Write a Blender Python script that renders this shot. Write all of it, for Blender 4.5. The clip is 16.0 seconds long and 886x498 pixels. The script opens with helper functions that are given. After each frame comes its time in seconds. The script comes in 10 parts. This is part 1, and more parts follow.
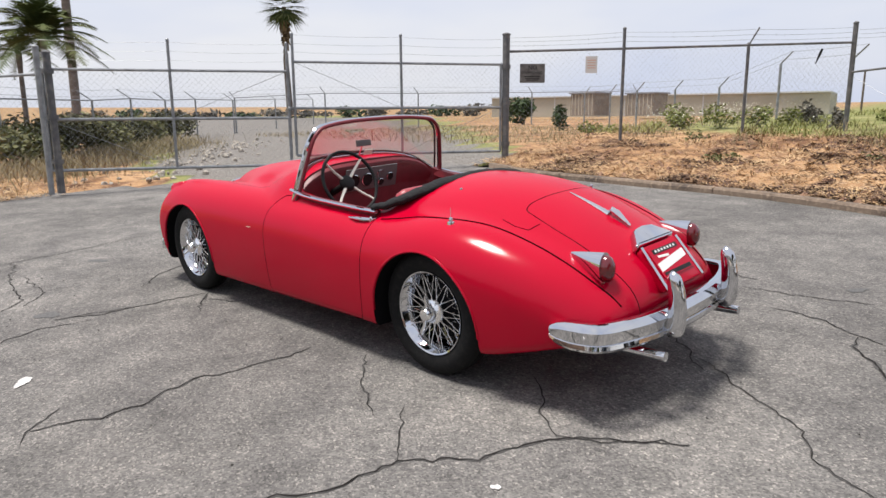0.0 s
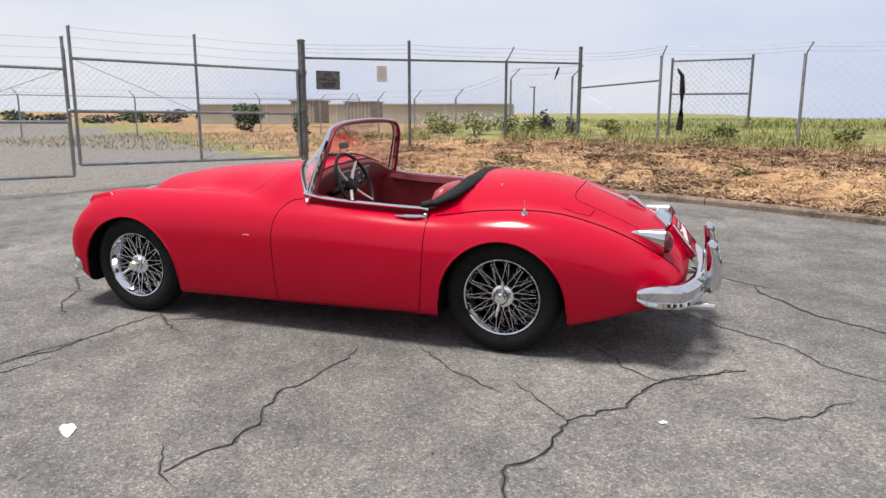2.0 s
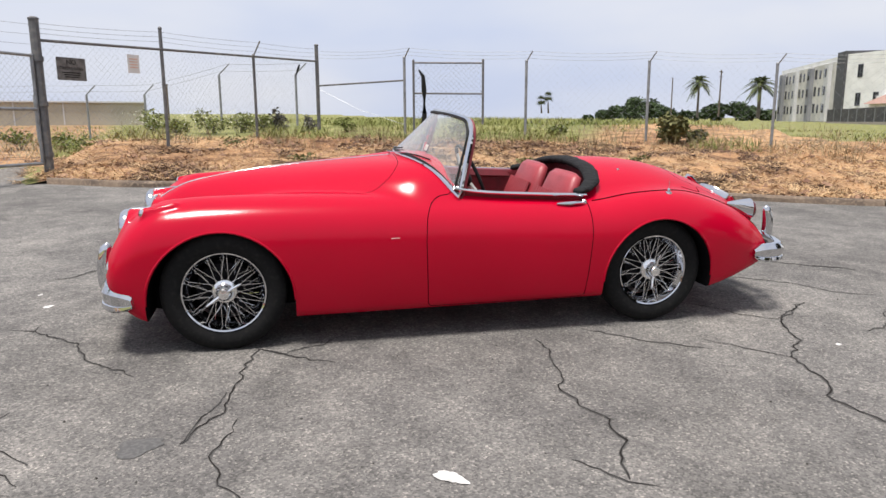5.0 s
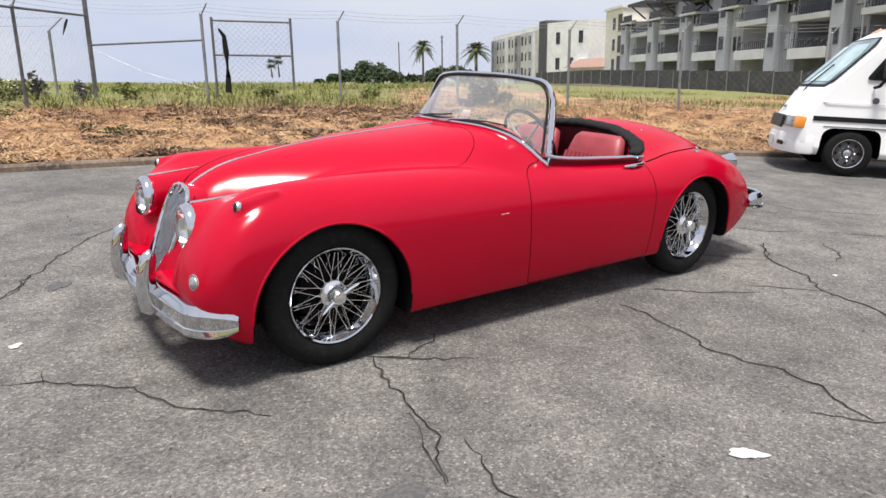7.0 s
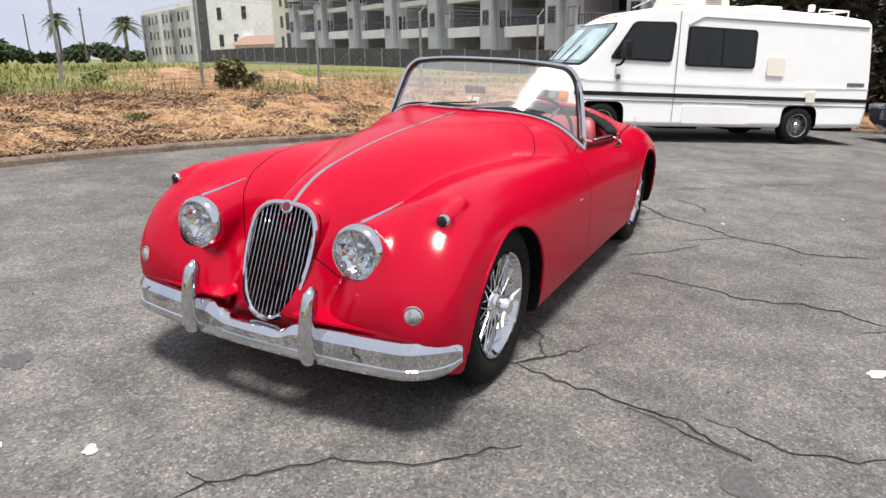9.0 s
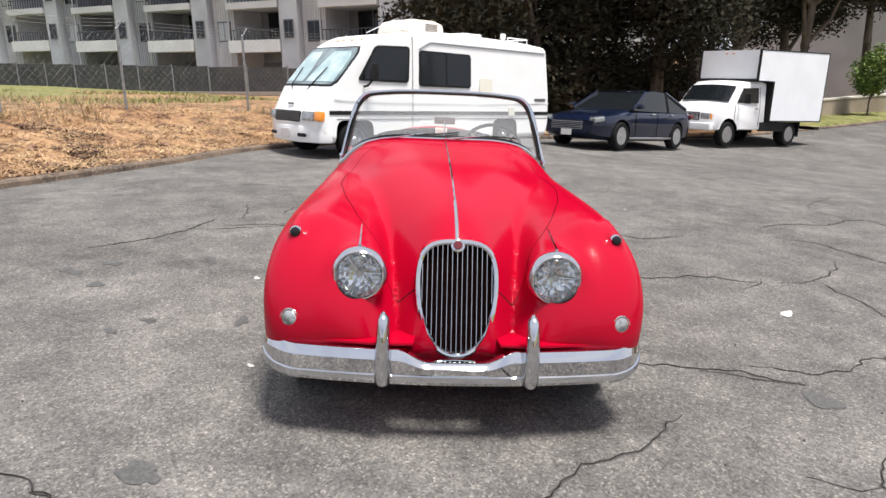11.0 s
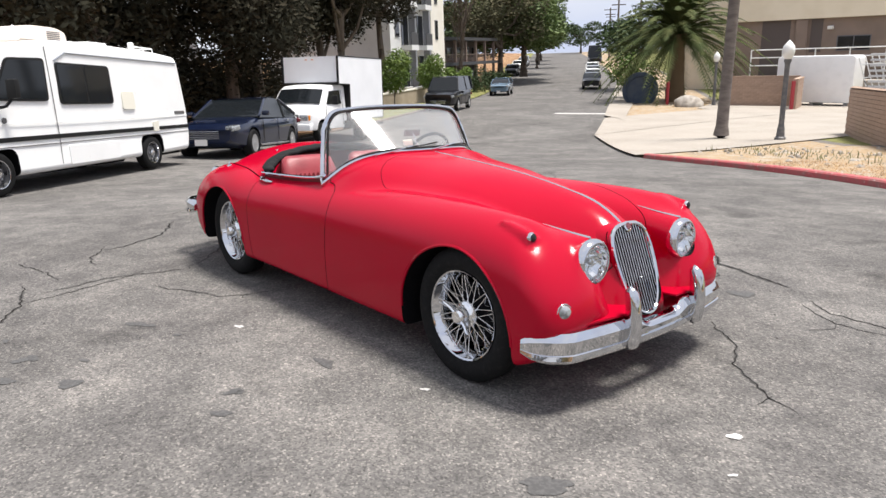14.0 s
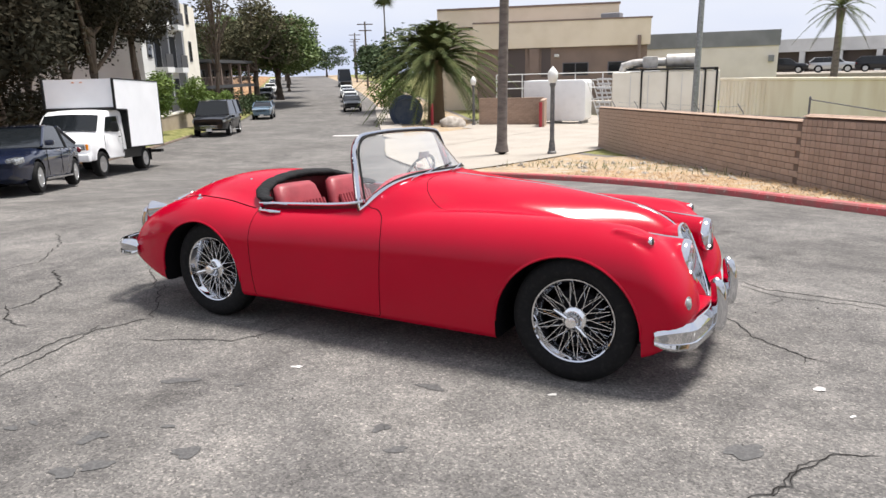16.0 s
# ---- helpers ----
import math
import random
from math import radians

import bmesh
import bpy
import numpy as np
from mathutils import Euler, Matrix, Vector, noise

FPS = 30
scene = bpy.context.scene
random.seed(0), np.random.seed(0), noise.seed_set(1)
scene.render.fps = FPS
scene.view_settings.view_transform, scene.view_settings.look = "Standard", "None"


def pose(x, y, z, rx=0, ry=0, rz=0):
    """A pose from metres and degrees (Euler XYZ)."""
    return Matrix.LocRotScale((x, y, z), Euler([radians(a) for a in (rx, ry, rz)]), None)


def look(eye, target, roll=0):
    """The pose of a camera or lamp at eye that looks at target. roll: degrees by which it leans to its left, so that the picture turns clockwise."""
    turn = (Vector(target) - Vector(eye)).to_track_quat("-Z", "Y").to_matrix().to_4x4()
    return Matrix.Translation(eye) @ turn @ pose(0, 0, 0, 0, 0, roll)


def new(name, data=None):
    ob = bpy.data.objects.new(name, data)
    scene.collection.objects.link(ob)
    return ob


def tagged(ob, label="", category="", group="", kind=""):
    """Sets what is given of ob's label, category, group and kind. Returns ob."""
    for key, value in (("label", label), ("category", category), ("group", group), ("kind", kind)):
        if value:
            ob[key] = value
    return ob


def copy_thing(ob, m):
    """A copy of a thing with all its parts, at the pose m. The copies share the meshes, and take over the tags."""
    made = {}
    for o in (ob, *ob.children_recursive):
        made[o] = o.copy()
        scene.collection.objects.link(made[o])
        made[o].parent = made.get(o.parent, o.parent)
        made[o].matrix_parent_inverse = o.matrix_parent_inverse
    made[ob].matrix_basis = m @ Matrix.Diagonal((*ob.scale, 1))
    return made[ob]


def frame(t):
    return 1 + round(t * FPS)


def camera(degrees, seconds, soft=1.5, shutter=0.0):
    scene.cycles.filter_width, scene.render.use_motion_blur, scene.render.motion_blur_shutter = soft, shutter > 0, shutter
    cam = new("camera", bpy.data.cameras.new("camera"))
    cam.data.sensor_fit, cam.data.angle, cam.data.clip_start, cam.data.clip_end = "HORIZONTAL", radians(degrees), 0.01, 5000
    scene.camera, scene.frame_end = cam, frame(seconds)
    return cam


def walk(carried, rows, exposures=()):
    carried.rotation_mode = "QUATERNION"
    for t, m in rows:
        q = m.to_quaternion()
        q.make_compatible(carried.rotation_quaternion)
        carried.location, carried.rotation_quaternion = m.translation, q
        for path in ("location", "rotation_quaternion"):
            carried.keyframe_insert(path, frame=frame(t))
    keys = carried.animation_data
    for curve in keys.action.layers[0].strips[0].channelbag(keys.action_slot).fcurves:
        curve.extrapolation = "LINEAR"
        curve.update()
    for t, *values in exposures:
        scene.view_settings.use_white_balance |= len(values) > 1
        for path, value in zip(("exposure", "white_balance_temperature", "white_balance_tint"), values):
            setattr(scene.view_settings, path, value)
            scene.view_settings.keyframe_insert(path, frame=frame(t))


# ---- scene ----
cam = camera(66.0, 16.0)
PATH = [
    (0, (-3.765, 3.126, 1.308), (-2.392, 1.725, 0.920), -0.36),
    (0.5, (-3.433, 3.530, 1.309), (-2.226, 1.982, 0.929), -0.04),
    (1, (-3.134, 3.917, 1.306), (-2.102, 2.246, 0.929), 0.15),
    (1.5, (-2.693, 4.170, 1.303), (-1.849, 2.395, 0.931), 0.15),
    (2, (-2.242, 4.428, 1.282), (-1.599, 2.571, 0.914), 0.10),
    (2.5, (-1.718, 4.554, 1.285), (-1.271, 2.639, 0.924), -0.16),
    (3, (-1.193, 4.744, 1.262), (-0.931, 2.793, 0.909), -0.26),
    (3.5, (-0.651, 4.799, 1.247), (-0.559, 2.832, 0.897), -0.46),
    (4, (-0.103, 4.797, 1.223), (-0.179, 2.830, 0.871), -0.46),
    (4.2, (0.099, 4.777, 1.219), (-0.048, 2.813, 0.868), -0.31),
    (6.3, (2.092, 3.956, 1.218), (1.205, 2.217, 0.783), -0.86),
    (6.5, (2.242, 3.847, 1.232), (1.288, 2.146, 0.788), -0.93),
    (7, (2.567, 3.439, 1.226), (1.451, 1.848, 0.755), -0.71),
    (7.5, (2.903, 3.048, 1.226), (1.626, 1.592, 0.726), -0.37),
    (8, (3.186, 2.639, 1.237), (1.754, 1.344, 0.714), -0.35),
    (8.5, (3.462, 2.174, 1.263), (1.884, 1.069, 0.725), -0.55),
    (9, (3.751, 1.787, 1.309), (2.047, 0.892, 0.763), -1.11),
    (9.2, (3.827, 1.602, 1.306), (2.080, 0.796, 0.757), -1.31),
    (11.3, (4.405, -0.411, 1.468), (2.485, -0.202, 0.948), -0.77),
    (11.5, (4.411, -0.618, 1.461), (2.504, -0.314, 0.942), -0.74),
    (12, (4.369, -1.131, 1.509), (2.512, -0.598, 0.992), -0.81),
    (12.5, (4.354, -1.615, 1.565), (2.572, -0.871, 1.045), -1.12),
    (13, (4.139, -2.048, 1.584), (2.451, -1.116, 1.054), -1.58),
    (13.5, (3.923, -2.484, 1.595), (2.345, -1.379, 1.055), -1.87),
    (14, (3.611, -2.814, 1.596), (2.155, -1.554, 1.053), -1.92),
    (14.5, (3.264, -3.123, 1.601), (1.941, -1.723, 1.061), -1.66),
    (15, (2.941, -3.427, 1.629), (1.757, -1.906, 1.097), -1.51),
    (15.5, (2.572, -3.685, 1.640), (1.529, -2.060, 1.120), -1.45),
    (16, (2.308, -3.982, 1.654), (1.394, -2.276, 1.152), -1.56),
]
walk(cam, [(t, look(eye, target, roll)) for t, eye, target, roll in PATH], exposures=[(0.0, 0.42), (8.5, 0.42), (12.0, 0.53), (14.0, 0.56), (16.0, 0.62)])

# ---- light ----
SUN_EL, SUN_AZ = radians(73), radians(42)
world = bpy.data.worlds.new("hazy_sky")
scene.world = world
world.use_nodes = True
_n, _l = world.node_tree.nodes, world.node_tree.links
_bg = _n["Background"]
_sky = _n.new("ShaderNodeTexSky")
_sky.sky_type, _sky.sun_disc = "NISHITA", False
_sky.sun_elevation, _sky.sun_rotation = SUN_EL, SUN_AZ
_sky.dust_density, _sky.air_density, _sky.altitude = 6.0, 1.0, 20
_scale = _n.new("ShaderNodeVectorMath")
_scale.operation = "SCALE"
_scale.inputs["Scale"].default_value = 0.08
_l.new(_sky.outputs[0], _scale.inputs[0])
# thin high cloud over the whole sky, with faint soft drifts in it
_co = _n.new("ShaderNodeTexCoord")
_map = _n.new("ShaderNodeMapping")
_map.inputs["Scale"].default_value = (1.2, 1.2, 4.0)
_cl = _n.new("ShaderNodeTexNoise")
_cl.inputs["Scale"].default_value, _cl.inputs["Detail"].default_value = 1.4, 4.0
_ramp = _n.new("ShaderNodeValToRGB")
_ramp.color_ramp.elements[0].position, _ramp.color_ramp.elements[1].position = 0.35, 0.68
_ramp.color_ramp.elements[0].color = (0.51, 0.565, 0.72, 1)
_ramp.color_ramp.elements[1].color = (0.69, 0.70, 0.745, 1)
_mix = _n.new("ShaderNodeMix")
_mix.data_type = "RGBA"
_mix.inputs["Factor"].default_value = 0.85
_l.new(_co.outputs["Generated"], _map.inputs[0])
_l.new(_map.outputs[0], _cl.inputs["Vector"])
_l.new(_cl.outputs[0], _ramp.inputs[0])
_l.new(_scale.outputs[0], _mix.inputs["A"])
_l.new(_ramp.outputs[0], _mix.inputs["B"])
_l.new(_mix.outputs["Result"], _bg.inputs[0])
_bg.inputs[1].default_value = 1.0

sun = new("sun", bpy.data.lights.new("sun", "SUN"))
sun.data.energy, sun.data.angle, sun.data.color = 4.4, radians(15), (1.0, 0.96, 0.90)
_d = Vector((math.cos(SUN_EL) * math.sin(SUN_AZ), math.cos(SUN_EL) * math.cos(SUN_AZ), math.sin(SUN_EL)))
sun.matrix_world = look(_d * 60, (0, 0, 0))


# ---- materials ----
def material(name, base, rough=0.6, metal=0.0, var=(), bump=0.0, bump_scale=60.0, coat=0.0, random_mix=0.0, spec=0.5, stretch=(1, 1, 1), trans=0.0, coat_rough=0.07):
    """var: rows of (noise scale, colour, low, high): a second colour laid over the first where the noise lies between low and high."""
    m = bpy.data.materials.new(name)
    m.use_nodes = True
    n, l = m.node_tree.nodes, m.node_tree.links
    p = n["Principled BSDF"]
    p.inputs["Base Color"].default_value = (*base, 1)
    p.inputs["Roughness"].default_value = rough
    p.inputs["Metallic"].default_value = metal
    p.inputs["Specular IOR Level"].default_value = spec
    p.inputs["Coat Weight"].default_value = coat
    p.inputs["Coat Roughness"].default_value = coat_rough
    p.inputs["Transmission Weight"].default_value = trans
    co = n.new("ShaderNodeTexCoord")
    mp = n.new("ShaderNodeMapping")
    mp.inputs["Scale"].default_value = stretch
    l.new(co.outputs["Object"], mp.inputs[0])
    last = None
    for scale, colour, low, high in var:
        t = n.new("ShaderNodeTexNoise")
        t.inputs["Scale"].default_value, t.inputs["Detail"].default_value = scale, 5.0
        l.new(mp.outputs[0], t.inputs["Vector"])
        r = n.new("ShaderNodeMapRange")
        r.inputs["From Min"].default_value, r.inputs["From Max"].default_value = low, high
        l.new(t.outputs[0], r.inputs[0])
        x = n.new("ShaderNodeMix")
        x.data_type = "RGBA"
        l.new(r.outputs[0], x.inputs["Factor"])
        if last:
            l.new(last, x.inputs["A"])
        else:
            x.inputs["A"].default_value = (*base, 1)
        x.inputs["B"].default_value = (*colour, 1)
        last = x.outputs["Result"]
    if random_mix:
        oi, hs = n.new("ShaderNodeObjectInfo"), n.new("ShaderNodeHueSaturation")
        r = n.new("ShaderNodeMapRange")
        r.inputs["To Min"].default_value, r.inputs["To Max"].default_value = 1 - random_mix, 1 + random_mix
        l.new(oi.outputs["Random"], r.inputs[0])
        l.new(r.outputs[0], hs.inputs["Value"])
        if last:
            l.new(last, hs.inputs["Color"])
        else:
            hs.inputs["Color"].default_value = (*base, 1)
        last = hs.outputs[0]
    if last:
        l.new(last, p.inputs["Base Color"])
    if bump:
        t = n.new("ShaderNodeTexNoise")
        t.inputs["Scale"].default_value, t.inputs["Detail"].default_value = bump_scale, 4.0
        l.new(mp.outputs[0], t.inputs["Vector"])
        b = n.new("ShaderNodeBump")
        b.inputs["Strength"].default_value, b.inputs["Distance"].default_value = bump, 0.02
        l.new(t.outputs[0], b.inputs["Height"])
        l.new(b.outputs[0], p.inputs["Normal"])
    return m


def glass_material(name, tint, rough=0.0, thin=0.75, dust_glare=0.0):
    """Thin glass: mostly clear, with a gloss that rises at a grazing angle."""
    m = bpy.data.materials.new(name)
    m.use_nodes = True
    n, l = m.node_tree.nodes, m.node_tree.links
    n.remove(n["Principled BSDF"])
    clear, gloss, mix, fres, power, add = (n.new("ShaderNode" + k) for k in ("BsdfTransparent", "BsdfGlossy", "MixShader", "LayerWeight", "Math", "Math"))
    clear.inputs[0].default_value = (*tint, 1)
    gloss.inputs["Roughness"].default_value = rough
    fres.inputs[0].default_value = 0.5
    power.operation, power.inputs[1].default_value = "POWER", 3.0
    add.operation, add.inputs[1].default_value, add.inputs[2].default_value = "MULTIPLY_ADD", 0.85, thin
    l.new(fres.outputs["Facing"], power.inputs[0])
    l.new(power.outputs[0], add.inputs[0])
    l.new(add.outputs[0], mix.inputs[0])
    l.new(clear.outputs[0], mix.inputs[1])
    l.new(gloss.outputs[0], mix.inputs[2])
    # pale diffuse veil: some dust, and the sky's whitish reflection put into the colour
    if dust_glare:
        veiled, glare_veil = n.new("ShaderNodeMixShader"), n.new("ShaderNodeBsdfDiffuse")
        glare_veil.inputs[0].default_value = (0.78, 0.78, 0.76, 1)
        veiled.inputs[0].default_value = dust_glare
        l.new(mix.outputs[0], veiled.inputs[1])
        l.new(glare_veil.outputs[0], veiled.inputs[2])
        mix = veiled
    l.new(mix.outputs[0], n["Material Output"].inputs[0])
    return m


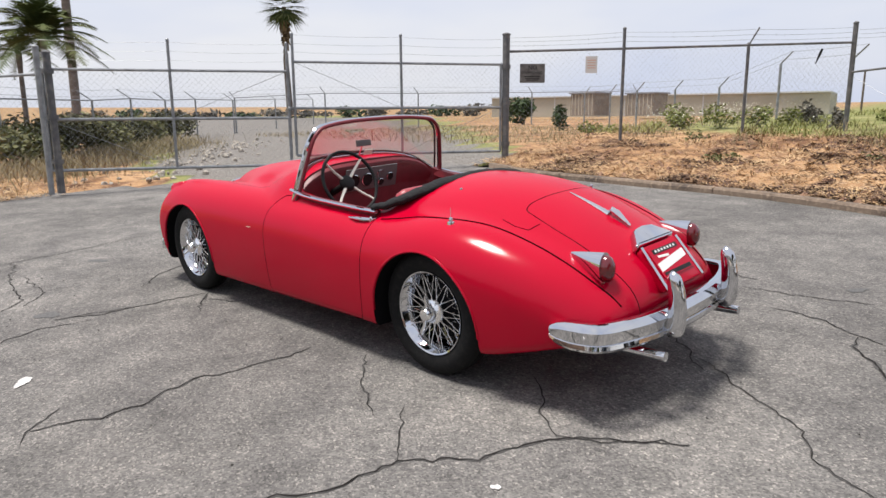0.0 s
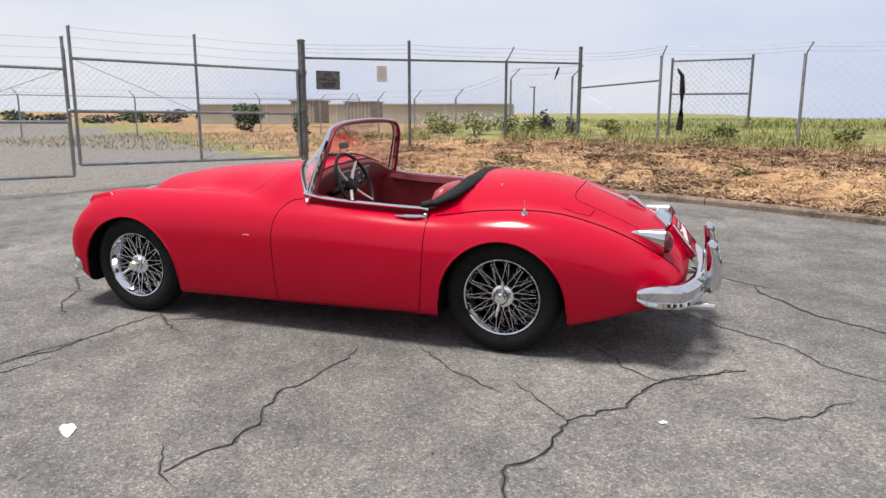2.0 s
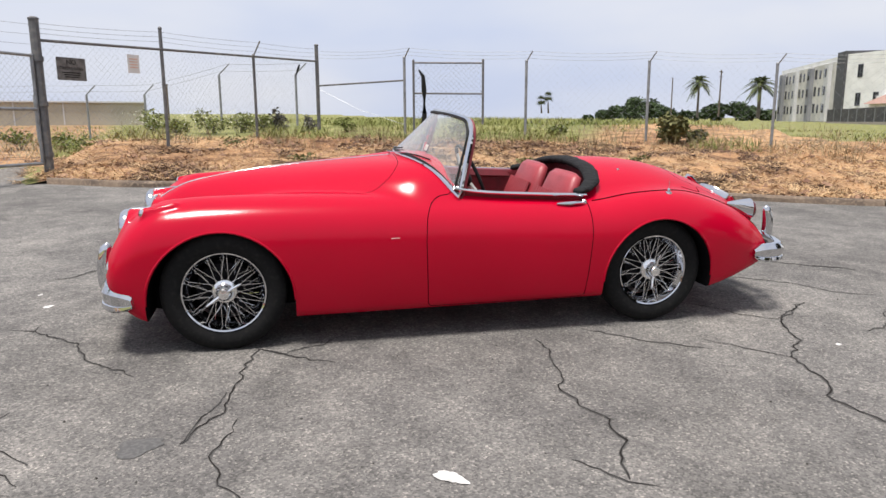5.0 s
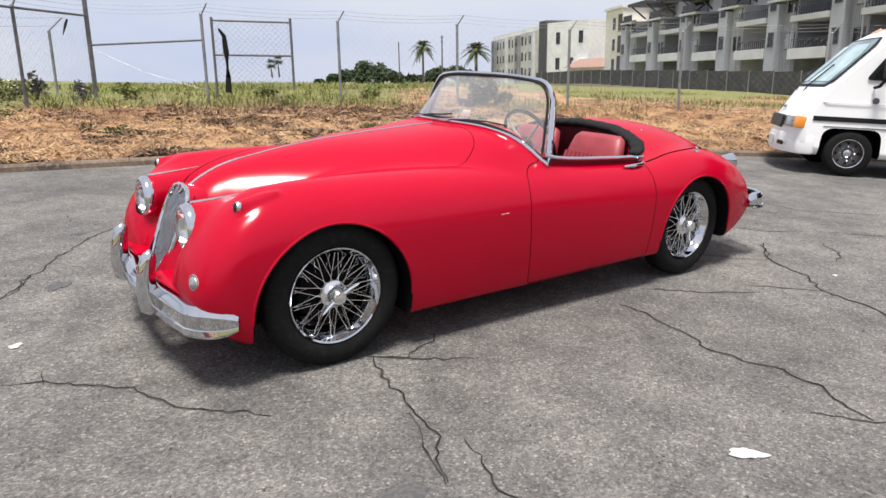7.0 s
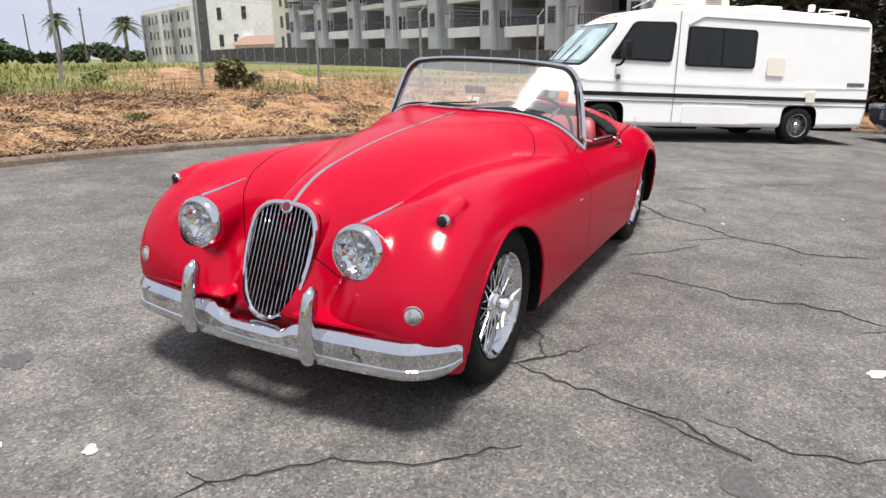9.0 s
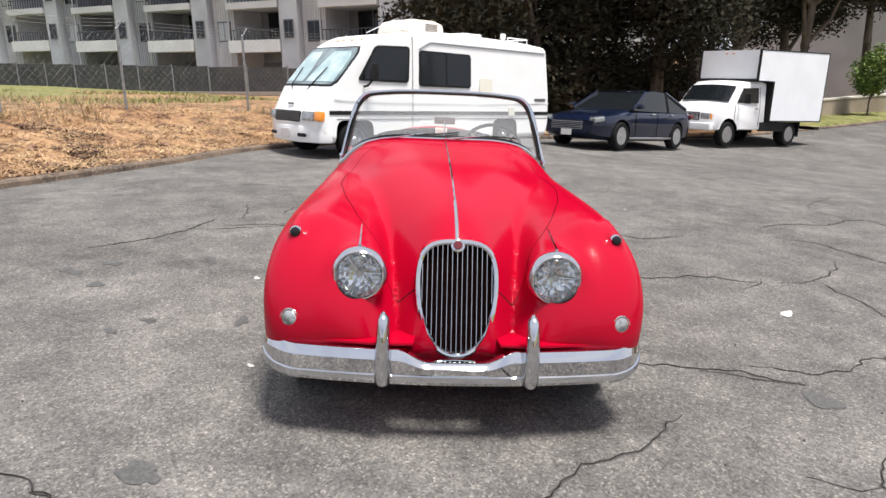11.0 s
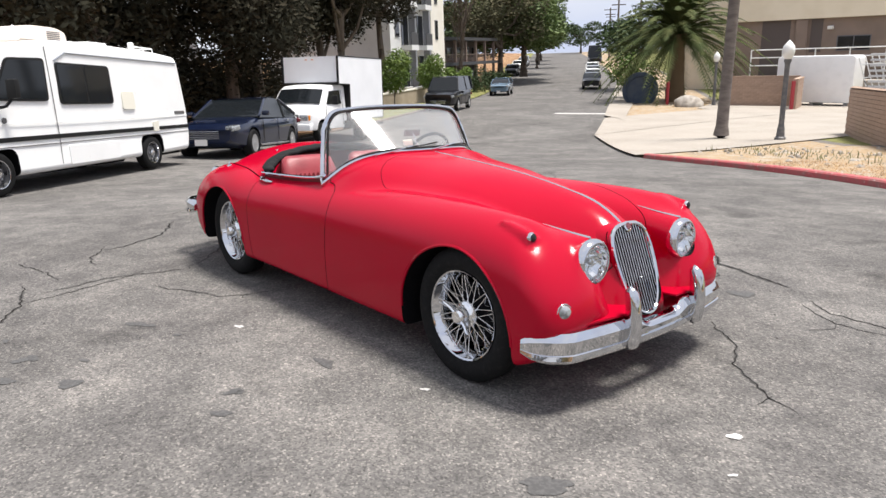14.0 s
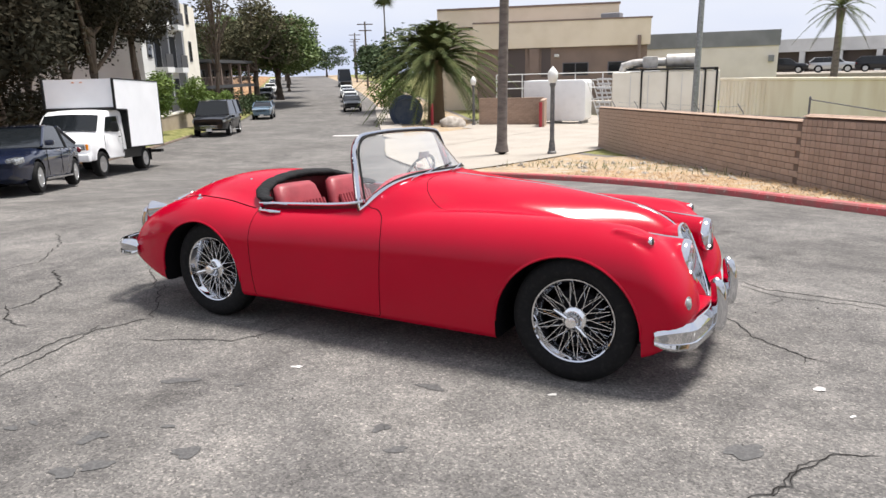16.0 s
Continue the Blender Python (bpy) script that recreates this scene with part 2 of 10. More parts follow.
M = {
    "paint": material("red_car_paint", (0.40, 0.001, 0.019), 0.5, var=((1.3, (0.37, 0.001, 0.017), 0.4, 0.7),), coat=0.5, spec=0.0, bump=0.006, bump_scale=4, coat_rough=0.17),
    "chrome": material("chrome", (0.64, 0.65, 0.67), 0.035, 1.0, var=((9, (0.58, 0.58, 0.60), 0.45, 0.8),)),
    "wire": material("bright_chromed_wire", (0.88, 0.885, 0.89), 0.20, 1.0, var=((30, (0.78, 0.78, 0.79), 0.5, 0.8),)),
    "steel": material("brushed_steel", (0.55, 0.56, 0.58), 0.28, 1.0),
    "well": material("dark_underseal", (0.008, 0.008, 0.009), 0.95, spec=0.05, bump=0.2, bump_scale=30),
    "hide": material("red_leather", (0.14, 0.010, 0.017), 0.45, var=((18, (0.10, 0.008, 0.012), 0.4, 0.7),), bump=0.12, bump_scale=160),
    "seat": material("sunfaded_red_leather", (0.30, 0.040, 0.050), 0.42, var=((9, (0.22, 0.026, 0.034), 0.4, 0.7),), bump=0.12, bump_scale=140),
    "cloth": material("black_soft_top_cloth", (0.012, 0.012, 0.013), 0.8, spec=0.2, bump=0.5, bump_scale=45),
    "black": material("black_rubber", (0.010, 0.010, 0.010), 0.55, spec=0.25),
    "tyre": material("tyre_rubber", (0.010, 0.010, 0.0103), 0.8, spec=0.15, var=((40, (0.018, 0.0175, 0.0165), 0.5, 0.75),), bump=0.15, bump_scale=120),
    "gap": material("shut_line_shadow_gap", (0.006, 0.003, 0.003), 0.95, spec=0.0),
    "redlens": material("red_lamp_lens", (0.11, 0.004, 0.007), 0.12, coat=1.0),
    "lampglass": glass_material("clear_lamp_glass", (0.95, 0.96, 0.96), 0.02, 0.04),
    "reflector": material("silvered_reflector", (0.80, 0.81, 0.82), 0.05, 1.0, bump=0.02, bump_scale=30),
    "lining": material("dark_red_hide_lining", (0.15, 0.010, 0.018), 0.5, bump=0.1, bump_scale=160),
    "clod": material("earth_clod", (0.30, 0.18, 0.115), 0.95, var=((2.5, (0.16, 0.085, 0.055), 0.4, 0.65),), bump=0.6, bump_scale=40),
    "flower": material("white_weed_flower", (0.70, 0.69, 0.55), 0.8),
    "lens": material("ribbed_lamp_lens", (0.42, 0.44, 0.45), 0.12, 0.35, var=((30, (0.16, 0.17, 0.17), 0.45, 0.6),), coat=1.0, bump=0.3, bump_scale=40),
    "amber": material("amber_lens", (0.85, 0.28, 0.02), 0.25, coat=1.0),
    "screen": glass_material("windscreen_glass", (0.93, 0.95, 0.94), 0.10, 0.13, 0.10),
    "dark_glass": material("dark_tinted_glass", (0.010, 0.012, 0.014), 0.06, spec=0.4),
    "cream": material("cream_enamel", (0.75, 0.72, 0.62), 0.4),
    "white": material("white_gelcoat", (0.86, 0.86, 0.85), 0.36, var=((2.2, (0.82, 0.82, 0.81), 0.45, 0.75), (14, (0.76, 0.75, 0.73), 0.66, 0.82)), coat=0.3),
    "whitevan": material("white_vehicle_paint", (0.85, 0.85, 0.85), 0.30, var=((3, (0.80, 0.80, 0.80), 0.45, 0.75),), coat=0.4),
    "boxskin": material("white_box_panel", (0.84, 0.85, 0.87), 0.42, var=((1.5, (0.79, 0.80, 0.82), 0.4, 0.7),)),
    "blue": material("dark_blue_car_paint", (0.004, 0.008, 0.026), 0.35, coat=1.0, coat_rough=0.03, spec=0.1),
    "bluegrey": material("blue_grey_car_paint", (0.10, 0.16, 0.22), 0.25, coat=1.0),
    "blackcar": material("black_car_paint", (0.008, 0.009, 0.012), 0.4, spec=0.1, coat=0.7, coat_rough=0.03),
    "silver": material("silver_car_paint", (0.42, 0.43, 0.44), 0.3, 0.6, coat=1.0),
    "galv": material("galvanised_steel", (0.30, 0.31, 0.32), 0.5, 0.6, var=((9, (0.20, 0.205, 0.21), 0.4, 0.7),)),
    "oldgalv": material("weathered_dark_post", (0.12, 0.12, 0.125), 0.6, 0.3, var=((9, (0.20, 0.19, 0.18), 0.45, 0.7),)),
    "asphalt": None, "ground": None,
    "panel": material("grey_instrument_panel", (0.11, 0.105, 0.105), 0.5),
    "plate": material("white_plate_enamel", (0.72, 0.70, 0.68), 0.4),
    "rvglass": material("windscreen_over_shade", (0.20, 0.26, 0.27), 0.10, var=((2.5, (0.10, 0.13, 0.14), 0.42, 0.62),), spec=0.7),
    "shade": material("silver_sunshade_foil", (0.34, 0.46, 0.48), 0.35, 0.2, var=((3, (0.56, 0.68, 0.69), 0.4, 0.65),), bump=0.5, bump_scale=7),
    "amber2": material("faded_amber_lens", (0.70, 0.38, 0.24), 0.4),
    "cream2": material("pinkish_cream_plastic", (0.72, 0.64, 0.57), 0.5),
    "signgrey": material("weathered_sign_sheet", (0.17, 0.16, 0.15), 0.6, var=((12, (0.10, 0.09, 0.085), 0.4, 0.65),)),
    "signdark": material("dark_sign_sheet", (0.075, 0.07, 0.07), 0.6),
    "weedbush": material("olive_bush_leaf", (0.10, 0.11, 0.035), 0.7, var=((1.5, (0.16, 0.14, 0.05), 0.4, 0.65),)),
    "hedge": material("olive_brown_hedge", (0.060, 0.060, 0.030), 0.85, spec=0.2, var=((0.7, (0.12, 0.105, 0.06), 0.45, 0.65),)),
    "drybush": material("dry_bush_leaf", (0.11, 0.10, 0.075), 0.8, var=((1.5, (0.07, 0.06, 0.05), 0.4, 0.65),)),
    "trunkgrey": material("grey_palm_trunk", (0.17, 0.145, 0.13), 0.9, var=((3, (0.11, 0.09, 0.08), 0.4, 0.65),), bump=0.5, bump_scale=10, stretch=(1, 1, 3)),
    "greywall": material("dark_grey_render", (0.25, 0.255, 0.275), 0.8, var=((0.4, (0.19, 0.195, 0.21), 0.4, 0.65),)),
    "siding": material("grey_corrugated_siding", (0.50, 0.515, 0.55), 0.65, 0.1, var=((0.5, (0.40, 0.41, 0.44), 0.4, 0.65),)),
    "palewall": material("pale_grey_render", (0.58, 0.58, 0.59), 0.8, var=((0.6, (0.50, 0.50, 0.51), 0.4, 0.65),)),
    "whitewall": material("white_render", (0.74, 0.74, 0.73), 0.8, var=((0.6, (0.64, 0.64, 0.63), 0.4, 0.65),)),
    "whitewall2": material("off_white_render", (0.60, 0.58, 0.55), 0.8, var=((0.5, (0.46, 0.45, 0.43), 0.45, 0.6),)),
    "shadeglass": material("window_with_drawn_blind", (0.42, 0.44, 0.46), 0.25, coat=0.6),
    "winframe": material("dark_window_frame", (0.10, 0.10, 0.11), 0.5),
    "railing": material("dark_wire_railing", (0.05, 0.05, 0.055), 0.6),
    "screenmesh": material("dark_screen_fabric", (0.045, 0.045, 0.048), 0.9, var=((1.2, (0.07, 0.068, 0.065), 0.4, 0.65),)),
    "tileroof": material("reddish_roof_tile", (0.32, 0.20, 0.16), 0.85, var=((3, (0.25, 0.15, 0.12), 0.4, 0.65),)),
    "brownwall": material("brown_stucco", (0.225, 0.165, 0.135), 0.85, var=((0.7, (0.19, 0.14, 0.115), 0.4, 0.65),)),
    "beigewall": material("beige_stucco", (0.74, 0.64, 0.50), 0.85, var=((0.7, (0.69, 0.59, 0.45), 0.4, 0.65),)),
    "darkdoor": material("dark_brown_door", (0.085, 0.065, 0.06), 0.7),
    "pinkwhite": material("pinkish_white_wall", (0.78, 0.72, 0.67), 0.8, var=((0.6, (0.72, 0.66, 0.61), 0.4, 0.65),)),
    "creamwall": material("cream_wall", (0.78, 0.74, 0.65), 0.75, var=((0.8, (0.72, 0.68, 0.59), 0.4, 0.65),)),
    "containercream": material("rust_streaked_cream_steel", (0.78, 0.71, 0.57), 0.6, var=((1.2, (0.68, 0.59, 0.45), 0.45, 0.65),), stretch=(1, 1, 0.15)),
    "shedwall": material("grey_brown_boards", (0.26, 0.22, 0.18), 0.85, var=((4, (0.20, 0.17, 0.14), 0.4, 0.65),)),
    "retainwall": material("tan_textured_wall", (0.40, 0.33, 0.25), 0.9, var=((1.2, (0.33, 0.27, 0.20), 0.4, 0.65),), bump=0.4, bump_scale=20),
    "tanwall": material("tan_panel_wall", (0.44, 0.40, 0.33), 0.85, var=((0.5, (0.38, 0.35, 0.28), 0.4, 0.65),)),
    "globe": material("white_lamp_globe", (0.78, 0.77, 0.74), 0.35, coat=0.3),
    "palemetal": material("pale_weathered_metal", (0.50, 0.48, 0.46), 0.5, 0.3, var=((3, (0.36, 0.33, 0.30), 0.45, 0.65),)),
    "bluedrum": material("dark_blue_drum", (0.025, 0.045, 0.085), 0.5, var=((3, (0.05, 0.07, 0.10), 0.4, 0.65),)),
    "redpost": material("red_post_paint", (0.35, 0.03, 0.04), 0.5),
    "rock": material("pale_rock", (0.42, 0.38, 0.33), 0.9, var=((3, (0.25, 0.22, 0.19), 0.4, 0.65),), bump=0.6, bump_scale=9),
    "crack": material("dark_crack", (0.018, 0.016, 0.015), 1.0, spec=0.1),
    "seal": material("crack_shade", (0.07, 0.067, 0.065), 0.95, spec=0.2),
    "whitepaint": material("white_paint_blot", (0.58, 0.56, 0.54), 0.8, var=((40, (0.40, 0.385, 0.37), 0.45, 0.65),)),
    "stain": material("dark_oil_stain", (0.066, 0.064, 0.063), 0.8, var=((60, (0.095, 0.092, 0.09), 0.45, 0.6),)),
    "gritdark": material("dark_grit", (0.06, 0.055, 0.05), 0.9),
    "mulch": material("dark_mulch_chip", (0.15, 0.09, 0.065), 0.95, var=((3, (0.06, 0.035, 0.025), 0.4, 0.65),)),
    "kerb": material("weathered_concrete_kerb", (0.17, 0.125, 0.092), 0.9, var=((2.2, (0.075, 0.056, 0.044), 0.42, 0.62), (25, (0.24, 0.18, 0.13), 0.5, 0.7)), bump=0.4, bump_scale=30),
    "redkerb": material("red_painted_kerb", (0.42, 0.085, 0.09), 0.75, var=((5, (0.30, 0.12, 0.11), 0.45, 0.65), (22, (0.45, 0.35, 0.32), 0.62, 0.72)), bump=0.3, bump_scale=30),
    "concrete": material("pale_concrete_slab", (0.345, 0.305, 0.26), 0.85, var=((0.6, (0.285, 0.25, 0.21), 0.4, 0.7), (12, (0.385, 0.35, 0.305), 0.5, 0.75)), bump=0.15, bump_scale=25),
    "block": material("tan_concrete_block", (0.40, 0.285, 0.215), 0.9, var=((7, (0.33, 0.225, 0.165), 0.4, 0.7),), bump=0.4, bump_scale=35, random_mix=0.10),
    "mortar": material("dark_mortar", (0.15, 0.105, 0.08), 0.95),
    "bark": material("grey_brown_bark", (0.14, 0.11, 0.085), 0.95, var=((6, (0.08, 0.06, 0.045), 0.4, 0.65),), bump=0.8, bump_scale=14, stretch=(1, 1, 0.25)),
    "leaf": material("dark_green_leaf", (0.035, 0.055, 0.022), 0.7, spec=0.25, var=((0.8, (0.055, 0.085, 0.03), 0.4, 0.65),)),
    "leaf4": material("mid_green_leaf", (0.075, 0.115, 0.034), 0.6, spec=0.3, var=((0.8, (0.12, 0.16, 0.048), 0.4, 0.65),)),
    "leaf2": material("fresh_green_leaf", (0.10, 0.165, 0.034), 0.6, spec=0.3, var=((0.9, (0.16, 0.22, 0.045), 0.4, 0.65),)),
    "leaf3": material("dark_brownish_conifer", (0.030, 0.029, 0.019), 0.9, spec=0.15, var=((0.5, (0.055, 0.046, 0.030), 0.45, 0.7),)),
    "palm": material("palm_frond_green", (0.055, 0.075, 0.024), 0.75, spec=0.15, var=((1.2, (0.11, 0.115, 0.040), 0.4, 0.7),)),
    "deadpalm": material("dry_palm_skirt", (0.16, 0.11, 0.06), 0.9, bump=0.6, bump_scale=12),
    "straw": material("dry_straw", (0.46, 0.30, 0.155), 0.9, var=((0.7, (0.28, 0.16, 0.085), 0.4, 0.65), (6, (0.58, 0.43, 0.25), 0.5, 0.75))),
    "weed": material("green_weeds", (0.145, 0.170, 0.050), 0.8, spec=0.2, var=((0.5, (0.26, 0.245, 0.090), 0.4, 0.65),)),
    "drygrass": material("bleached_grass", (0.27, 0.21, 0.12), 0.9, var=((0.6, (0.17, 0.145, 0.075), 0.4, 0.65),)),
}


# ---- mesh helpers ----
def part(name, bm, mat, parent=None, label="", smooth=True, angle=35):
    """Links a bmesh as one mesh object under a thing or a part."""
    me = bpy.data.meshes.new(name)
    if smooth:
        lim = math.cos(radians(angle))
        for f in bm.faces:
            f.smooth = True
        for e in bm.edges:
            if len(e.link_faces) == 2:
                e.smooth = e.link_faces[0].normal.dot(e.link_faces[1].normal) > lim
    bm.to_mesh(me)
    bm.free()
    for m in (mat if isinstance(mat, (list, tuple)) else [mat]):
        me.materials.append(m)
    ob = new(name, me)
    ob.parent = parent
    return tagged(ob, label) if label else ob


def share(name, ob, parent, m):
    """Another object on the mesh of ob."""
    o = new(name, ob.data)
    o.parent, o.matrix_local = parent, m
    return o


def root(name, m, label, category, group="", kind=""):
    o = new(name)
    o.matrix_world = m
    return tagged(o, label, category, group, kind)


def add_box(bm, sx, sy, sz, m=Matrix(), bevel=0.0, seg=1):
    r = bmesh.ops.create_cube(bm, size=1.0, matrix=m @ Matrix.Diagonal((sx, sy, sz, 1)))
    if bevel:
        es = list({e for v in r["verts"] for e in v.link_edges})
        bmesh.ops.bevel(bm, geom=es, offset=bevel, segments=seg, affect="EDGES", profile=0.6)
    return bm


def box(sx, sy, sz, m=Matrix(), bevel=0.0, seg=1):
    return add_box(bmesh.new(), sx, sy, sz, m, bevel, seg)


def T(x, y, z):
    return Matrix.Translation((x, y, z))


def add_rings(bm, rings, closed_ring=True, caps=True):
    """Skins a list of rings of points."""
    vs = [[bm.verts.new(p) for p in r] for r in rings]
    n = len(rings[0])
    for a, b in zip(vs, vs[1:]):
        for i in range(n if closed_ring else n - 1):
            j = (i + 1) % n
            bm.faces.new((a[i], a[j], b[j], b[i]))
    if caps and closed_ring:
        bm.faces.new(vs[0][::-1])
        bm.faces.new(vs[-1])
    return bm


def finish(bm):
    bmesh.ops.recalc_face_normals(bm, faces=bm.faces[:])
    return bm


def add_lathe(bm, prof, n=24, m=Matrix(), caps=True):
    """Turns (radius, height) rows about the z axis of m."""
    rings = [[m @ Vector((r * math.cos(2 * math.pi * i / n), r * math.sin(2 * math.pi * i / n), h)) for i in range(n)] for r, h in prof]
    return add_rings(bm, rings, caps=caps)


def lathe(prof, n=24, m=Matrix(), caps=True):
    return finish(add_lathe(bmesh.new(), prof, n, m, caps))


def add_tube(bm, pts, radius, n=8, closed=False, flat=1.0, up=Vector((0, 0, 1))):
    """A pipe along points; radius may be a list; flat squeezes it along its second axis."""
    pts = [Vector(p) for p in pts]
    rs = radius if isinstance(radius, (list, tuple)) else [radius] * len(pts)
    rings = []
    for i, p in enumerate(pts):
        a, b = (pts[i - 1], pts[(i + 1) % len(pts)]) if closed else (pts[max(i - 1, 0)], pts[min(i + 1, len(pts) - 1)])
        d = (b - a).normalized()
        s = d.cross(up)
        s = s.normalized() if s.length > 1e-4 else d.cross(Vector((1, 0, 0))).normalized()
        w = s.cross(d)
        rings.append([p + s * (rs[i] * math.cos(2 * math.pi * k / n)) + w * (rs[i] * flat * math.sin(2 * math.pi * k / n)) for k in range(n)])
    if closed:
        rings.append(rings[0])
        add_rings(bm, rings, caps=False)
        bmesh.ops.remove_doubles(bm, verts=bm.verts[:], dist=1e-6)
        return bm
    return add_rings(bm, rings)


def tube(pts, radius, n=8, closed=False, flat=1.0, up=Vector((0, 0, 1))):
    return finish(add_tube(bmesh.new(), pts, radius, n, closed, flat, up))


def add_prism(bm, poly, lo, hi, axes="xz", m=Matrix(), bevel=0.0, seg=2):
    """A polygon in two axes, drawn out along the third from lo to hi."""
    third = next(a for a in "xyz" if a not in axes)
    def p(q, d):
        c = {axes[0]: q[0], axes[1]: q[1], third: d}
        return m @ Vector((c["x"], c["y"], c["z"]))
    a = [bm.verts.new(p(q, lo)) for q in poly]
    b = [bm.verts.new(p(q, hi)) for q in poly]
    fs = [bm.faces.new(a[::-1]), bm.faces.new(b)]
    for i in range(len(a)):
        j = (i + 1) % len(a)
        fs.append(bm.faces.new((a[i], a[j], b[j], b[i])))
    bmesh.ops.recalc_face_normals(bm, faces=fs)
    if bevel:
        es = list({e for f in fs[:2] for e in f.edges})
        bmesh.ops.bevel(bm, geom=es, offset=bevel, segments=seg, affect="EDGES", profile=0.6)
    return bm


def prism(poly, lo, hi, axes="xz", m=Matrix(), bevel=0.0, seg=2):
    return add_prism(bmesh.new(), poly, lo, hi, axes, m, bevel, seg)


def rounded(poly, r, n=5):
    """Rounds the corners of a polygon."""
    out = []
    k = len(poly)
    for i in range(k):
        p, a, b = Vector(poly[i]), Vector(poly[i - 1]), Vector(poly[(i + 1) % k])
        ri = r[i] if isinstance(r, (list, tuple)) else r
        u, v = (a - p), (b - p)
        s = min(ri, u.length * 0.49, v.length * 0.49)
        u, v = p + u.normalized() * s, p + v.normalized() * s
        for j in range(n + 1):
            t = j / n
            out.append(tuple(u * (1 - t) ** 2 + p * 2 * t * (1 - t) + v * t * t))
    return out


def grown(poly, d):
    """The polygon moved in (or out) by d."""
    k, out = len(poly), []
    area = sum(poly[i][0] * poly[(i + 1) % k][1] - poly[(i + 1) % k][0] * poly[i][1] for i in range(k))
    s = 1 if area > 0 else -1
    for i in range(k):
        a, p, b = Vector(poly[i - 1]), Vector(poly[i]), Vector(poly[(i + 1) % k])
        u, v = (p - a).normalized(), (b - p).normalized()
        n = (Vector((u.y, -u.x)) + Vector((v.y, -v.x))).normalized()
        out.append(tuple(p + n * s * d / max(0.4, n.dot(Vector((u.y, -u.x))))))
    return out


def spline(rows):
    """A smooth curve through rows of (place, value), for arrays too."""
    xs, vs = np.array([r[0] for r in rows], float), np.array([r[1] for r in rows], float)
    if xs[0] > xs[-1]:
        xs, vs = xs[::-1], vs[::-1]
    sl = np.gradient(vs, xs)
    def f(x):
        x = np.clip(np.asarray(x, float), xs[0], xs[-1])
        i = np.clip(np.searchsorted(xs, x) - 1, 0, len(xs) - 2)
        h = xs[i + 1] - xs[i]
        t = (x - xs[i]) / h
        return (vs[i] * (1 + 2 * t) * (1 - t) ** 2 + sl[i] * h * t * (1 - t) ** 2 + vs[i + 1] * t * t * (3 - 2 * t) + sl[i + 1] * h * t * t * (t - 1))
    return f


def smax(a, b, k):
    h = np.maximum(k - np.abs(a - b), 0) / k
    return np.maximum(a, b) + h * h * k * 0.25


def smin(a, b, k):
    return -smax(-a, -b, k)


def surface_net(g, lo, hi, h):
    """The closed surface g = 0 as vertices and quads."""
    n = [int(round((b - a) / h)) + 1 for a, b in zip(lo, hi)]
    ax = [lo[i] + h * np.arange(n[i]) for i in range(3)]
    gx, gy, gz = np.meshgrid(*ax, indexing="ij")
    v = g(gx, gy, gz)
    ins = v < 0
    c = [n[i] - 1 for i in range(3)]
    tot, cnt = np.zeros((*c, 3)), np.zeros(c)
    sub = lambda arr, o: arr[o[0]:o[0] + c[0], o[1]:o[1] + c[1], o[2]:o[2] + c[2]]
    for d in range(3):
        for p in (0, 1):
            for q in (0, 1):
                o = [0, 0, 0]
                e = [k for k in range(3) if k != d]
                o[e[0]], o[e[1]] = p, q
                o2 = list(o)
                o2[d] = 1
                a, b = sub(v, o), sub(v, o2)
                cross = (a < 0) != (b < 0)
                t = np.where(cross, a / np.where(cross, a - b, 1), 0)
                for k in range(3):
                    tot[..., k] += cross * (o[k] + (t if k == d else 0))
                cnt += cross
    act = cnt > 0
    idx = -np.ones(c, int)
    idx[act] = np.arange(act.sum())
    cell = np.argwhere(act)
    pts = np.array(lo) + h * (cell + tot[act] / cnt[act][:, None])
    quads = []
    for d in range(3):
        e = [k for k in range(3) if k != d]
        s0 = [slice(None)] * 3
        s1 = [slice(None)] * 3
        s0[d], s1[d] = slice(0, -1), slice(1, None)
        a, b = ins[tuple(s0)], ins[tuple(s1)]
        for ijk in np.argwhere(a != b):
            if min(ijk[e[0]], ijk[e[1]]) < 1 or ijk[e[0]] >= c[e[0]] or ijk[e[1]] >= c[e[1]]:
                continue
            q = []
            for p, r in ((0, 0), (1, 0), (1, 1), (0, 1)):
                w = list(ijk)
                w[e[0]] -= 1 - p
                w[e[1]] -= 1 - r
                q.append(idx[tuple(w)])
            if bool(a[tuple(ijk)]) == (d == 1):
                q = q[::-1]
            quads.append(q)
    for _ in range(4):
        val, gr = g(*pts.T), slope(g, pts)
        pts -= np.clip(val / np.maximum((gr ** 2).sum(1), 1e-6), -h, h)[:, None] * gr
    return pts, quads


def slope(g, pts, e=0.002):
    out = np.zeros_like(pts)
    for k in range(3):
        d = np.zeros(3)
        d[k] = e
        out[:, k] = (g(*(pts + d).T) - g(*(pts - d).T)) / (2 * e)
    return out


def solid(bm, index=0):
    me = bpy.data.meshes.new("tool")
    for f in bm.faces:
        f.material_index = index
    bm.to_mesh(me)
    bm.free()
    for k in ("paint", "well", "hide"):
        me.materials.append(M[k])
    return new("tool", me)


def carve(me, cutter, op):
    """The mesh cut by, or kept within, the solid."""
    o = new("carved", me)
    md = o.modifiers.new("cut", "BOOLEAN")
    md.operation, md.object, md.solver = op, cutter, "EXACT"
    dg = bpy.context.evaluated_depsgraph_get()
    out = bpy.data.meshes.new_from_object(o.evaluated_get(dg))
    bpy.data.objects.remove(o)
    return out


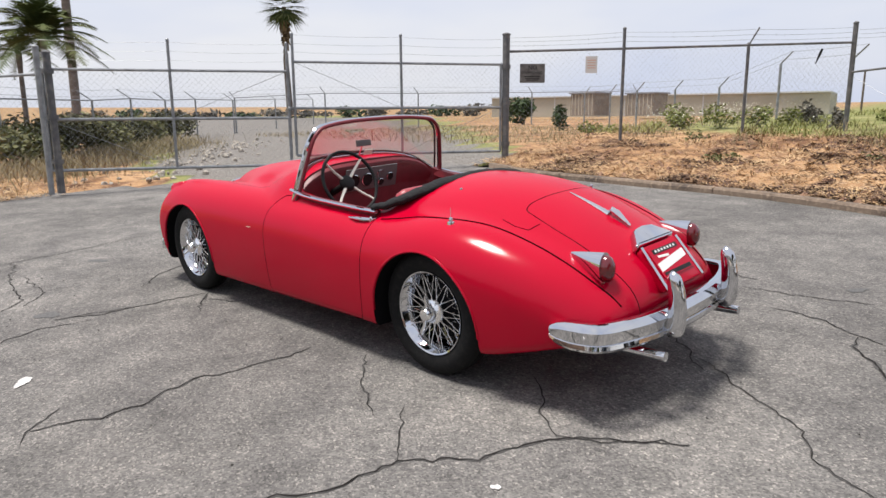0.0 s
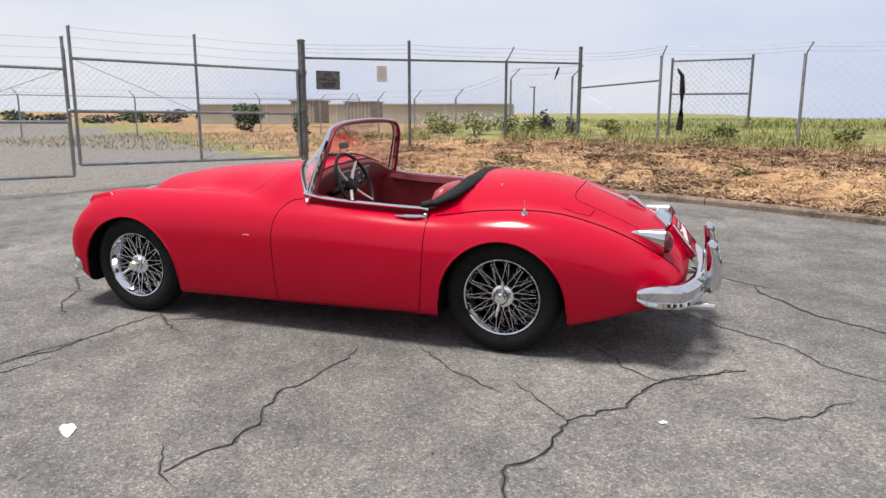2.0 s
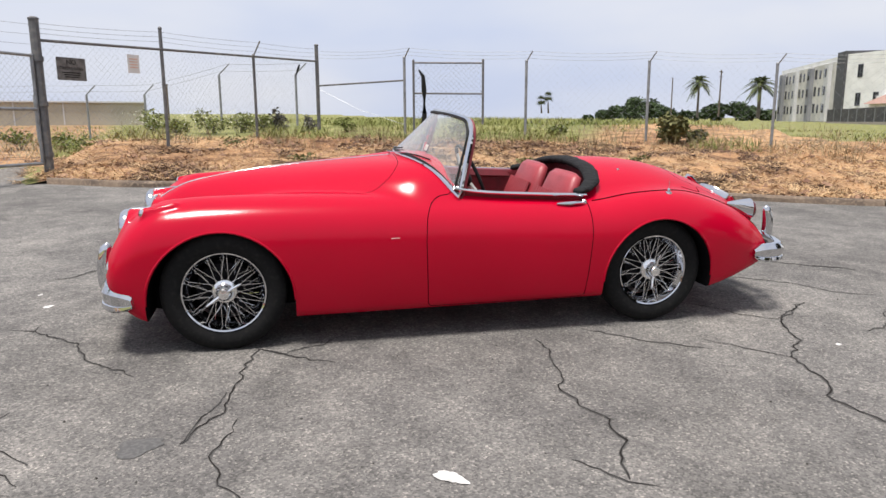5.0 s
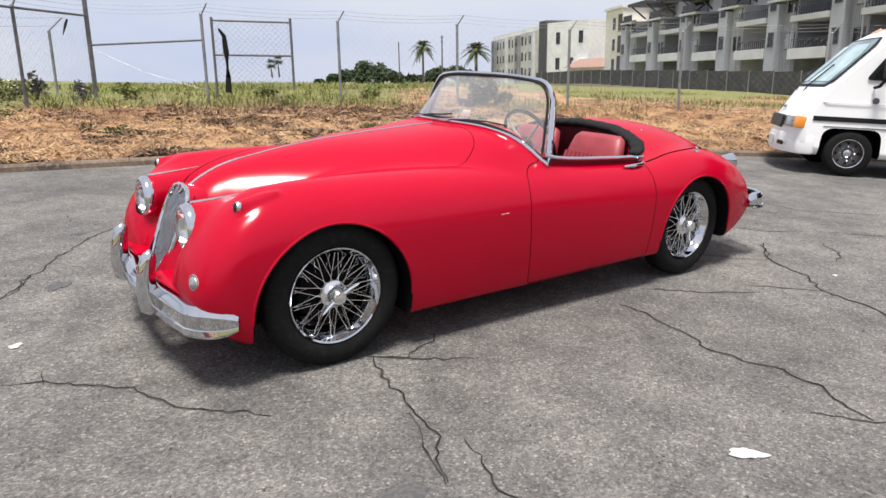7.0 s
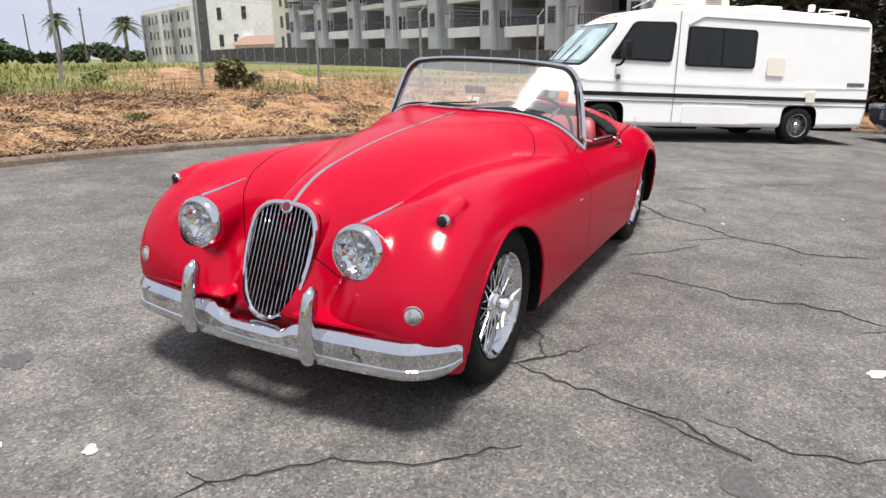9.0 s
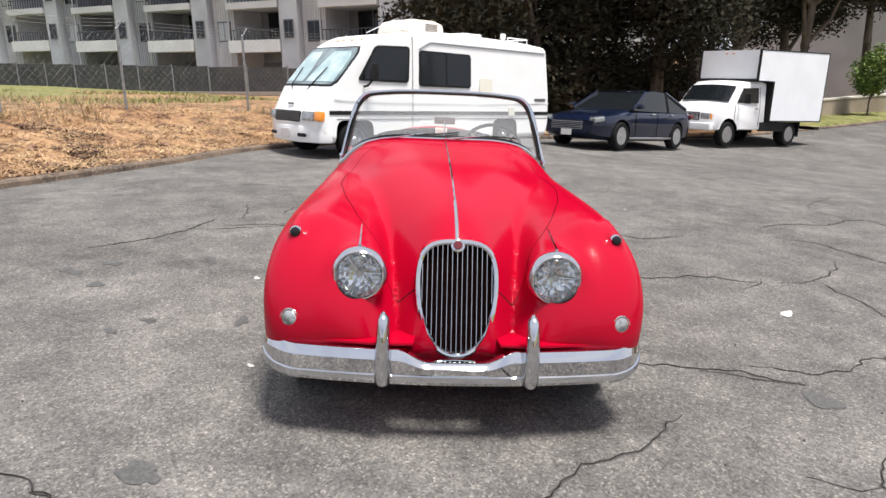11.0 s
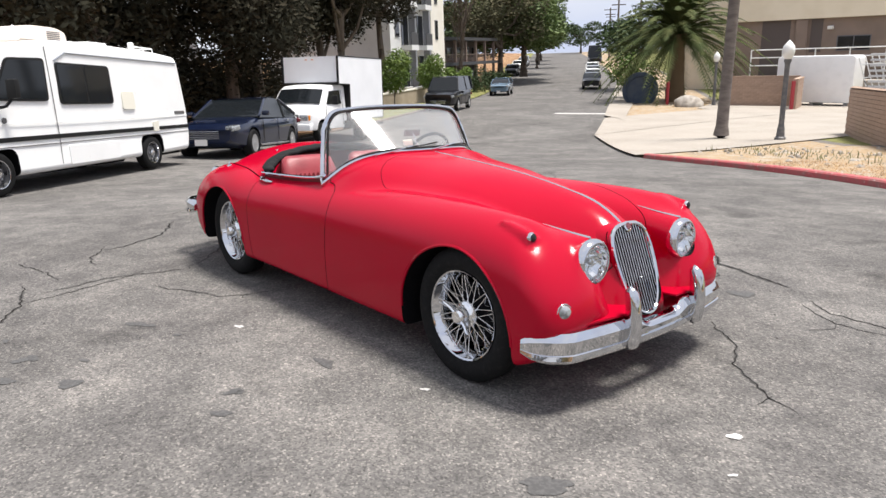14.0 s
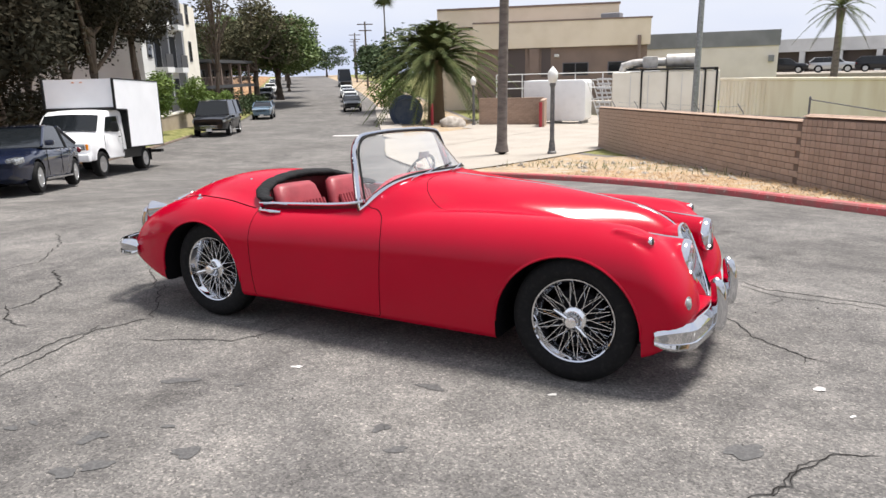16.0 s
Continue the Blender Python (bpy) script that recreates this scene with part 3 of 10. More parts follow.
# ---- the lie of the land ----
def lot_z(x, y):
    """Height of the asphalt: a tilted lot that dips towards the street, which climbs again far off."""
    x, y = np.asarray(x, float), np.asarray(y, float)
    z = 0.005 * x - 0.053 * y - 0.72 * np.exp(-((x + 14) ** 2 + (y - 14) ** 2) / (2 * 8.5 ** 2)) * (1 - np.exp(-(x ** 2 + y ** 2) / 80.0))
    z = z - 0.12 * np.exp(-((x + 8.5) ** 2 + (y + 2.0) ** 2) / 18.0)
    far = np.maximum(np.hypot(x, y) - 45, 0)
    z = -2.0 + smax(z + 2.0, np.zeros_like(z), 0.8)
    return z + 0.019 * far * np.minimum(1, far / 60)


# left edge of the road: street, behind the parked cars, the bank's kerb, the gate line
LEFT = [(-150, 172, -0.75, -0.66), (-90, 101, -0.75, -0.66), (-48, 50, -0.76, -0.65), (-31, 27.5, -0.78, -0.62), (-24.5, 18.3, -0.8, -0.6), (-19.6, 10.6, -0.8, -0.6), (-14.7, 3.9, -0.78, -0.62), (-11.0, -0.9, -0.74, -0.67), (-8.2, -3.2, -0.62, -0.78),
        (-6.0, -3.75, -0.45, -0.89), (-4.4, -4.25, -0.33, -0.94), (-2.6, -4.9, -0.22, -0.97), (-0.6, -5.45, -0.1, -0.99), (1.3, -5.62, 0.0, -1), (3.2, -5.85, 0.1, -0.99), (4.5, -6.3, 0.25, -0.97),
        (5.5, -5.15, 0.45, -0.89), (6.5, -3.45, 0.62, -0.78), (7.5, -1.75, 0.78, -0.62), (8.5, -0.05, 0.9, -0.43), (10.0, 2.6, 1, 0)]
# right edge: street, driveway, red kerb, round behind
RIGHT = [(-140, 182, 0.75, 0.66), (-80, 110, 0.75, 0.66), (-37, 56, 0.75, 0.66), (-22, 34.0, 0.74, 0.67), (-17.5, 26.6, 0.72, 0.69), (-12.5, 19.0, 0.68, 0.73), (-9.2, 15.6, 0.62, 0.78), (-6.6, 13.2, 0.58, 0.81), (-4.6, 12.0, 0.55, 0.83), (-1.6, 10.3, 0.52, 0.85),
         (0.8, 8.7, 0.55, 0.83), (3.0, 6.9, 0.62, 0.78), (5.5, 5.2, 0.75, 0.66), (8.0, 3.8, 0.9, 0.43), (10.0, 2.6, 1, 0)]


def edge(rows, step=0.5, far_step=6.0):
    """A smooth line through rows, as (place, outward way, run)."""
    a = np.array(rows, float)
    run = np.r_[0, np.cumsum(np.hypot(*np.diff(a[:, :2], axis=0).T))]
    ss, s = [], 0.0
    f = [spline(list(zip(run, a[:, k]))) for k in range(4)]
    while s < run[-1]:
        ss.append(s)
        near = math.hypot(float(f[0](s)), float(f[1](s)))
        s += step if near < 26 else far_step
    ss.append(run[-1])
    return [(float(f[0](s)), float(f[1](s)), *(Vector((float(f[2](s)), float(f[3](s)))).normalized()), s) for s in ss]


def fbm(x, y, s):
    return noise.fractal(Vector((x * s, y * s, 3.1)), 1.0, 2.0, 4)


def bank_z(x, y, w, base):
    """Ground outside the left edge at w metres from it."""
    kerbed = 1.0 if x < 4.6 else 0.0
    rise = 0.085 * kerbed + (0.40 * min(1, max(0, w - 0.2) / 4.0) ** 0.8 if x < 4.6 else 0.03 * w * math.exp(-w / 30))
    if x < -14:
        rise = 0.13 + 0.02 * w
    field = 1.08 + 0.0125 * max(0, w - 8)
    t = min(1, max(0, (w - 3) / 7))
    z = base + rise
    if x < -12:
        field = base + 0.5 + 0.004 * w
    z = z * (1 - t) + field * t if x < 4.6 else z + 0.012 * max(0, w - 10)
    return z + (0.09 * fbm(x, y, 0.55) + 0.08 * fbm(x, y, 1.6)) * min(1, w / 0.8) * (1 if w < 5 else max(0.3, 1 - 0.12 * (w - 5)))


LE, RE = edge(LEFT), edge(RIGHT)
WS = [0.0, 0.15, 0.3, 0.5, 0.75, 1.0, 1.3, 1.6, 2.0, 2.4, 2.8, 3.3, 3.8, 4.4, 5, 6, 7, 8.5, 10, 13, 17, 24, 35, 55, 90, 150, 300, 700, 1500]
_vs, _fs, _cover = [], [], []


def cover(x, y, w, left):
    """What grows or lies: 0 straw and earth, 1 green weeds, 2 gravel, 3 bare pale earth and stones."""
    if left:
        if x < -12 and y > -16 and w > 2.4:
            return 0.22
        if x < -22 and w < 2.4:
            return 1.2
        if x < -22:
            return 0.9
        if x > 7.2 and y > -1.9 - 0.35 * (x - 7.2) and w < 9:
            return 0.2
        if x > 4.6 + 0.2 * w:
            side = (x - 6.4) * 0.52 + (y + 3.6) * 0.854
            side -= 0.10 * (x - 6.4)
            return 2.0 if -4.6 - 0.30 * (x - 5) < side < 2.0 + 0.05 * x and w < 90 else (0.12 if w < 25 else 0.35)
        g = 4.2 + 7.5 * min(1, max(0, (-x - 5.5) / 4))
        return 0.0 if w < g else min(1.0, (w - g) / 2.5)
    return 3.0 if w < 7 else 1.0


for rows, left in ((LE, True), (RE, False)):
    first = len(_vs)
    for x, y, ox, oy, s in rows:
        base = float(lot_z(x, y))
        for w in WS:
            px, py = x + ox * w, y + oy * w
            if left:
                z = bank_z(px, py, w, base)
            else:
                z = float(lot_z(px, py)) + (0.11 if x > -6.8 else 0.04) + 0.03 * fbm(px, py, 1.5) * min(1, w)
                z = z if w < 40 else z + 0.01 * (w - 40)
            _vs.append((px, py, z if w > 0.2 else base + (0.05 if (x < 4.6 if left else x > -6.8) else -0.02)))
            _cover.append(cover(px, py, w, left))
    n = len(WS)
    for i in range(len(rows) - 1):
        for j in range(n - 1):
            a = first + i * n + j
            q = (a, a + 1, a + n + 1, a + n)
            _fs.append(q if not left else q[::-1])
_me = bpy.data.meshes.new("ground")
_me.from_pydata(_vs, [], _fs)
_at = _me.attributes.new("cover", "FLOAT", "POINT")
_at.data.foreach_set("value", _cover)
for p in _me.polygons:
    p.use_smooth = True


def ground_material():
    m = bpy.data.materials.new("earth_straw_and_weeds")
    m.use_nodes = True
    n, l = m.node_tree.nodes, m.node_tree.links
    p = n["Principled BSDF"]
    p.inputs["Roughness"].default_value = 0.95
    p.inputs["Specular IOR Level"].default_value = 0.2
    at = n.new("ShaderNodeAttribute")
    at.attribute_name = "cover"
    co = n.new("ShaderNodeTexCoord")

    def tex(scale, detail=6.0):
        t = n.new("ShaderNodeTexNoise")
        t.inputs["Scale"].default_value, t.inputs["Detail"].default_value = scale, detail
        l.new(co.outputs["Object"], t.inputs["Vector"])
        return t.outputs[0]

    def ramp(src, *stops):
        r = n.new("ShaderNodeValToRGB")
        e = r.color_ramp.elements
        while len(e) < len(stops):
            e.new(0.5)
        for q, (pos, c) in zip(e, stops):
            q.position, q.color = pos, (*c, 1)
        l.new(src, r.inputs[0])
        return r.outputs[0]

    def mix(f, a, b):
        x = n.new("ShaderNodeMix")
        x.data_type = "RGBA"
        l.new(f, x.inputs["Factor"])
        l.new(a, x.inputs["A"])
        l.new(b, x.inputs["B"])
        return x.outputs["Result"]

    def step(src, lo, hi):
        r = n.new("ShaderNodeMapRange")
        r.inputs["From Min"].default_value, r.inputs["From Max"].default_value = lo, hi
        l.new(src, r.inputs[0])
        return r.outputs[0]

    big, mid, fine = tex(0.35), tex(2.2), tex(26)
    straw = ramp(mid, (0.36, (0.072, 0.038, 0.022)), (0.46, (0.21, 0.112, 0.056)), (0.56, (0.42, 0.25, 0.125)), (0.70, (0.31, 0.168, 0.085)))
    straw = mix(step(fine, 0.48, 0.62), straw, ramp(big, (0.4, (0.450, 0.310, 0.185)), (0.6, (0.160, 0.088, 0.060))))
    green = ramp(mid, (0.3, (0.090, 0.100, 0.034)), (0.5, (0.185, 0.190, 0.066)), (0.65, (0.27, 0.24, 0.11)))
    gravel = ramp(fine, (0.35, (0.10, 0.09, 0.08)), (0.55, (0.19, 0.175, 0.16)), (0.7, (0.26, 0.245, 0.225)))
    pale = ramp(mid, (0.35, (0.25, 0.195, 0.135)), (0.5, (0.36, 0.235, 0.11)), (0.62, (0.37, 0.31, 0.24)))
    pale = mix(step(fine, 0.5, 0.6), pale, ramp(fine, (0.4, (0.19, 0.155, 0.12)), (0.6, (0.42, 0.37, 0.31))))
    wob = n.new("ShaderNodeMath")
    wob.operation = "MULTIPLY_ADD"
    wob.inputs[1].default_value = 0.9
    l.new(mid, wob.inputs[0])
    off = n.new("ShaderNodeMath")
    off.operation, off.inputs[1].default_value = "ADD", -0.45
    l.new(at.outputs["Fac"], off.inputs[0])
    l.new(off.outputs[0], wob.inputs[2])
    c = mix(step(wob.outputs[0], 0.3, 0.7), straw, green)
    c = mix(step(at.outputs["Fac"], 1.45, 1.75), c, gravel)
    c = mix(step(at.outputs["Fac"], 2.4, 2.6), c, pale)
    l.new(c, p.inputs["Base Color"])
    b = n.new("ShaderNodeBump")
    b.inputs["Strength"].default_value, b.inputs["Distance"].default_value = 0.7, 0.05
    l.new(fine, b.inputs["Height"])
    l.new(b.outputs[0], p.inputs["Normal"])
    return m


_me.materials.append(ground_material())
ground = tagged(new("ground", _me), "dry straw-covered earth bank and weedy field running to the horizon", "ground", kind="structure")


def asphalt_material():
    m = bpy.data.materials.new("worn_grey_asphalt")
    m.use_nodes = True
    n, l = m.node_tree.nodes, m.node_tree.links
    p = n["Principled BSDF"]
    p.inputs["Roughness"].default_value = 0.9
    p.inputs["Specular IOR Level"].default_value = 0.2
    co = n.new("ShaderNodeTexCoord")

    def tex(scale, detail=5.0, kind="Noise"):
        t = n.new("ShaderNodeTex" + kind)
        t.inputs["Scale"].default_value = scale
        if kind == "Noise":
            t.inputs["Detail"].default_value = detail
        l.new(co.outputs["Object"], t.inputs["Vector"])
        return t.outputs[0]

    def ramp(src, *stops):
        r = n.new("ShaderNodeValToRGB")
        e = r.color_ramp.elements
        while len(e) < len(stops):
            e.new(0.5)
        for q, (pos, c) in zip(e, stops):
            q.position, q.color = pos, (*c, 1)
        l.new(src, r.inputs[0])
        return r.outputs[0]

    def blend(kind, f, a, b):
        x = n.new("ShaderNodeMix")
        x.data_type, x.blend_type = "RGBA", kind
        x.inputs["Factor"].default_value = f
        l.new(a, x.inputs["A"])
        l.new(b, x.inputs["B"])
        return x.outputs["Result"]

    def cells(scale):
        """One random value for each stone of the aggregate."""
        t, g = n.new("ShaderNodeTexVoronoi"), n.new("ShaderNodeSeparateColor")
        t.inputs["Scale"].default_value = scale
        l.new(co.outputs["Object"], t.inputs["Vector"])
        l.new(t.outputs["Color"], g.inputs[0])
        return g.outputs[0]

    base = ramp(tex(0.42, 8), (0.34, (0.113, 0.107, 0.103)), (0.50, (0.136, 0.129, 0.1245)), (0.68, (0.162, 0.154, 0.148)))
    worn = ramp(tex(5.0, 10), (0.34, (0.80, 0.80, 0.80)), (0.50, (1.0, 1.0, 1.0)), (0.66, (1.18, 1.17, 1.16)))
    c = blend("MULTIPLY", 0.8, base, worn)
    stones = ramp(cells(115), (0.0, (0.45, 0.45, 0.45)), (0.35, (0.85, 0.85, 0.85)), (0.72, (1.12, 1.11, 1.10)), (0.93, (1.45, 1.43, 1.39)), (1.0, (2.3, 2.24, 2.12)))
    c = blend("MULTIPLY", 0.75, c, stones)
    coarse = ramp(cells(46), (0.0, (0.74, 0.74, 0.74)), (0.5, (1.0, 1.0, 1.0)), (1.0, (1.24, 1.23, 1.21)))
    c = blend("MULTIPLY", 0.6, c, coarse)
    blot = ramp(tex(1.7, 10), (0.40, (0.88, 0.88, 0.88)), (0.53, (1.01, 1.01, 1.0)), (0.72, (1.18, 1.17, 1.15)))
    c = blend("MULTIPLY", 1.0, c, blot)
    oil = ramp(tex(1.15, 4), (0.27, (0.60, 0.60, 0.60)), (0.36, (1, 1, 1)))
    c = blend("MULTIPLY", 1.0, c, oil)
    l.new(c, p.inputs["Base Color"])
    b = n.new("ShaderNodeBump")
    b.inputs["Strength"].default_value, b.inputs["Distance"].default_value = 0.6, 0.005
    l.new(tex(110, 3), b.inputs["Height"])
    l.new(b.outputs[0], p.inputs["Normal"])
    return m


M["asphalt"] = asphalt_material()
# the road sheet runs on under the kerbs
_bm = bmesh.new()
_g = list(np.arange(-24, 10.6, 0.5))
_verts = {}
for i, x in enumerate(_g):
    for j, y in enumerate(np.arange(-8, 30.1, 0.5)):
        _verts[i, j] = _bm.verts.new((x, y, float(lot_z(x, y))))
_J = len(np.arange(-8, 30.1, 0.5))


def lot_inside(x, y):
    """Within the kerbs, with a margin that runs under them."""
    a, b = min(LE, key=lambda r: (r[0] - x) ** 2 + (r[1] - y) ** 2), min(RE, key=lambda r: (r[0] - x) ** 2 + (r[1] - y) ** 2)
    return (x - a[0]) * a[2] + (y - a[1]) * a[3] < 0.55 and (x - b[0]) * b[2] + (y - b[1]) * b[3] < (0.55 if b[0] > -6.8 else 0.25)


for i in range(len(_g) - 1):
    for j in range(_J - 1):
        c = _verts[i, j].co
        if lot_inside(c.x + 0.25, c.y + 0.25):
            _bm.faces.new((_verts[i, j], _verts[i + 1, j], _verts[i + 1, j + 1], _verts[i, j + 1]))
bmesh.ops.delete(_bm, geom=[v for v in _bm.verts if not v.link_faces], context="VERTS")
road = part("road", _bm, M["asphalt"], None, "worn grey asphalt lot with branching cracks", angle=80)
tagged(road, category="road", kind="structure")
# the street beyond
_bm = bmesh.new()
_st = []
_sa = [spline(list(zip(range(6), [p[k] for p in [(-150, 172), (-90, 101), (-48, 50), (-31, 27.5), (-24.5, 18.3), (-19.6, 10.6)]]))) for k in (0, 1)]
_sb = [spline(list(zip(range(6), [p[k] for p in [(-140, 182), (-80, 110), (-37, 56), (-22, 34.0), (-17.5, 26.6), (-12.5, 19.0)]]))) for k in (0, 1)]
for t in np.linspace(0, 5, 90):
    a, b = Vector((float(_sa[0](t)), float(_sa[1](t)))), Vector((float(_sb[0](t)), float(_sb[1](t))))
    _st.append([Vector((*p, float(lot_z(*p)) - 0.006)) for p in (a.lerp(b, u) for u in np.linspace(-0.08, 1.08, 11))])
add_rings(_bm, _st, closed_ring=False)
tagged(part("street", finish(_bm), M["asphalt"], None, "grey asphalt street climbing away between parked cars", angle=80), category="road", kind="structure")


# ---- kerbs ----
def kerb(rows, name, mat, label, keep, h=0.085, w=0.16, piece=2.4):
    """Kerb stones laid end to end along an edge."""
    holder = None
    rows = [r for r in rows if keep(r)]
    pos, run = 0, []
    for r in rows:
        run.append(r)
        if run[-1][4] - run[0][4] > piece or r is rows[-1]:
            if len(run) > 1:
                rings = []
                for k, (x, y, ox, oy, s) in enumerate(run):
                    z = float(lot_z(x, y))
                    sh = 0.006 if k == 0 else (-0.006 if k == len(run) - 1 else 0)
                    dx, dy = -oy * sh, ox * sh
                    rings.append([Vector((x + dx + ox * a, y + dy + oy * a, z + b)) for a, b in ((-0.02, -0.1), (-0.01, h - 0.03), (0.012, h - 0.004), (0.03, h), (w - 0.01, h), (w, h - 0.01), (w, -0.1))])
                bm = finish(add_rings(bmesh.new(), rings))
                if holder is None:
                    holder = tagged(part(name, bm, mat, None, label), category="kerb", kind="structure")
                else:
                    part("kerb_stone", bm, mat, holder)
            run = [r]


kerb(LE, "kerb", M["kerb"], "weathered brown concrete kerb below the earth bank", lambda r: -30 < r[0] < 4.6 and r[1] < 27)
kerb(RE, "red_kerb", M["redkerb"], "faded red painted concrete kerb", lambda r: r[0] > -6.9, h=0.12)


# ---- parked vehicles ----
def simple_wheel(name, parent, x, y, z, r, w, side, rim_mat="steel", holes=0, cap=0.5):
    m = T(x, y, z) @ pose(0, 0, 0, -90 if side > 0 else 90, 0, 0)
    ob = part(name, lathe([(r * 0.62, -w / 2), (r * 0.9, -w / 2), (r, -w / 3), (r, w / 3), (r * 0.93, w / 2), (r * 0.66, w / 2), (r * 0.64, w * 0.3)], 36, m, caps=False), M["tyre"], parent)
    part("rim", lathe([(r * 0.66, w * 0.46), (r * 0.60, w * 0.48), (r * 0.56, w * 0.25), (r * 0.50, w * 0.16), (r * 0.34, w * 0.34), (r * 0.20, w * 0.36), (r * 0.17, w * 0.5), (0.004, w * 0.52)], 30, m), M[rim_mat], ob)
    for k in range(holes):
        a = 2 * math.pi * k / holes
        part("spoke", box(r * 0.42, r * 0.09, 0.02, m @ Matrix.Rotation(a, 4, "Z") @ T(r * 0.42, 0, w * 0.38), 0.005), M["blackcar" if rim_mat == "silver" else "black"], ob)
    part("inner_drum", lathe([(r * 0.64, -w * 0.1), (r * 0.64, w * 0.1)], 20, m), M["black"], ob)
    return ob


def slotted_wheel(name, parent, x, y, z, r, w, side):
    """A truck wheel: bright outer ring, dark dished disc with bright hub and nuts."""
    m = T(x, y, z) @ pose(0, 0, 0, -90 if side > 0 else 90, 0, 0)
    ob = part(name, lathe([(r * 0.60, -w / 2), (r * 0.9, -w / 2), (r, -w / 3), (r, w / 3), (r * 0.95, w * 0.44), (r * 0.86, w / 2), (r * 0.66, w / 2), (r * 0.62, w * 0.36)], 40, m, caps=False), M["tyre"], parent)
    part("rim", lathe([(r * 0.66, w * 0.44), (r * 0.645, w * 0.49), (r * 0.61, w * 0.48), (r * 0.575, w * 0.30), (r * 0.56, w * 0.05)], 36, m, caps=False), M["chrome"], ob, "chromed rim ring")
    part("disc", lathe([(r * 0.565, w * 0.04), (r * 0.48, w * 0.10), (r * 0.36, w * 0.24), (r * 0.25, w * 0.26), (r * 0.20, w * 0.20)], 30, m), M["panel"], ob)
    for k in range(8):
        m2 = m @ Matrix.Rotation(2 * math.pi * k / 8, 4, "Z")
        part("slot", lathe([(r * 0.062, 0.0), (r * 0.060, 0.010)], 10, m2 @ T(r * 0.455, 0, w * 0.14)), M["black"], ob)
        part("nut", lathe([(r * 0.036, 0.0), (r * 0.034, 0.022), (r * 0.02, 0.026)], 8, m2 @ T(r * 0.29, 0, w * 0.25)), M["chrome"], ob)
    part("hub_cap", lathe([(r * 0.20, w * 0.18), (r * 0.19, w * 0.40), (r * 0.13, w * 0.50), (r * 0.01, w * 0.52)], 20, m), M["chrome"], ob)
    part("inner_drum", lathe([(r * 0.60, -w * 0.3), (r * 0.60, -w * 0.05)], 20, m), M["well"], ob)
    return ob


def on_ground(px, py, ahead, length):
    """A pose on the sloping road at a place, facing that way."""
    f = Vector((*ahead, 0)).normalized()
    a, b = Vector((px, py, 0)) + f * length / 2, Vector((px, py, 0)) - f * length / 2
    a.z, b.z = float(lot_z(a.x, a.y)), float(lot_z(b.x, b.y))
    d = (a - b).normalized()
    s = Vector((0, 0, 1)).cross(d).normalized()
    u = d.cross(s)
    m = Matrix((d, s, u)).transposed().to_4x4()
    m.translation = (a + b) / 2
    return m


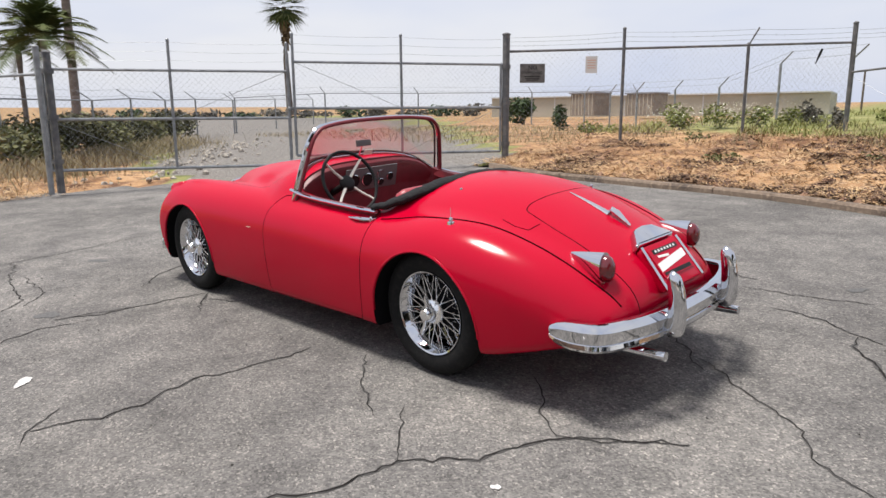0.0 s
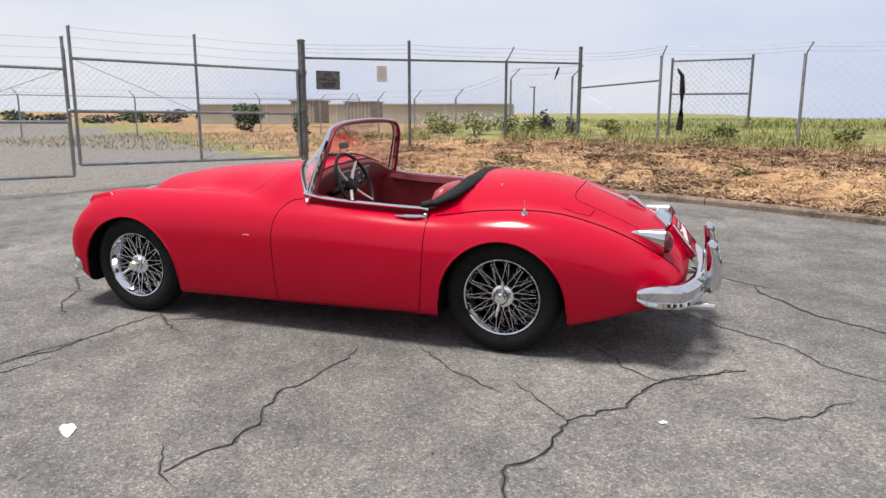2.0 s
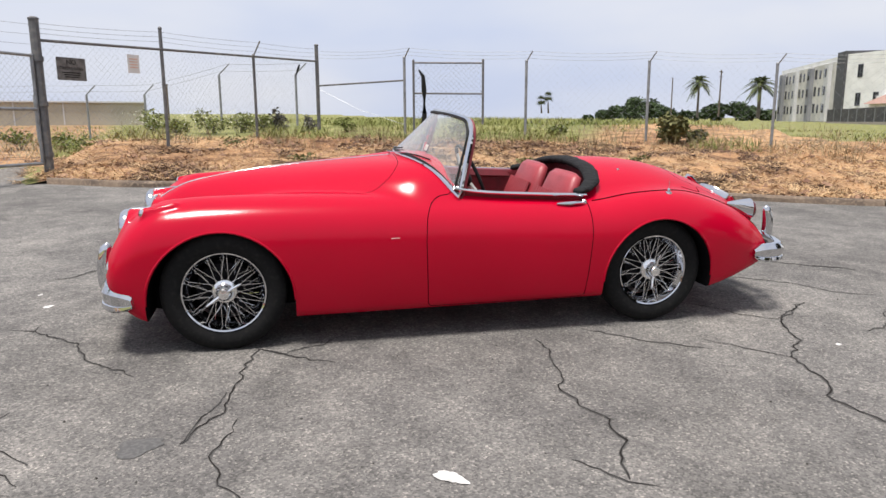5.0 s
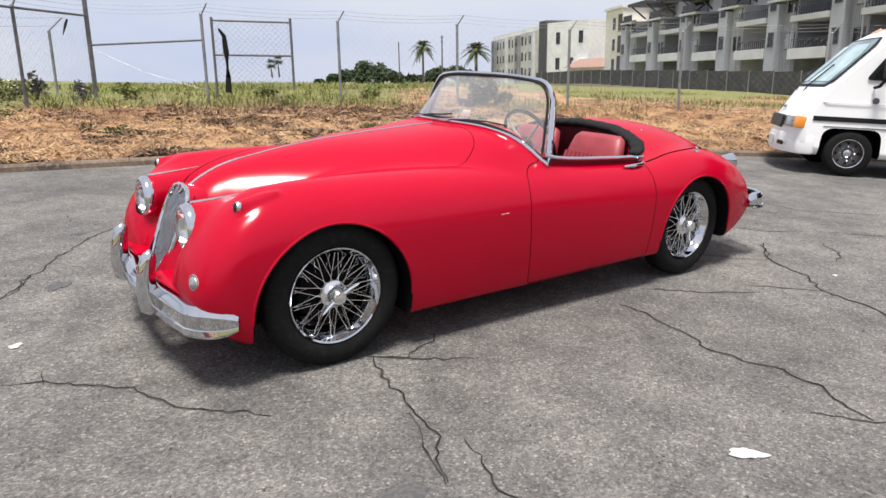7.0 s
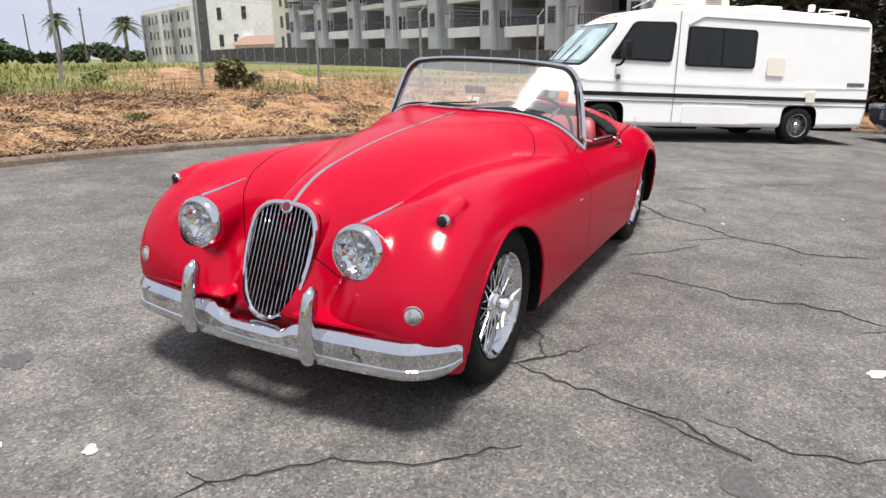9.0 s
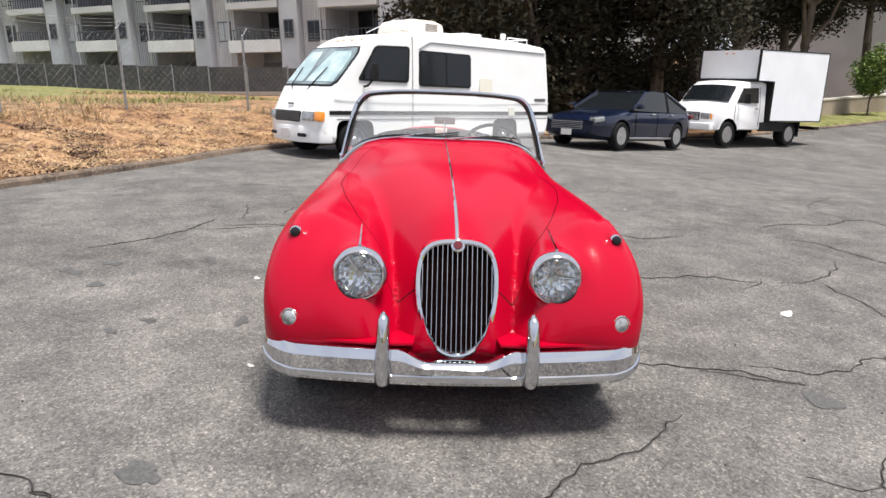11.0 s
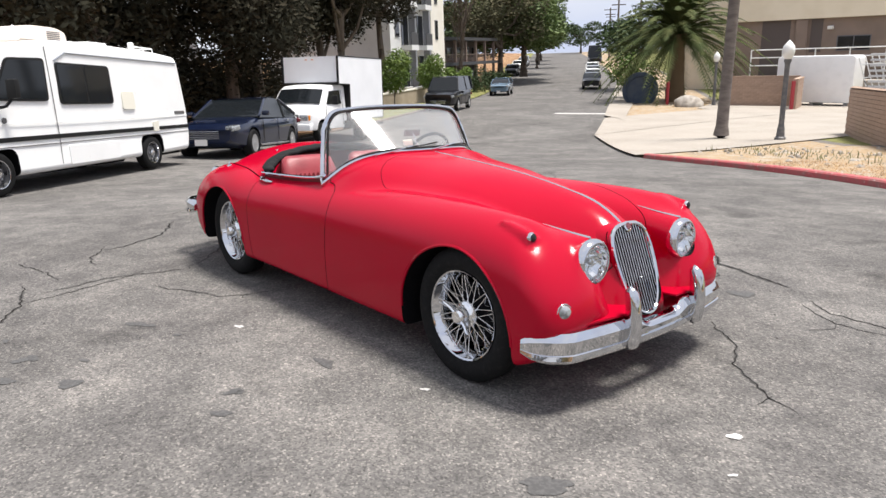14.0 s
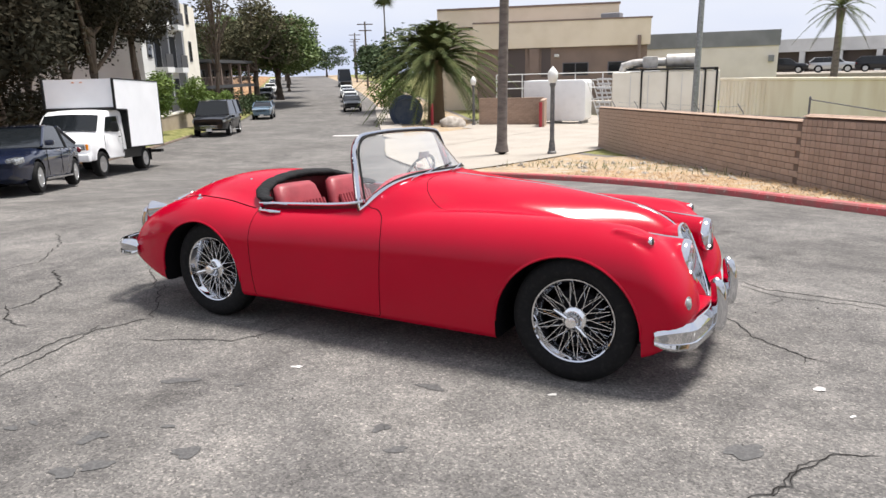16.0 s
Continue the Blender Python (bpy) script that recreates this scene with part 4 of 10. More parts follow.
def motorhome():
    f, n = (0.624, -0.781), Vector((0.781, 0.624))
    mid = Vector((-8.97, 0.195)) - n * 0.84
    r = root("motorhome", on_ground(mid.x, mid.y, f, 3.75), "white vintage motorhome with a sloped nose and a black side stripe", "motorhome")
    H, Wd = 1.875, 0.90
    # side outline, x forward from the middle of the wheelbase; the roof sinks towards the tail
    body = rounded([(2.48, 0.30), (2.66, 0.36), (2.68, 0.66), (2.60, 0.84), (2.40, 1.20), (1.70, 1.93), (1.30, 2.14), (0.5, 2.26), (-0.5, 2.28), (-2.4, 2.22), (-3.14, 2.15), (-3.24, 1.2), (-3.28, 0.55), (-3.22, 0.29), (-2.55, 0.27), (1.2, 0.25), (2.3, 0.26)], [0.06, 0.08, 0.1, 0.1, 0.03, 0.12, 0.3, 0.4, 0.4, 0.3, 0.12, 0.2, 0.1, 0.05, 0.02, 0.02, 0.02], 4)

    def bow(x, y):
        """The nose is bowed in plan: its middle stands forward of its corners."""
        return x + max(0.0, x - 1.1) / 1.5 * (0.05 - 0.17 * (abs(y) / Wd) ** 2.4)

    bm = bmesh.new()
    rows = [(-Wd + 0.10 * (1 - math.sin(q)), 0.10 * (1 - math.cos(q))) for q in np.linspace(math.pi / 2, 0, 6)] + [(y, 0.0) for y in np.linspace(-Wd + 0.2, Wd - 0.2, 9)]
    rows += [(Wd - 0.10 * (1 - math.sin(q)), 0.10 * (1 - math.cos(q))) for q in np.linspace(0, math.pi / 2, 6)]
    rings = []
    for y, ins in rows:
        rings.append([Vector((bow(-0.3 + (x + 0.3) * (1 - ins / 2.9), y), y * (1 - 0.07 * max(0, z - 1.1) / 1.1), 1.2 + (z - 1.2) * (1 - ins))) for x, z in body])
    add_rings(bm, rings)
    finish(bm)
    me = bpy.data.meshes.new("rv")
    bm.to_mesh(me)
    bm.free()
    for k in ("white", "well"):
        me.materials.append(M[k])
    for x, rr in ((H, 0.41), (-H, 0.38)):
        cut = bmesh.new()
        for s in (1, -1):
            add_prism(cut, rounded([(x - rr, 0.0), (x + rr, 0.0), (x + rr * 0.92, 0.66), (x - rr * 0.92, 0.66)], [0.01, 0.01, 0.16, 0.16], 5), *sorted((0.55 * s, 1.2 * s)))
        t = solid(cut, 1)
        me = carve(me, t, "DIFFERENCE")
        bpy.data.objects.remove(t)
    b2 = bmesh.new()
    b2.from_mesh(me)
    shell_ = part("body", b2, [M["white"], M["well"]], r, "white moulded motorhome body", angle=40)
    shell_.modifiers.new("even_faces", "WEIGHTED_NORMAL").keep_sharp = True

    def wall_y(z):
        return Wd * (1 - 0.07 * max(0, z - 1.1) / 1.1)

    def side_panel(name, pts, mat, s, proud=0.008, rr=0.05, label=""):
        bm = bmesh.new()
        poly = rounded(pts, rr, 4)
        ring = [[Vector((x, s * (wall_y(z) + d), z)) for x, z in poly] for d in (-0.02, proud)]
        add_rings(bm, ring)
        return part(name, finish(bm), M[mat], r, label)

    for s in (1, -1):
        fr = side_panel("cab_window", [(1.82, 1.34), (1.42, 1.95), (0.66, 1.97), (0.70, 1.32)], "black", s, 0.008, 0.08)
        side_panel("cab_glass", [(1.74, 1.37), (1.40, 1.92), (0.70, 1.93), (0.74, 1.36)], "dark_glass", s, 0.014, 0.06, "dark tinted cab window")
        side_panel("side_window", [(0.45, 1.27), (0.45, 1.92), (-0.86, 1.90), (-0.86, 1.26)], "black", s, 0.008, 0.08)
        for a, b in ((0.41, -0.19), (-0.23, -0.82)):
            side_panel("side_glass", [(a, 1.30), (a, 1.89), (b, 1.87), (b, 1.29)], "dark_glass", s, 0.014, 0.05, "dark tinted sliding window")
        side_panel("stripe", [(2.40, 0.755), (2.40, 0.822), (-3.22, 0.80), (-3.22, 0.735)], "black", s, 0.007, 0.005)
        side_panel("stripe_shadow", [(2.25, 0.675), (2.25, 0.686), (-3.22, 0.67), (-3.22, 0.659)], "panel", s, 0.005, 0.002)
        side_panel("locker_door", [(0.42, 0.14 + 0.18), (0.42, 0.62), (-0.85, 0.61), (-0.85, 0.32)], "white", s, 0.012, 0.03)
        side_panel("hatch", [(-1.10, 1.16), (-1.10, 1.47), (-1.45, 1.46), (-1.45, 1.15)], "cream", s, 0.012, 0.04)
        side_panel("water_flap", [(-1.95, 0.72), (-1.95, 0.90), (-2.13, 0.90), (-2.13, 0.72)], "cream", s, 0.012, 0.02)
        side_panel("badge_bar", [(-2.75, 1.02), (-2.75, 1.08), (-3.1, 1.08), (-3.1, 1.02)], "panel", s, 0.005, 0.005)
        part("body_crease", tube([(2.3, s * (Wd + 0.002), 1.02), (0.5, s * (Wd + 0.002), 1.0), (-3.2, s * (Wd + 0.002), 0.98)], 0.006, 6), M["white"], r)
        part("awning_rail", tube([(0.45, s * (wall_y(1.97) + 0.01), 1.94), (0.18, s * (wall_y(2.06) + 0.006), 2.07), (-3.05, s * (wall_y(2.02) + 0.008), 2.03)], 0.013, 6), M["steel"], r)
        part("seam", tube([(0.60, s * (wall_y(z) + 0.001), z) for z in (0.35, 0.9, 1.5, 2.0, 2.15)], 0.006, 6), M["panel"], r)
        mr = part("door_mirror", box(0.10, 0.16, 0.27, T(1.62, s * (Wd + 0.20), 1.50), 0.03, 2), M["black"], r, "black plastic door mirror")
        part("mirror_arm", tube([(1.62, s * (Wd + 0.18), 1.38), (1.66, s * (Wd + 0.08), 1.26), (1.70, s * Wd, 1.24)], 0.022, 8), M["black"], mr)
        hd = part("headlamp", box(0.10, 0.30, 0.16, T(2.625, s * 0.60, 0.72) @ pose(0, 0, 0, 0, -10, s * 7), 0.02, 2), M["lens"], r)
        part("indicator", box(0.16, 0.15, 0.17, T(2.535, s * 0.825, 0.72) @ pose(0, 0, 0, 0, -10, s * 16), 0.03, 2), M["amber"], hd, "amber indicator lens")
        part("wiper", tube([(2.46, s * 0.25, 1.15), (2.42, s * 0.34, 1.25), (2.14, s * 0.42, 1.55)], 0.010, 5), M["black"], r)
        part("marker_badge", lathe([(0.045, 0), (0.04, 0.01), (0.01, 0.012)], 14, T(1.65, s * (Wd + 0.001), 1.06) @ pose(0, 0, 0, -90 * s, 0, 0)), M["panel"], r)
    # one wide windscreen that wraps to the corners, with silver sunshades behind it
    def pane_at(y, t, out=0.0):
        x, z = 2.40 - 0.70 * t, 1.20 + 0.73 * t
        return Vector((bow(x, y) + 0.72 * out, y * (1 - 0.07 * max(0, z - 1.1) / 1.1), z + 0.70 * out))

    def sheet(half_w, lo, hi, out, soft=0.10):
        rows_ = []
        for t in np.linspace(lo, hi, 9):
            e = min(t - lo, hi - t) / (hi - lo)
            w = half_w * (1 - soft * (1 - min(1, e / 0.16)) ** 2)
            rows_.append([pane_at(y, t, out) for y in np.linspace(-w, w, 17)])
        return finish(add_rings(bmesh.new(), rows_, closed_ring=False))

    part("windscreen_seal", sheet(0.885, 0.03, 0.985, 0.008, 0.07), M["black"], r)
    part("windscreen", sheet(0.855, 0.07, 0.95, 0.014, 0.09), M["rvglass"], r, "wide wrapped windscreen with silver sunshades behind it")
    for s in (1, -1):
        rows_ = []
        for t in np.linspace(0.13, 0.86, 8):
            lo_ = 0.05 + (0.30 if s > 0 else 0.42) * max(0.0, t - 0.25) ** 1.6
            hi_ = 0.80 - 0.10 * max(0.0, t - 0.7) / 0.16
            rows_.append([pane_at(s * y, t, 0.019) for y in np.linspace(lo_, hi_, 7)])
        part("sunshade", finish(add_rings(bmesh.new(), rows_, closed_ring=False)), M["shade"], r, "crumpled silver sunshade")
    gr = part("grille", box(0.05, 0.86, 0.19, T(2.70, 0, 0.71) @ pose(0, 0, 0, 0, -10, 0), 0.02), M["black"], r)
    for k in range(6):
        part("grille_bar", box(0.02, 0.84, 0.010, T(2.728 - 0.0045 * k, 0, 0.645 + 0.026 * k), 0.003), M["panel"], gr)
    part("bumper", prism(rounded([(2.40, -0.915), (2.56, -0.86), (2.72, -0.45), (2.76, 0.0), (2.72, 0.45), (2.56, 0.86), (2.40, 0.915), (2.32, 0.90), (2.32, -0.90)], 0.06, 3), 0.27, 0.56, "xy", Matrix(), 0.04, 2), M["white"], r, "white moulded front bumper")
    part("front_plate", box(0.01, 0.30, 0.15, T(2.765, 0, 0.42), 0.003), M["plate"], r)
    for y in (-0.5, 0.5):
        part("bumper_vent", box(0.03, 0.24, 0.06, T(2.715, y, 0.40) @ pose(0, 0, 0, 0, 0, 6 if y > 0 else -6), 0.012), M["black"], r)
    for y in (-0.5, -0.25, 0.0, 0.25, 0.5):
        part("marker_lamp", box(0.06, 0.07, 0.03, T(1.53 - 0.14 * abs(y), y, 2.06) @ pose(0, 0, 0, 0, 35, 0), 0.01), M["amber2"], r)
    part("name_bar", box(0.01, 0.20, 0.035, T(2.632, 0.0, 0.92) @ pose(0, 0, 0, 0, -22, 0)), M["panel"], r)
    ac = part("roof_air_conditioner", prism(rounded([(0.55, 2.24), (0.45, 2.46), (0.2, 2.52), (-0.35, 2.52), (-0.55, 2.46), (-0.6, 2.24)], 0.06, 3), -0.36, 0.36, "xz", Matrix(), 0.05, 2), M["cream2"], r, "cream roof air conditioner")
    for k in range(5):
        part("vent_slot", box(0.30, 0.008, 0.012, T(-0.25, 0.362, 2.32 + 0.03 * k)), M["panel"], ac)
    part("roof_vent", box(0.55, 0.5, 0.09, T(-1.35, 0.1, 2.31), 0.03, 2), M["white"], r)
    rk = part("roof_rack", tube([(-2.3, -0.4, 2.33), (-2.9, -0.4, 2.32), (-2.9, 0.45, 2.32), (-2.3, 0.45, 2.33)], 0.015, 6), M["white"], r)
    for x, y in ((-2.3, 0.45), (-2.9, 0.45), (-2.6, 0.45), (-2.9, -0.4), (-2.3, -0.4)):
        part("rack_post", tube([(x, y, 2.20), (x, y, 2.33)], 0.012, 6), M["white"], rk)
    part("roof_lamp", box(0.10, 0.10, 0.12, T(-2.05, 0.55, 2.33), 0.02), M["white"], r)
    part("aerial_bar", tube([(1.2, 0.25, 2.2), (0.75, 0.5, 2.45)], 0.01, 5), M["steel"], r)
    for x in (H, -H):
        for s in (1, -1):
            slotted_wheel("wheel", r, x, s * 0.79, 0.315, 0.315, 0.21, s)
    for x in (-2.9, -1.0, 0.3):
        part("underbody", box(0.8, 1.2, 0.12, T(x, 0, 0.26), 0.02), M["well"], r)


def box_truck():
    f, n = (0.505, -0.863), Vector((0.863, 0.505))
    fr = Vector((-16.55, 10.13))
    mid = fr - Vector(f) * 0.56 - n * 1.06
    r = root("box_truck", on_ground(mid.x, mid.y, f, 3.2), "white box truck with a cab-over van body and dark trim", "truck")
    H = 1.58
    bx = [(0.56, 1.98), (0.56, 2.90), (-3.2, 2.98), (-3.2, 0.78), (-0.32, 0.78), (-0.32, 1.98)]
    bo = part("cargo_box", prism(bx, -1.06, 1.06, "xz", Matrix(), 0.02, 1), M["boxskin"], r, "plain white cargo box with a rounded front")
    for s in (1, -1):
        for a, b in zip(bx, bx[1:] + bx[:1]):
            part("edge_trim", tube([(a[0], s * 1.055, a[1]), (b[0], s * 1.055, b[1])], 0.045 if a[0] == b[0] == 0.56 else 0.020, 6), M["black"], bo)
        part("marker_lamp", box(0.03, 0.07, 0.04, T(0.575, s * 0.12, 2.80)), M["amber2"], bo)
    part("front_trim", tube([(0.565, -1.05, 2.0), (0.565, 1.05, 2.0)], 0.05, 6), M["black"], bo)
    part("bulkhead", box(0.06, 2.1, 1.25, T(-0.30, 0, 1.38)), M["black"], r)
    cab = rounded([(-0.22, 0.50), (2.24, 0.50), (2.34, 0.62), (2.34, 1.02), (2.22, 1.14), (1.52, 1.27), (1.10, 1.80), (0.85, 1.93), (0.0, 1.96), (-0.22, 1.92)], [0.02, 0.05, 0.06, 0.06, 0.06, 0.05, 0.08, 0.06, 0.04, 0.02], 3)
    cb = bmesh.new()
    rings = []
    for y, ins in ((-0.98, 0.07), (-0.965, 0.025), (-0.93, 0.0), (-0.5, 0.0), (0.0, 0.0), (0.5, 0.0), (0.93, 0.0), (0.965, 0.025), (0.98, 0.07)):
        crown = 0.05 * (1 - (y / 0.98) ** 2)
        rings.append([Vector((1.0 + (x - 1.0) * (1 - ins * 0.6) + (crown * 1.6 if x > 1.3 else 0), y * (1 - 0.10 * max(0, z - 1.2) / 0.75), 1.0 + (z - 1.0) * (1 - ins) + (crown if z > 1.1 else 0))) for x, z in cab])
    add_rings(cb, rings)
    finish(cb)
    me = bpy.data.meshes.new("cab")
    cb.to_mesh(me)
    cb.free()
    for k in ("whitevan", "well"):
        me.materials.append(M[k])
    cut = bmesh.new()
    for s in (1, -1):
        add_prism(cut, [(H + 0.45 * math.cos(q), 0.40 + 0.45 * math.sin(q)) for q in np.linspace(0, math.pi, 15)] + [(H - 0.45, 0.0), (H + 0.45, 0.0)], *sorted((0.55 * s, 1.2 * s)))
    tool_ = solid(cut, 1)
    me = carve(me, tool_, "DIFFERENCE")
    bpy.data.objects.remove(tool_)
    b2 = bmesh.new()
    b2.from_mesh(me)
    part("cab", b2, [M["whitevan"], M["well"]], r, "white van cab with a short bonnet", angle=40)
    for s in (1, -1):
        yy = lambda z: s * (0.985 * (1 - 0.10 * max(0, z - 1.2) / 0.75) + 0.004)
        bm = bmesh.new()
        add_rings(bm, [[Vector((x, yy(z) - d * s, z)) for x, z in ((1.28, 1.32), (0.98, 1.75), (0.22, 1.78), (0.22, 1.32))] for d in (0.03, 0)])
        part("door_window", finish(bm), M["dark_glass"], r)
        part("door_seam", tube([(0.15, yy(z), z) for z in (0.62, 1.2, 1.8)], 0.008, 5), M["panel"], r)
        part("door_seam", tube([(1.36, yy(z), z) for z in (0.75, 1.25)], 0.008, 5), M["panel"], r)
        part("door_handle", box(0.14, 0.03, 0.03, T(0.30, yy(1.15), 1.15), 0.01), M["black"], r)
        m_ = part("door_mirror", box(0.08, 0.20, 0.30, T(1.15, s * 1.22, 1.45), 0.03, 2), M["black"], r)
        part("mirror_arm", tube([(1.15, s * 1.2, 1.4), (1.2, s * 1.0, 1.35)], 0.02, 6), M["black"], m_)
        part("headlamp", box(0.08, 0.28, 0.18, T(2.365, s * 0.70, 0.90), 0.02, 2), M["lens"], r)
        part("indicator", box(0.10, 0.08, 0.17, T(2.325, s * 0.89, 0.90), 0.02), M["amber"], r)
    bm = bmesh.new()
    add_rings(bm, [[Vector((1.545 - 0.42 * t + 0.08 * (1 - (y / 0.98) ** 2), y * (1 - 0.08 * t), 1.285 + 0.52 * t + 0.05 * (1 - (y / 0.98) ** 2))) + Vector((0.014, 0, 0.012)) for y in np.linspace(-0.86, 0.86, 9)] for t in (0.05, 0.5, 0.95)], closed_ring=False)
    part("windscreen", finish(bm), M["dark_glass"], r)
    g = part("grille", box(0.08, 1.05, 0.24, T(2.39, 0, 0.89), 0.03, 2), M["black"], r)
    for k in range(4):
        part("grille_bar", box(0.03, 1.0, 0.022, T(2.43, 0, 0.815 + 0.05 * k), 0.006), M["steel"], g)
    part("bumper", box(0.20, 2.0, 0.22, T(2.42, 0, 0.60), 0.05, 3), M["whitevan"], r, "white front bumper")
    part("front_plate", box(0.01, 0.30, 0.15, T(2.527, 0, 0.60)), M["plate"], r)
    for s in (1, -1):
        part("chassis_rail", box(5.0, 0.10, 0.20, T(-0.6, s * 0.40, 0.62)), M["well"], r)
        part("side_skirt", box(1.6, 0.06, 0.28, T(-0.75, s * 0.96, 0.60)), M["black"], r)
        simple_wheel("wheel", r, H, s * 0.86, 0.37, 0.37, 0.22, s, "steel", 7)
        simple_wheel("wheel", r, -H, s * 0.84, 0.37, 0.37, 0.34, s, "steel", 7)
        part("mud_flap", box(0.02, 0.34, 0.40, T(-2.1, s * 0.84, 0.48)), M["black"], r)
    part("rear_step", box(0.25, 2.0, 0.10, T(-3.2, 0, 0.55)), M["black"], r)


def saloon(name, label, px, py, ahead, paint, L=4.8, Wd=0.92, Hh=1.46, kind="saloon", detail=True, category="car"):
    r = root(name, on_ground(px, py, ahead, 2.8), label, category)
    wb = L * 0.29
    f, b = L / 2, -L / 2
    if kind == "saloon":
        low = [(f, 0.42), (f - 0.05, 0.66), (f - 0.35, 0.80), (0.85, 0.98), (0.1, 1.0), (-1.3, 1.02), (b + 0.25, 1.04), (b + 0.02, 0.88), (b, 0.45), (b + 0.15, 0.22), (f - 0.15, 0.20)]
        roof = [(0.95, 0.97), (0.15, Hh - 0.05), (-0.3, Hh), (-0.9, Hh - 0.03), (-1.85, 1.05)]
    elif kind == "van":
        low = [(f, 0.45), (f - 0.04, 0.95), (f - 0.15, 1.05), (1.25, 1.18), (1.0, 1.22), (b, 1.22), (b, 0.40), (b + 0.1, 0.30), (f - 0.1, 0.28)]
        roof = [(1.35, 1.17), (0.75, Hh - 0.05), (0.5, Hh), (b + 0.08, Hh), (b, 1.2)]
    else:
        low = [(f, 0.50), (f - 0.03, 0.85), (f - 0.30, 0.98), (0.95, 1.08), (-1.5, 1.10), (b + 0.02, 1.08), (b, 0.55), (b + 0.12, 0.32), (f - 0.12, 0.30)]
        roof = [(1.0, 1.06), (0.4, Hh - 0.06), (0.0, Hh), (b + 0.55, Hh - 0.03), (b + 0.06, 1.09)]
    uppers = sorted(p for p in low if p[1] > 0.52)
    ux, uz = [p[0] for p in uppers], [p[1] for p in uppers]
    bm = bmesh.new()
    rings = []
    for t in np.linspace(0, 1, 27):
        x = f + (b - f) * (0.5 - 0.5 * math.cos(math.pi * t))
        e = min(1.0, abs(x) / f)
        w = Wd * (1 - 0.16 * e ** 7 - (0.05 if x > 0 else 0.03) * e ** 2)
        zt = float(np.mean([np.interp(x + q, ux, uz) for q in (-0.12, -0.04, 0.04, 0.12)]))
        z0 = 0.20 + 0.16 * e ** 8 if kind == "saloon" else 0.30 + 0.12 * e ** 8
        zs = zt - (0.10 if kind == "saloon" else 0.07) * (1 - 0.5 * e)
        half_ = [(0.0, z0), (w * 0.80, z0), (w * 0.955, z0 + 0.08), (w * 0.995, z0 + 0.30), (w, 0.55 * zs + 0.45 * z0 + 0.06), (w * 0.975, zs - 0.05), (w * 0.93, zs + 0.015), (w * 0.78, zt - 0.012), (w * 0.4, zt + 0.004)]
        rings.append([Vector((x, y, z)) for y, z in half_] + [Vector((x, -y, z)) for y, z in [(0.0, zt + 0.008)] + half_[:0:-1]])
    add_rings(bm, rings)
    finish(bm)
    me = bpy.data.meshes.new("car_body")
    bm.to_mesh(me)
    bm.free()
    me.materials.append(M[paint])
    me.materials.append(M["well"])
    rw = 0.33 if kind == "saloon" else 0.36
    cut = bmesh.new()
    for x in (wb, -wb):
        for s in (1, -1):
            add_prism(cut, [(x + (rw + 0.06) * math.cos(a), rw + (rw + 0.06) * math.sin(a)) for a in np.linspace(0, math.pi, 13)] + [(x - rw - 0.06, -0.1), (x + rw + 0.06, -0.1)], *sorted((0.6 * s, 1.2 * s)))
    t = solid(cut, 1)
    me = carve(me, t, "DIFFERENCE")
    bpy.data.objects.remove(t)
    b2 = bmesh.new()
    b2.from_mesh(me)
    part("body", b2, [M[paint], M["well"]], r, angle=40)
    bm = bmesh.new()
    base = min(z for x, z in roof) - 0.03
    cl = [roof[0][0:1] + (base,)] + roof + [(roof[-1][0], base)]
    top = Hh - base
    add_rings(bm, [[Vector((x, y * (1 - 0.20 * max(0, z - base) / top), z)) for x, z in cl] for y in (-Wd + 0.05, -Wd * 0.5, Wd * 0.5, Wd - 0.05)])
    cabn = part("cabin_glass", finish(bm), M["dark_glass"], r, "dark glasshouse", angle=30)
    # roof skin and pillars over the glass
    bm = bmesh.new()
    rr = [p for p in roof if p[1] > Hh - 0.12]
    add_rings(bm, [[Vector((x, y * (Wd - 0.05) * (1 - 0.20 * (z - base) / top), z + up)) for x, z in rr] for y, up in ((-0.985, -0.02), (-0.9, 0.012), (0, 0.02), (0.9, 0.012), (0.985, -0.02))], closed_ring=False)
    part("roof", finish(bm), M[paint], r)
    for s in (1, -1):
        yy = lambda z: s * (Wd - 0.05) * (1 - 0.20 * max(0, z - base) / top) + s * 0.004
        part("pillar", tube([(x, yy(z), z) for x, z in roof[:2]], 0.03, 6), M[paint], r)
        part("pillar", tube([(x, yy(z), z) for x, z in roof[-2:]], 0.04 if kind == "saloon" else 0.07, 6), M[paint], r)
        mid = (roof[1][0] + roof[-1][0]) / 2
        part("pillar", tube([(mid, yy(base), base), (mid - 0.05, yy(Hh - 0.03), Hh - 0.03)], 0.03, 6), M["black"], r)
        part("headlamp", box(0.30, 0.22, 0.13, T(f - 0.17, s * (Wd - 0.20), 0.70 if kind == "saloon" else 0.85) @ pose(0, 0, 0, 0, 8, s * -18), 0.04, 2), M["lens"], r)
        part("tail_lamp", box(0.16, 0.26, 0.14, T(b + 0.12, s * (Wd - 0.18), 0.86), 0.04), M["redlens"], r)
        for x in (wb, -wb):
            simple_wheel("wheel", r, x, s * (Wd - 0.12), rw, rw, 0.22, s, "silver", 5 if detail else 0)
        if detail:
            part("door_mirror", box(0.14, 0.18, 0.12, T(0.80, s * (Wd + 0.07), 1.05), 0.04, 2), M[paint], r)
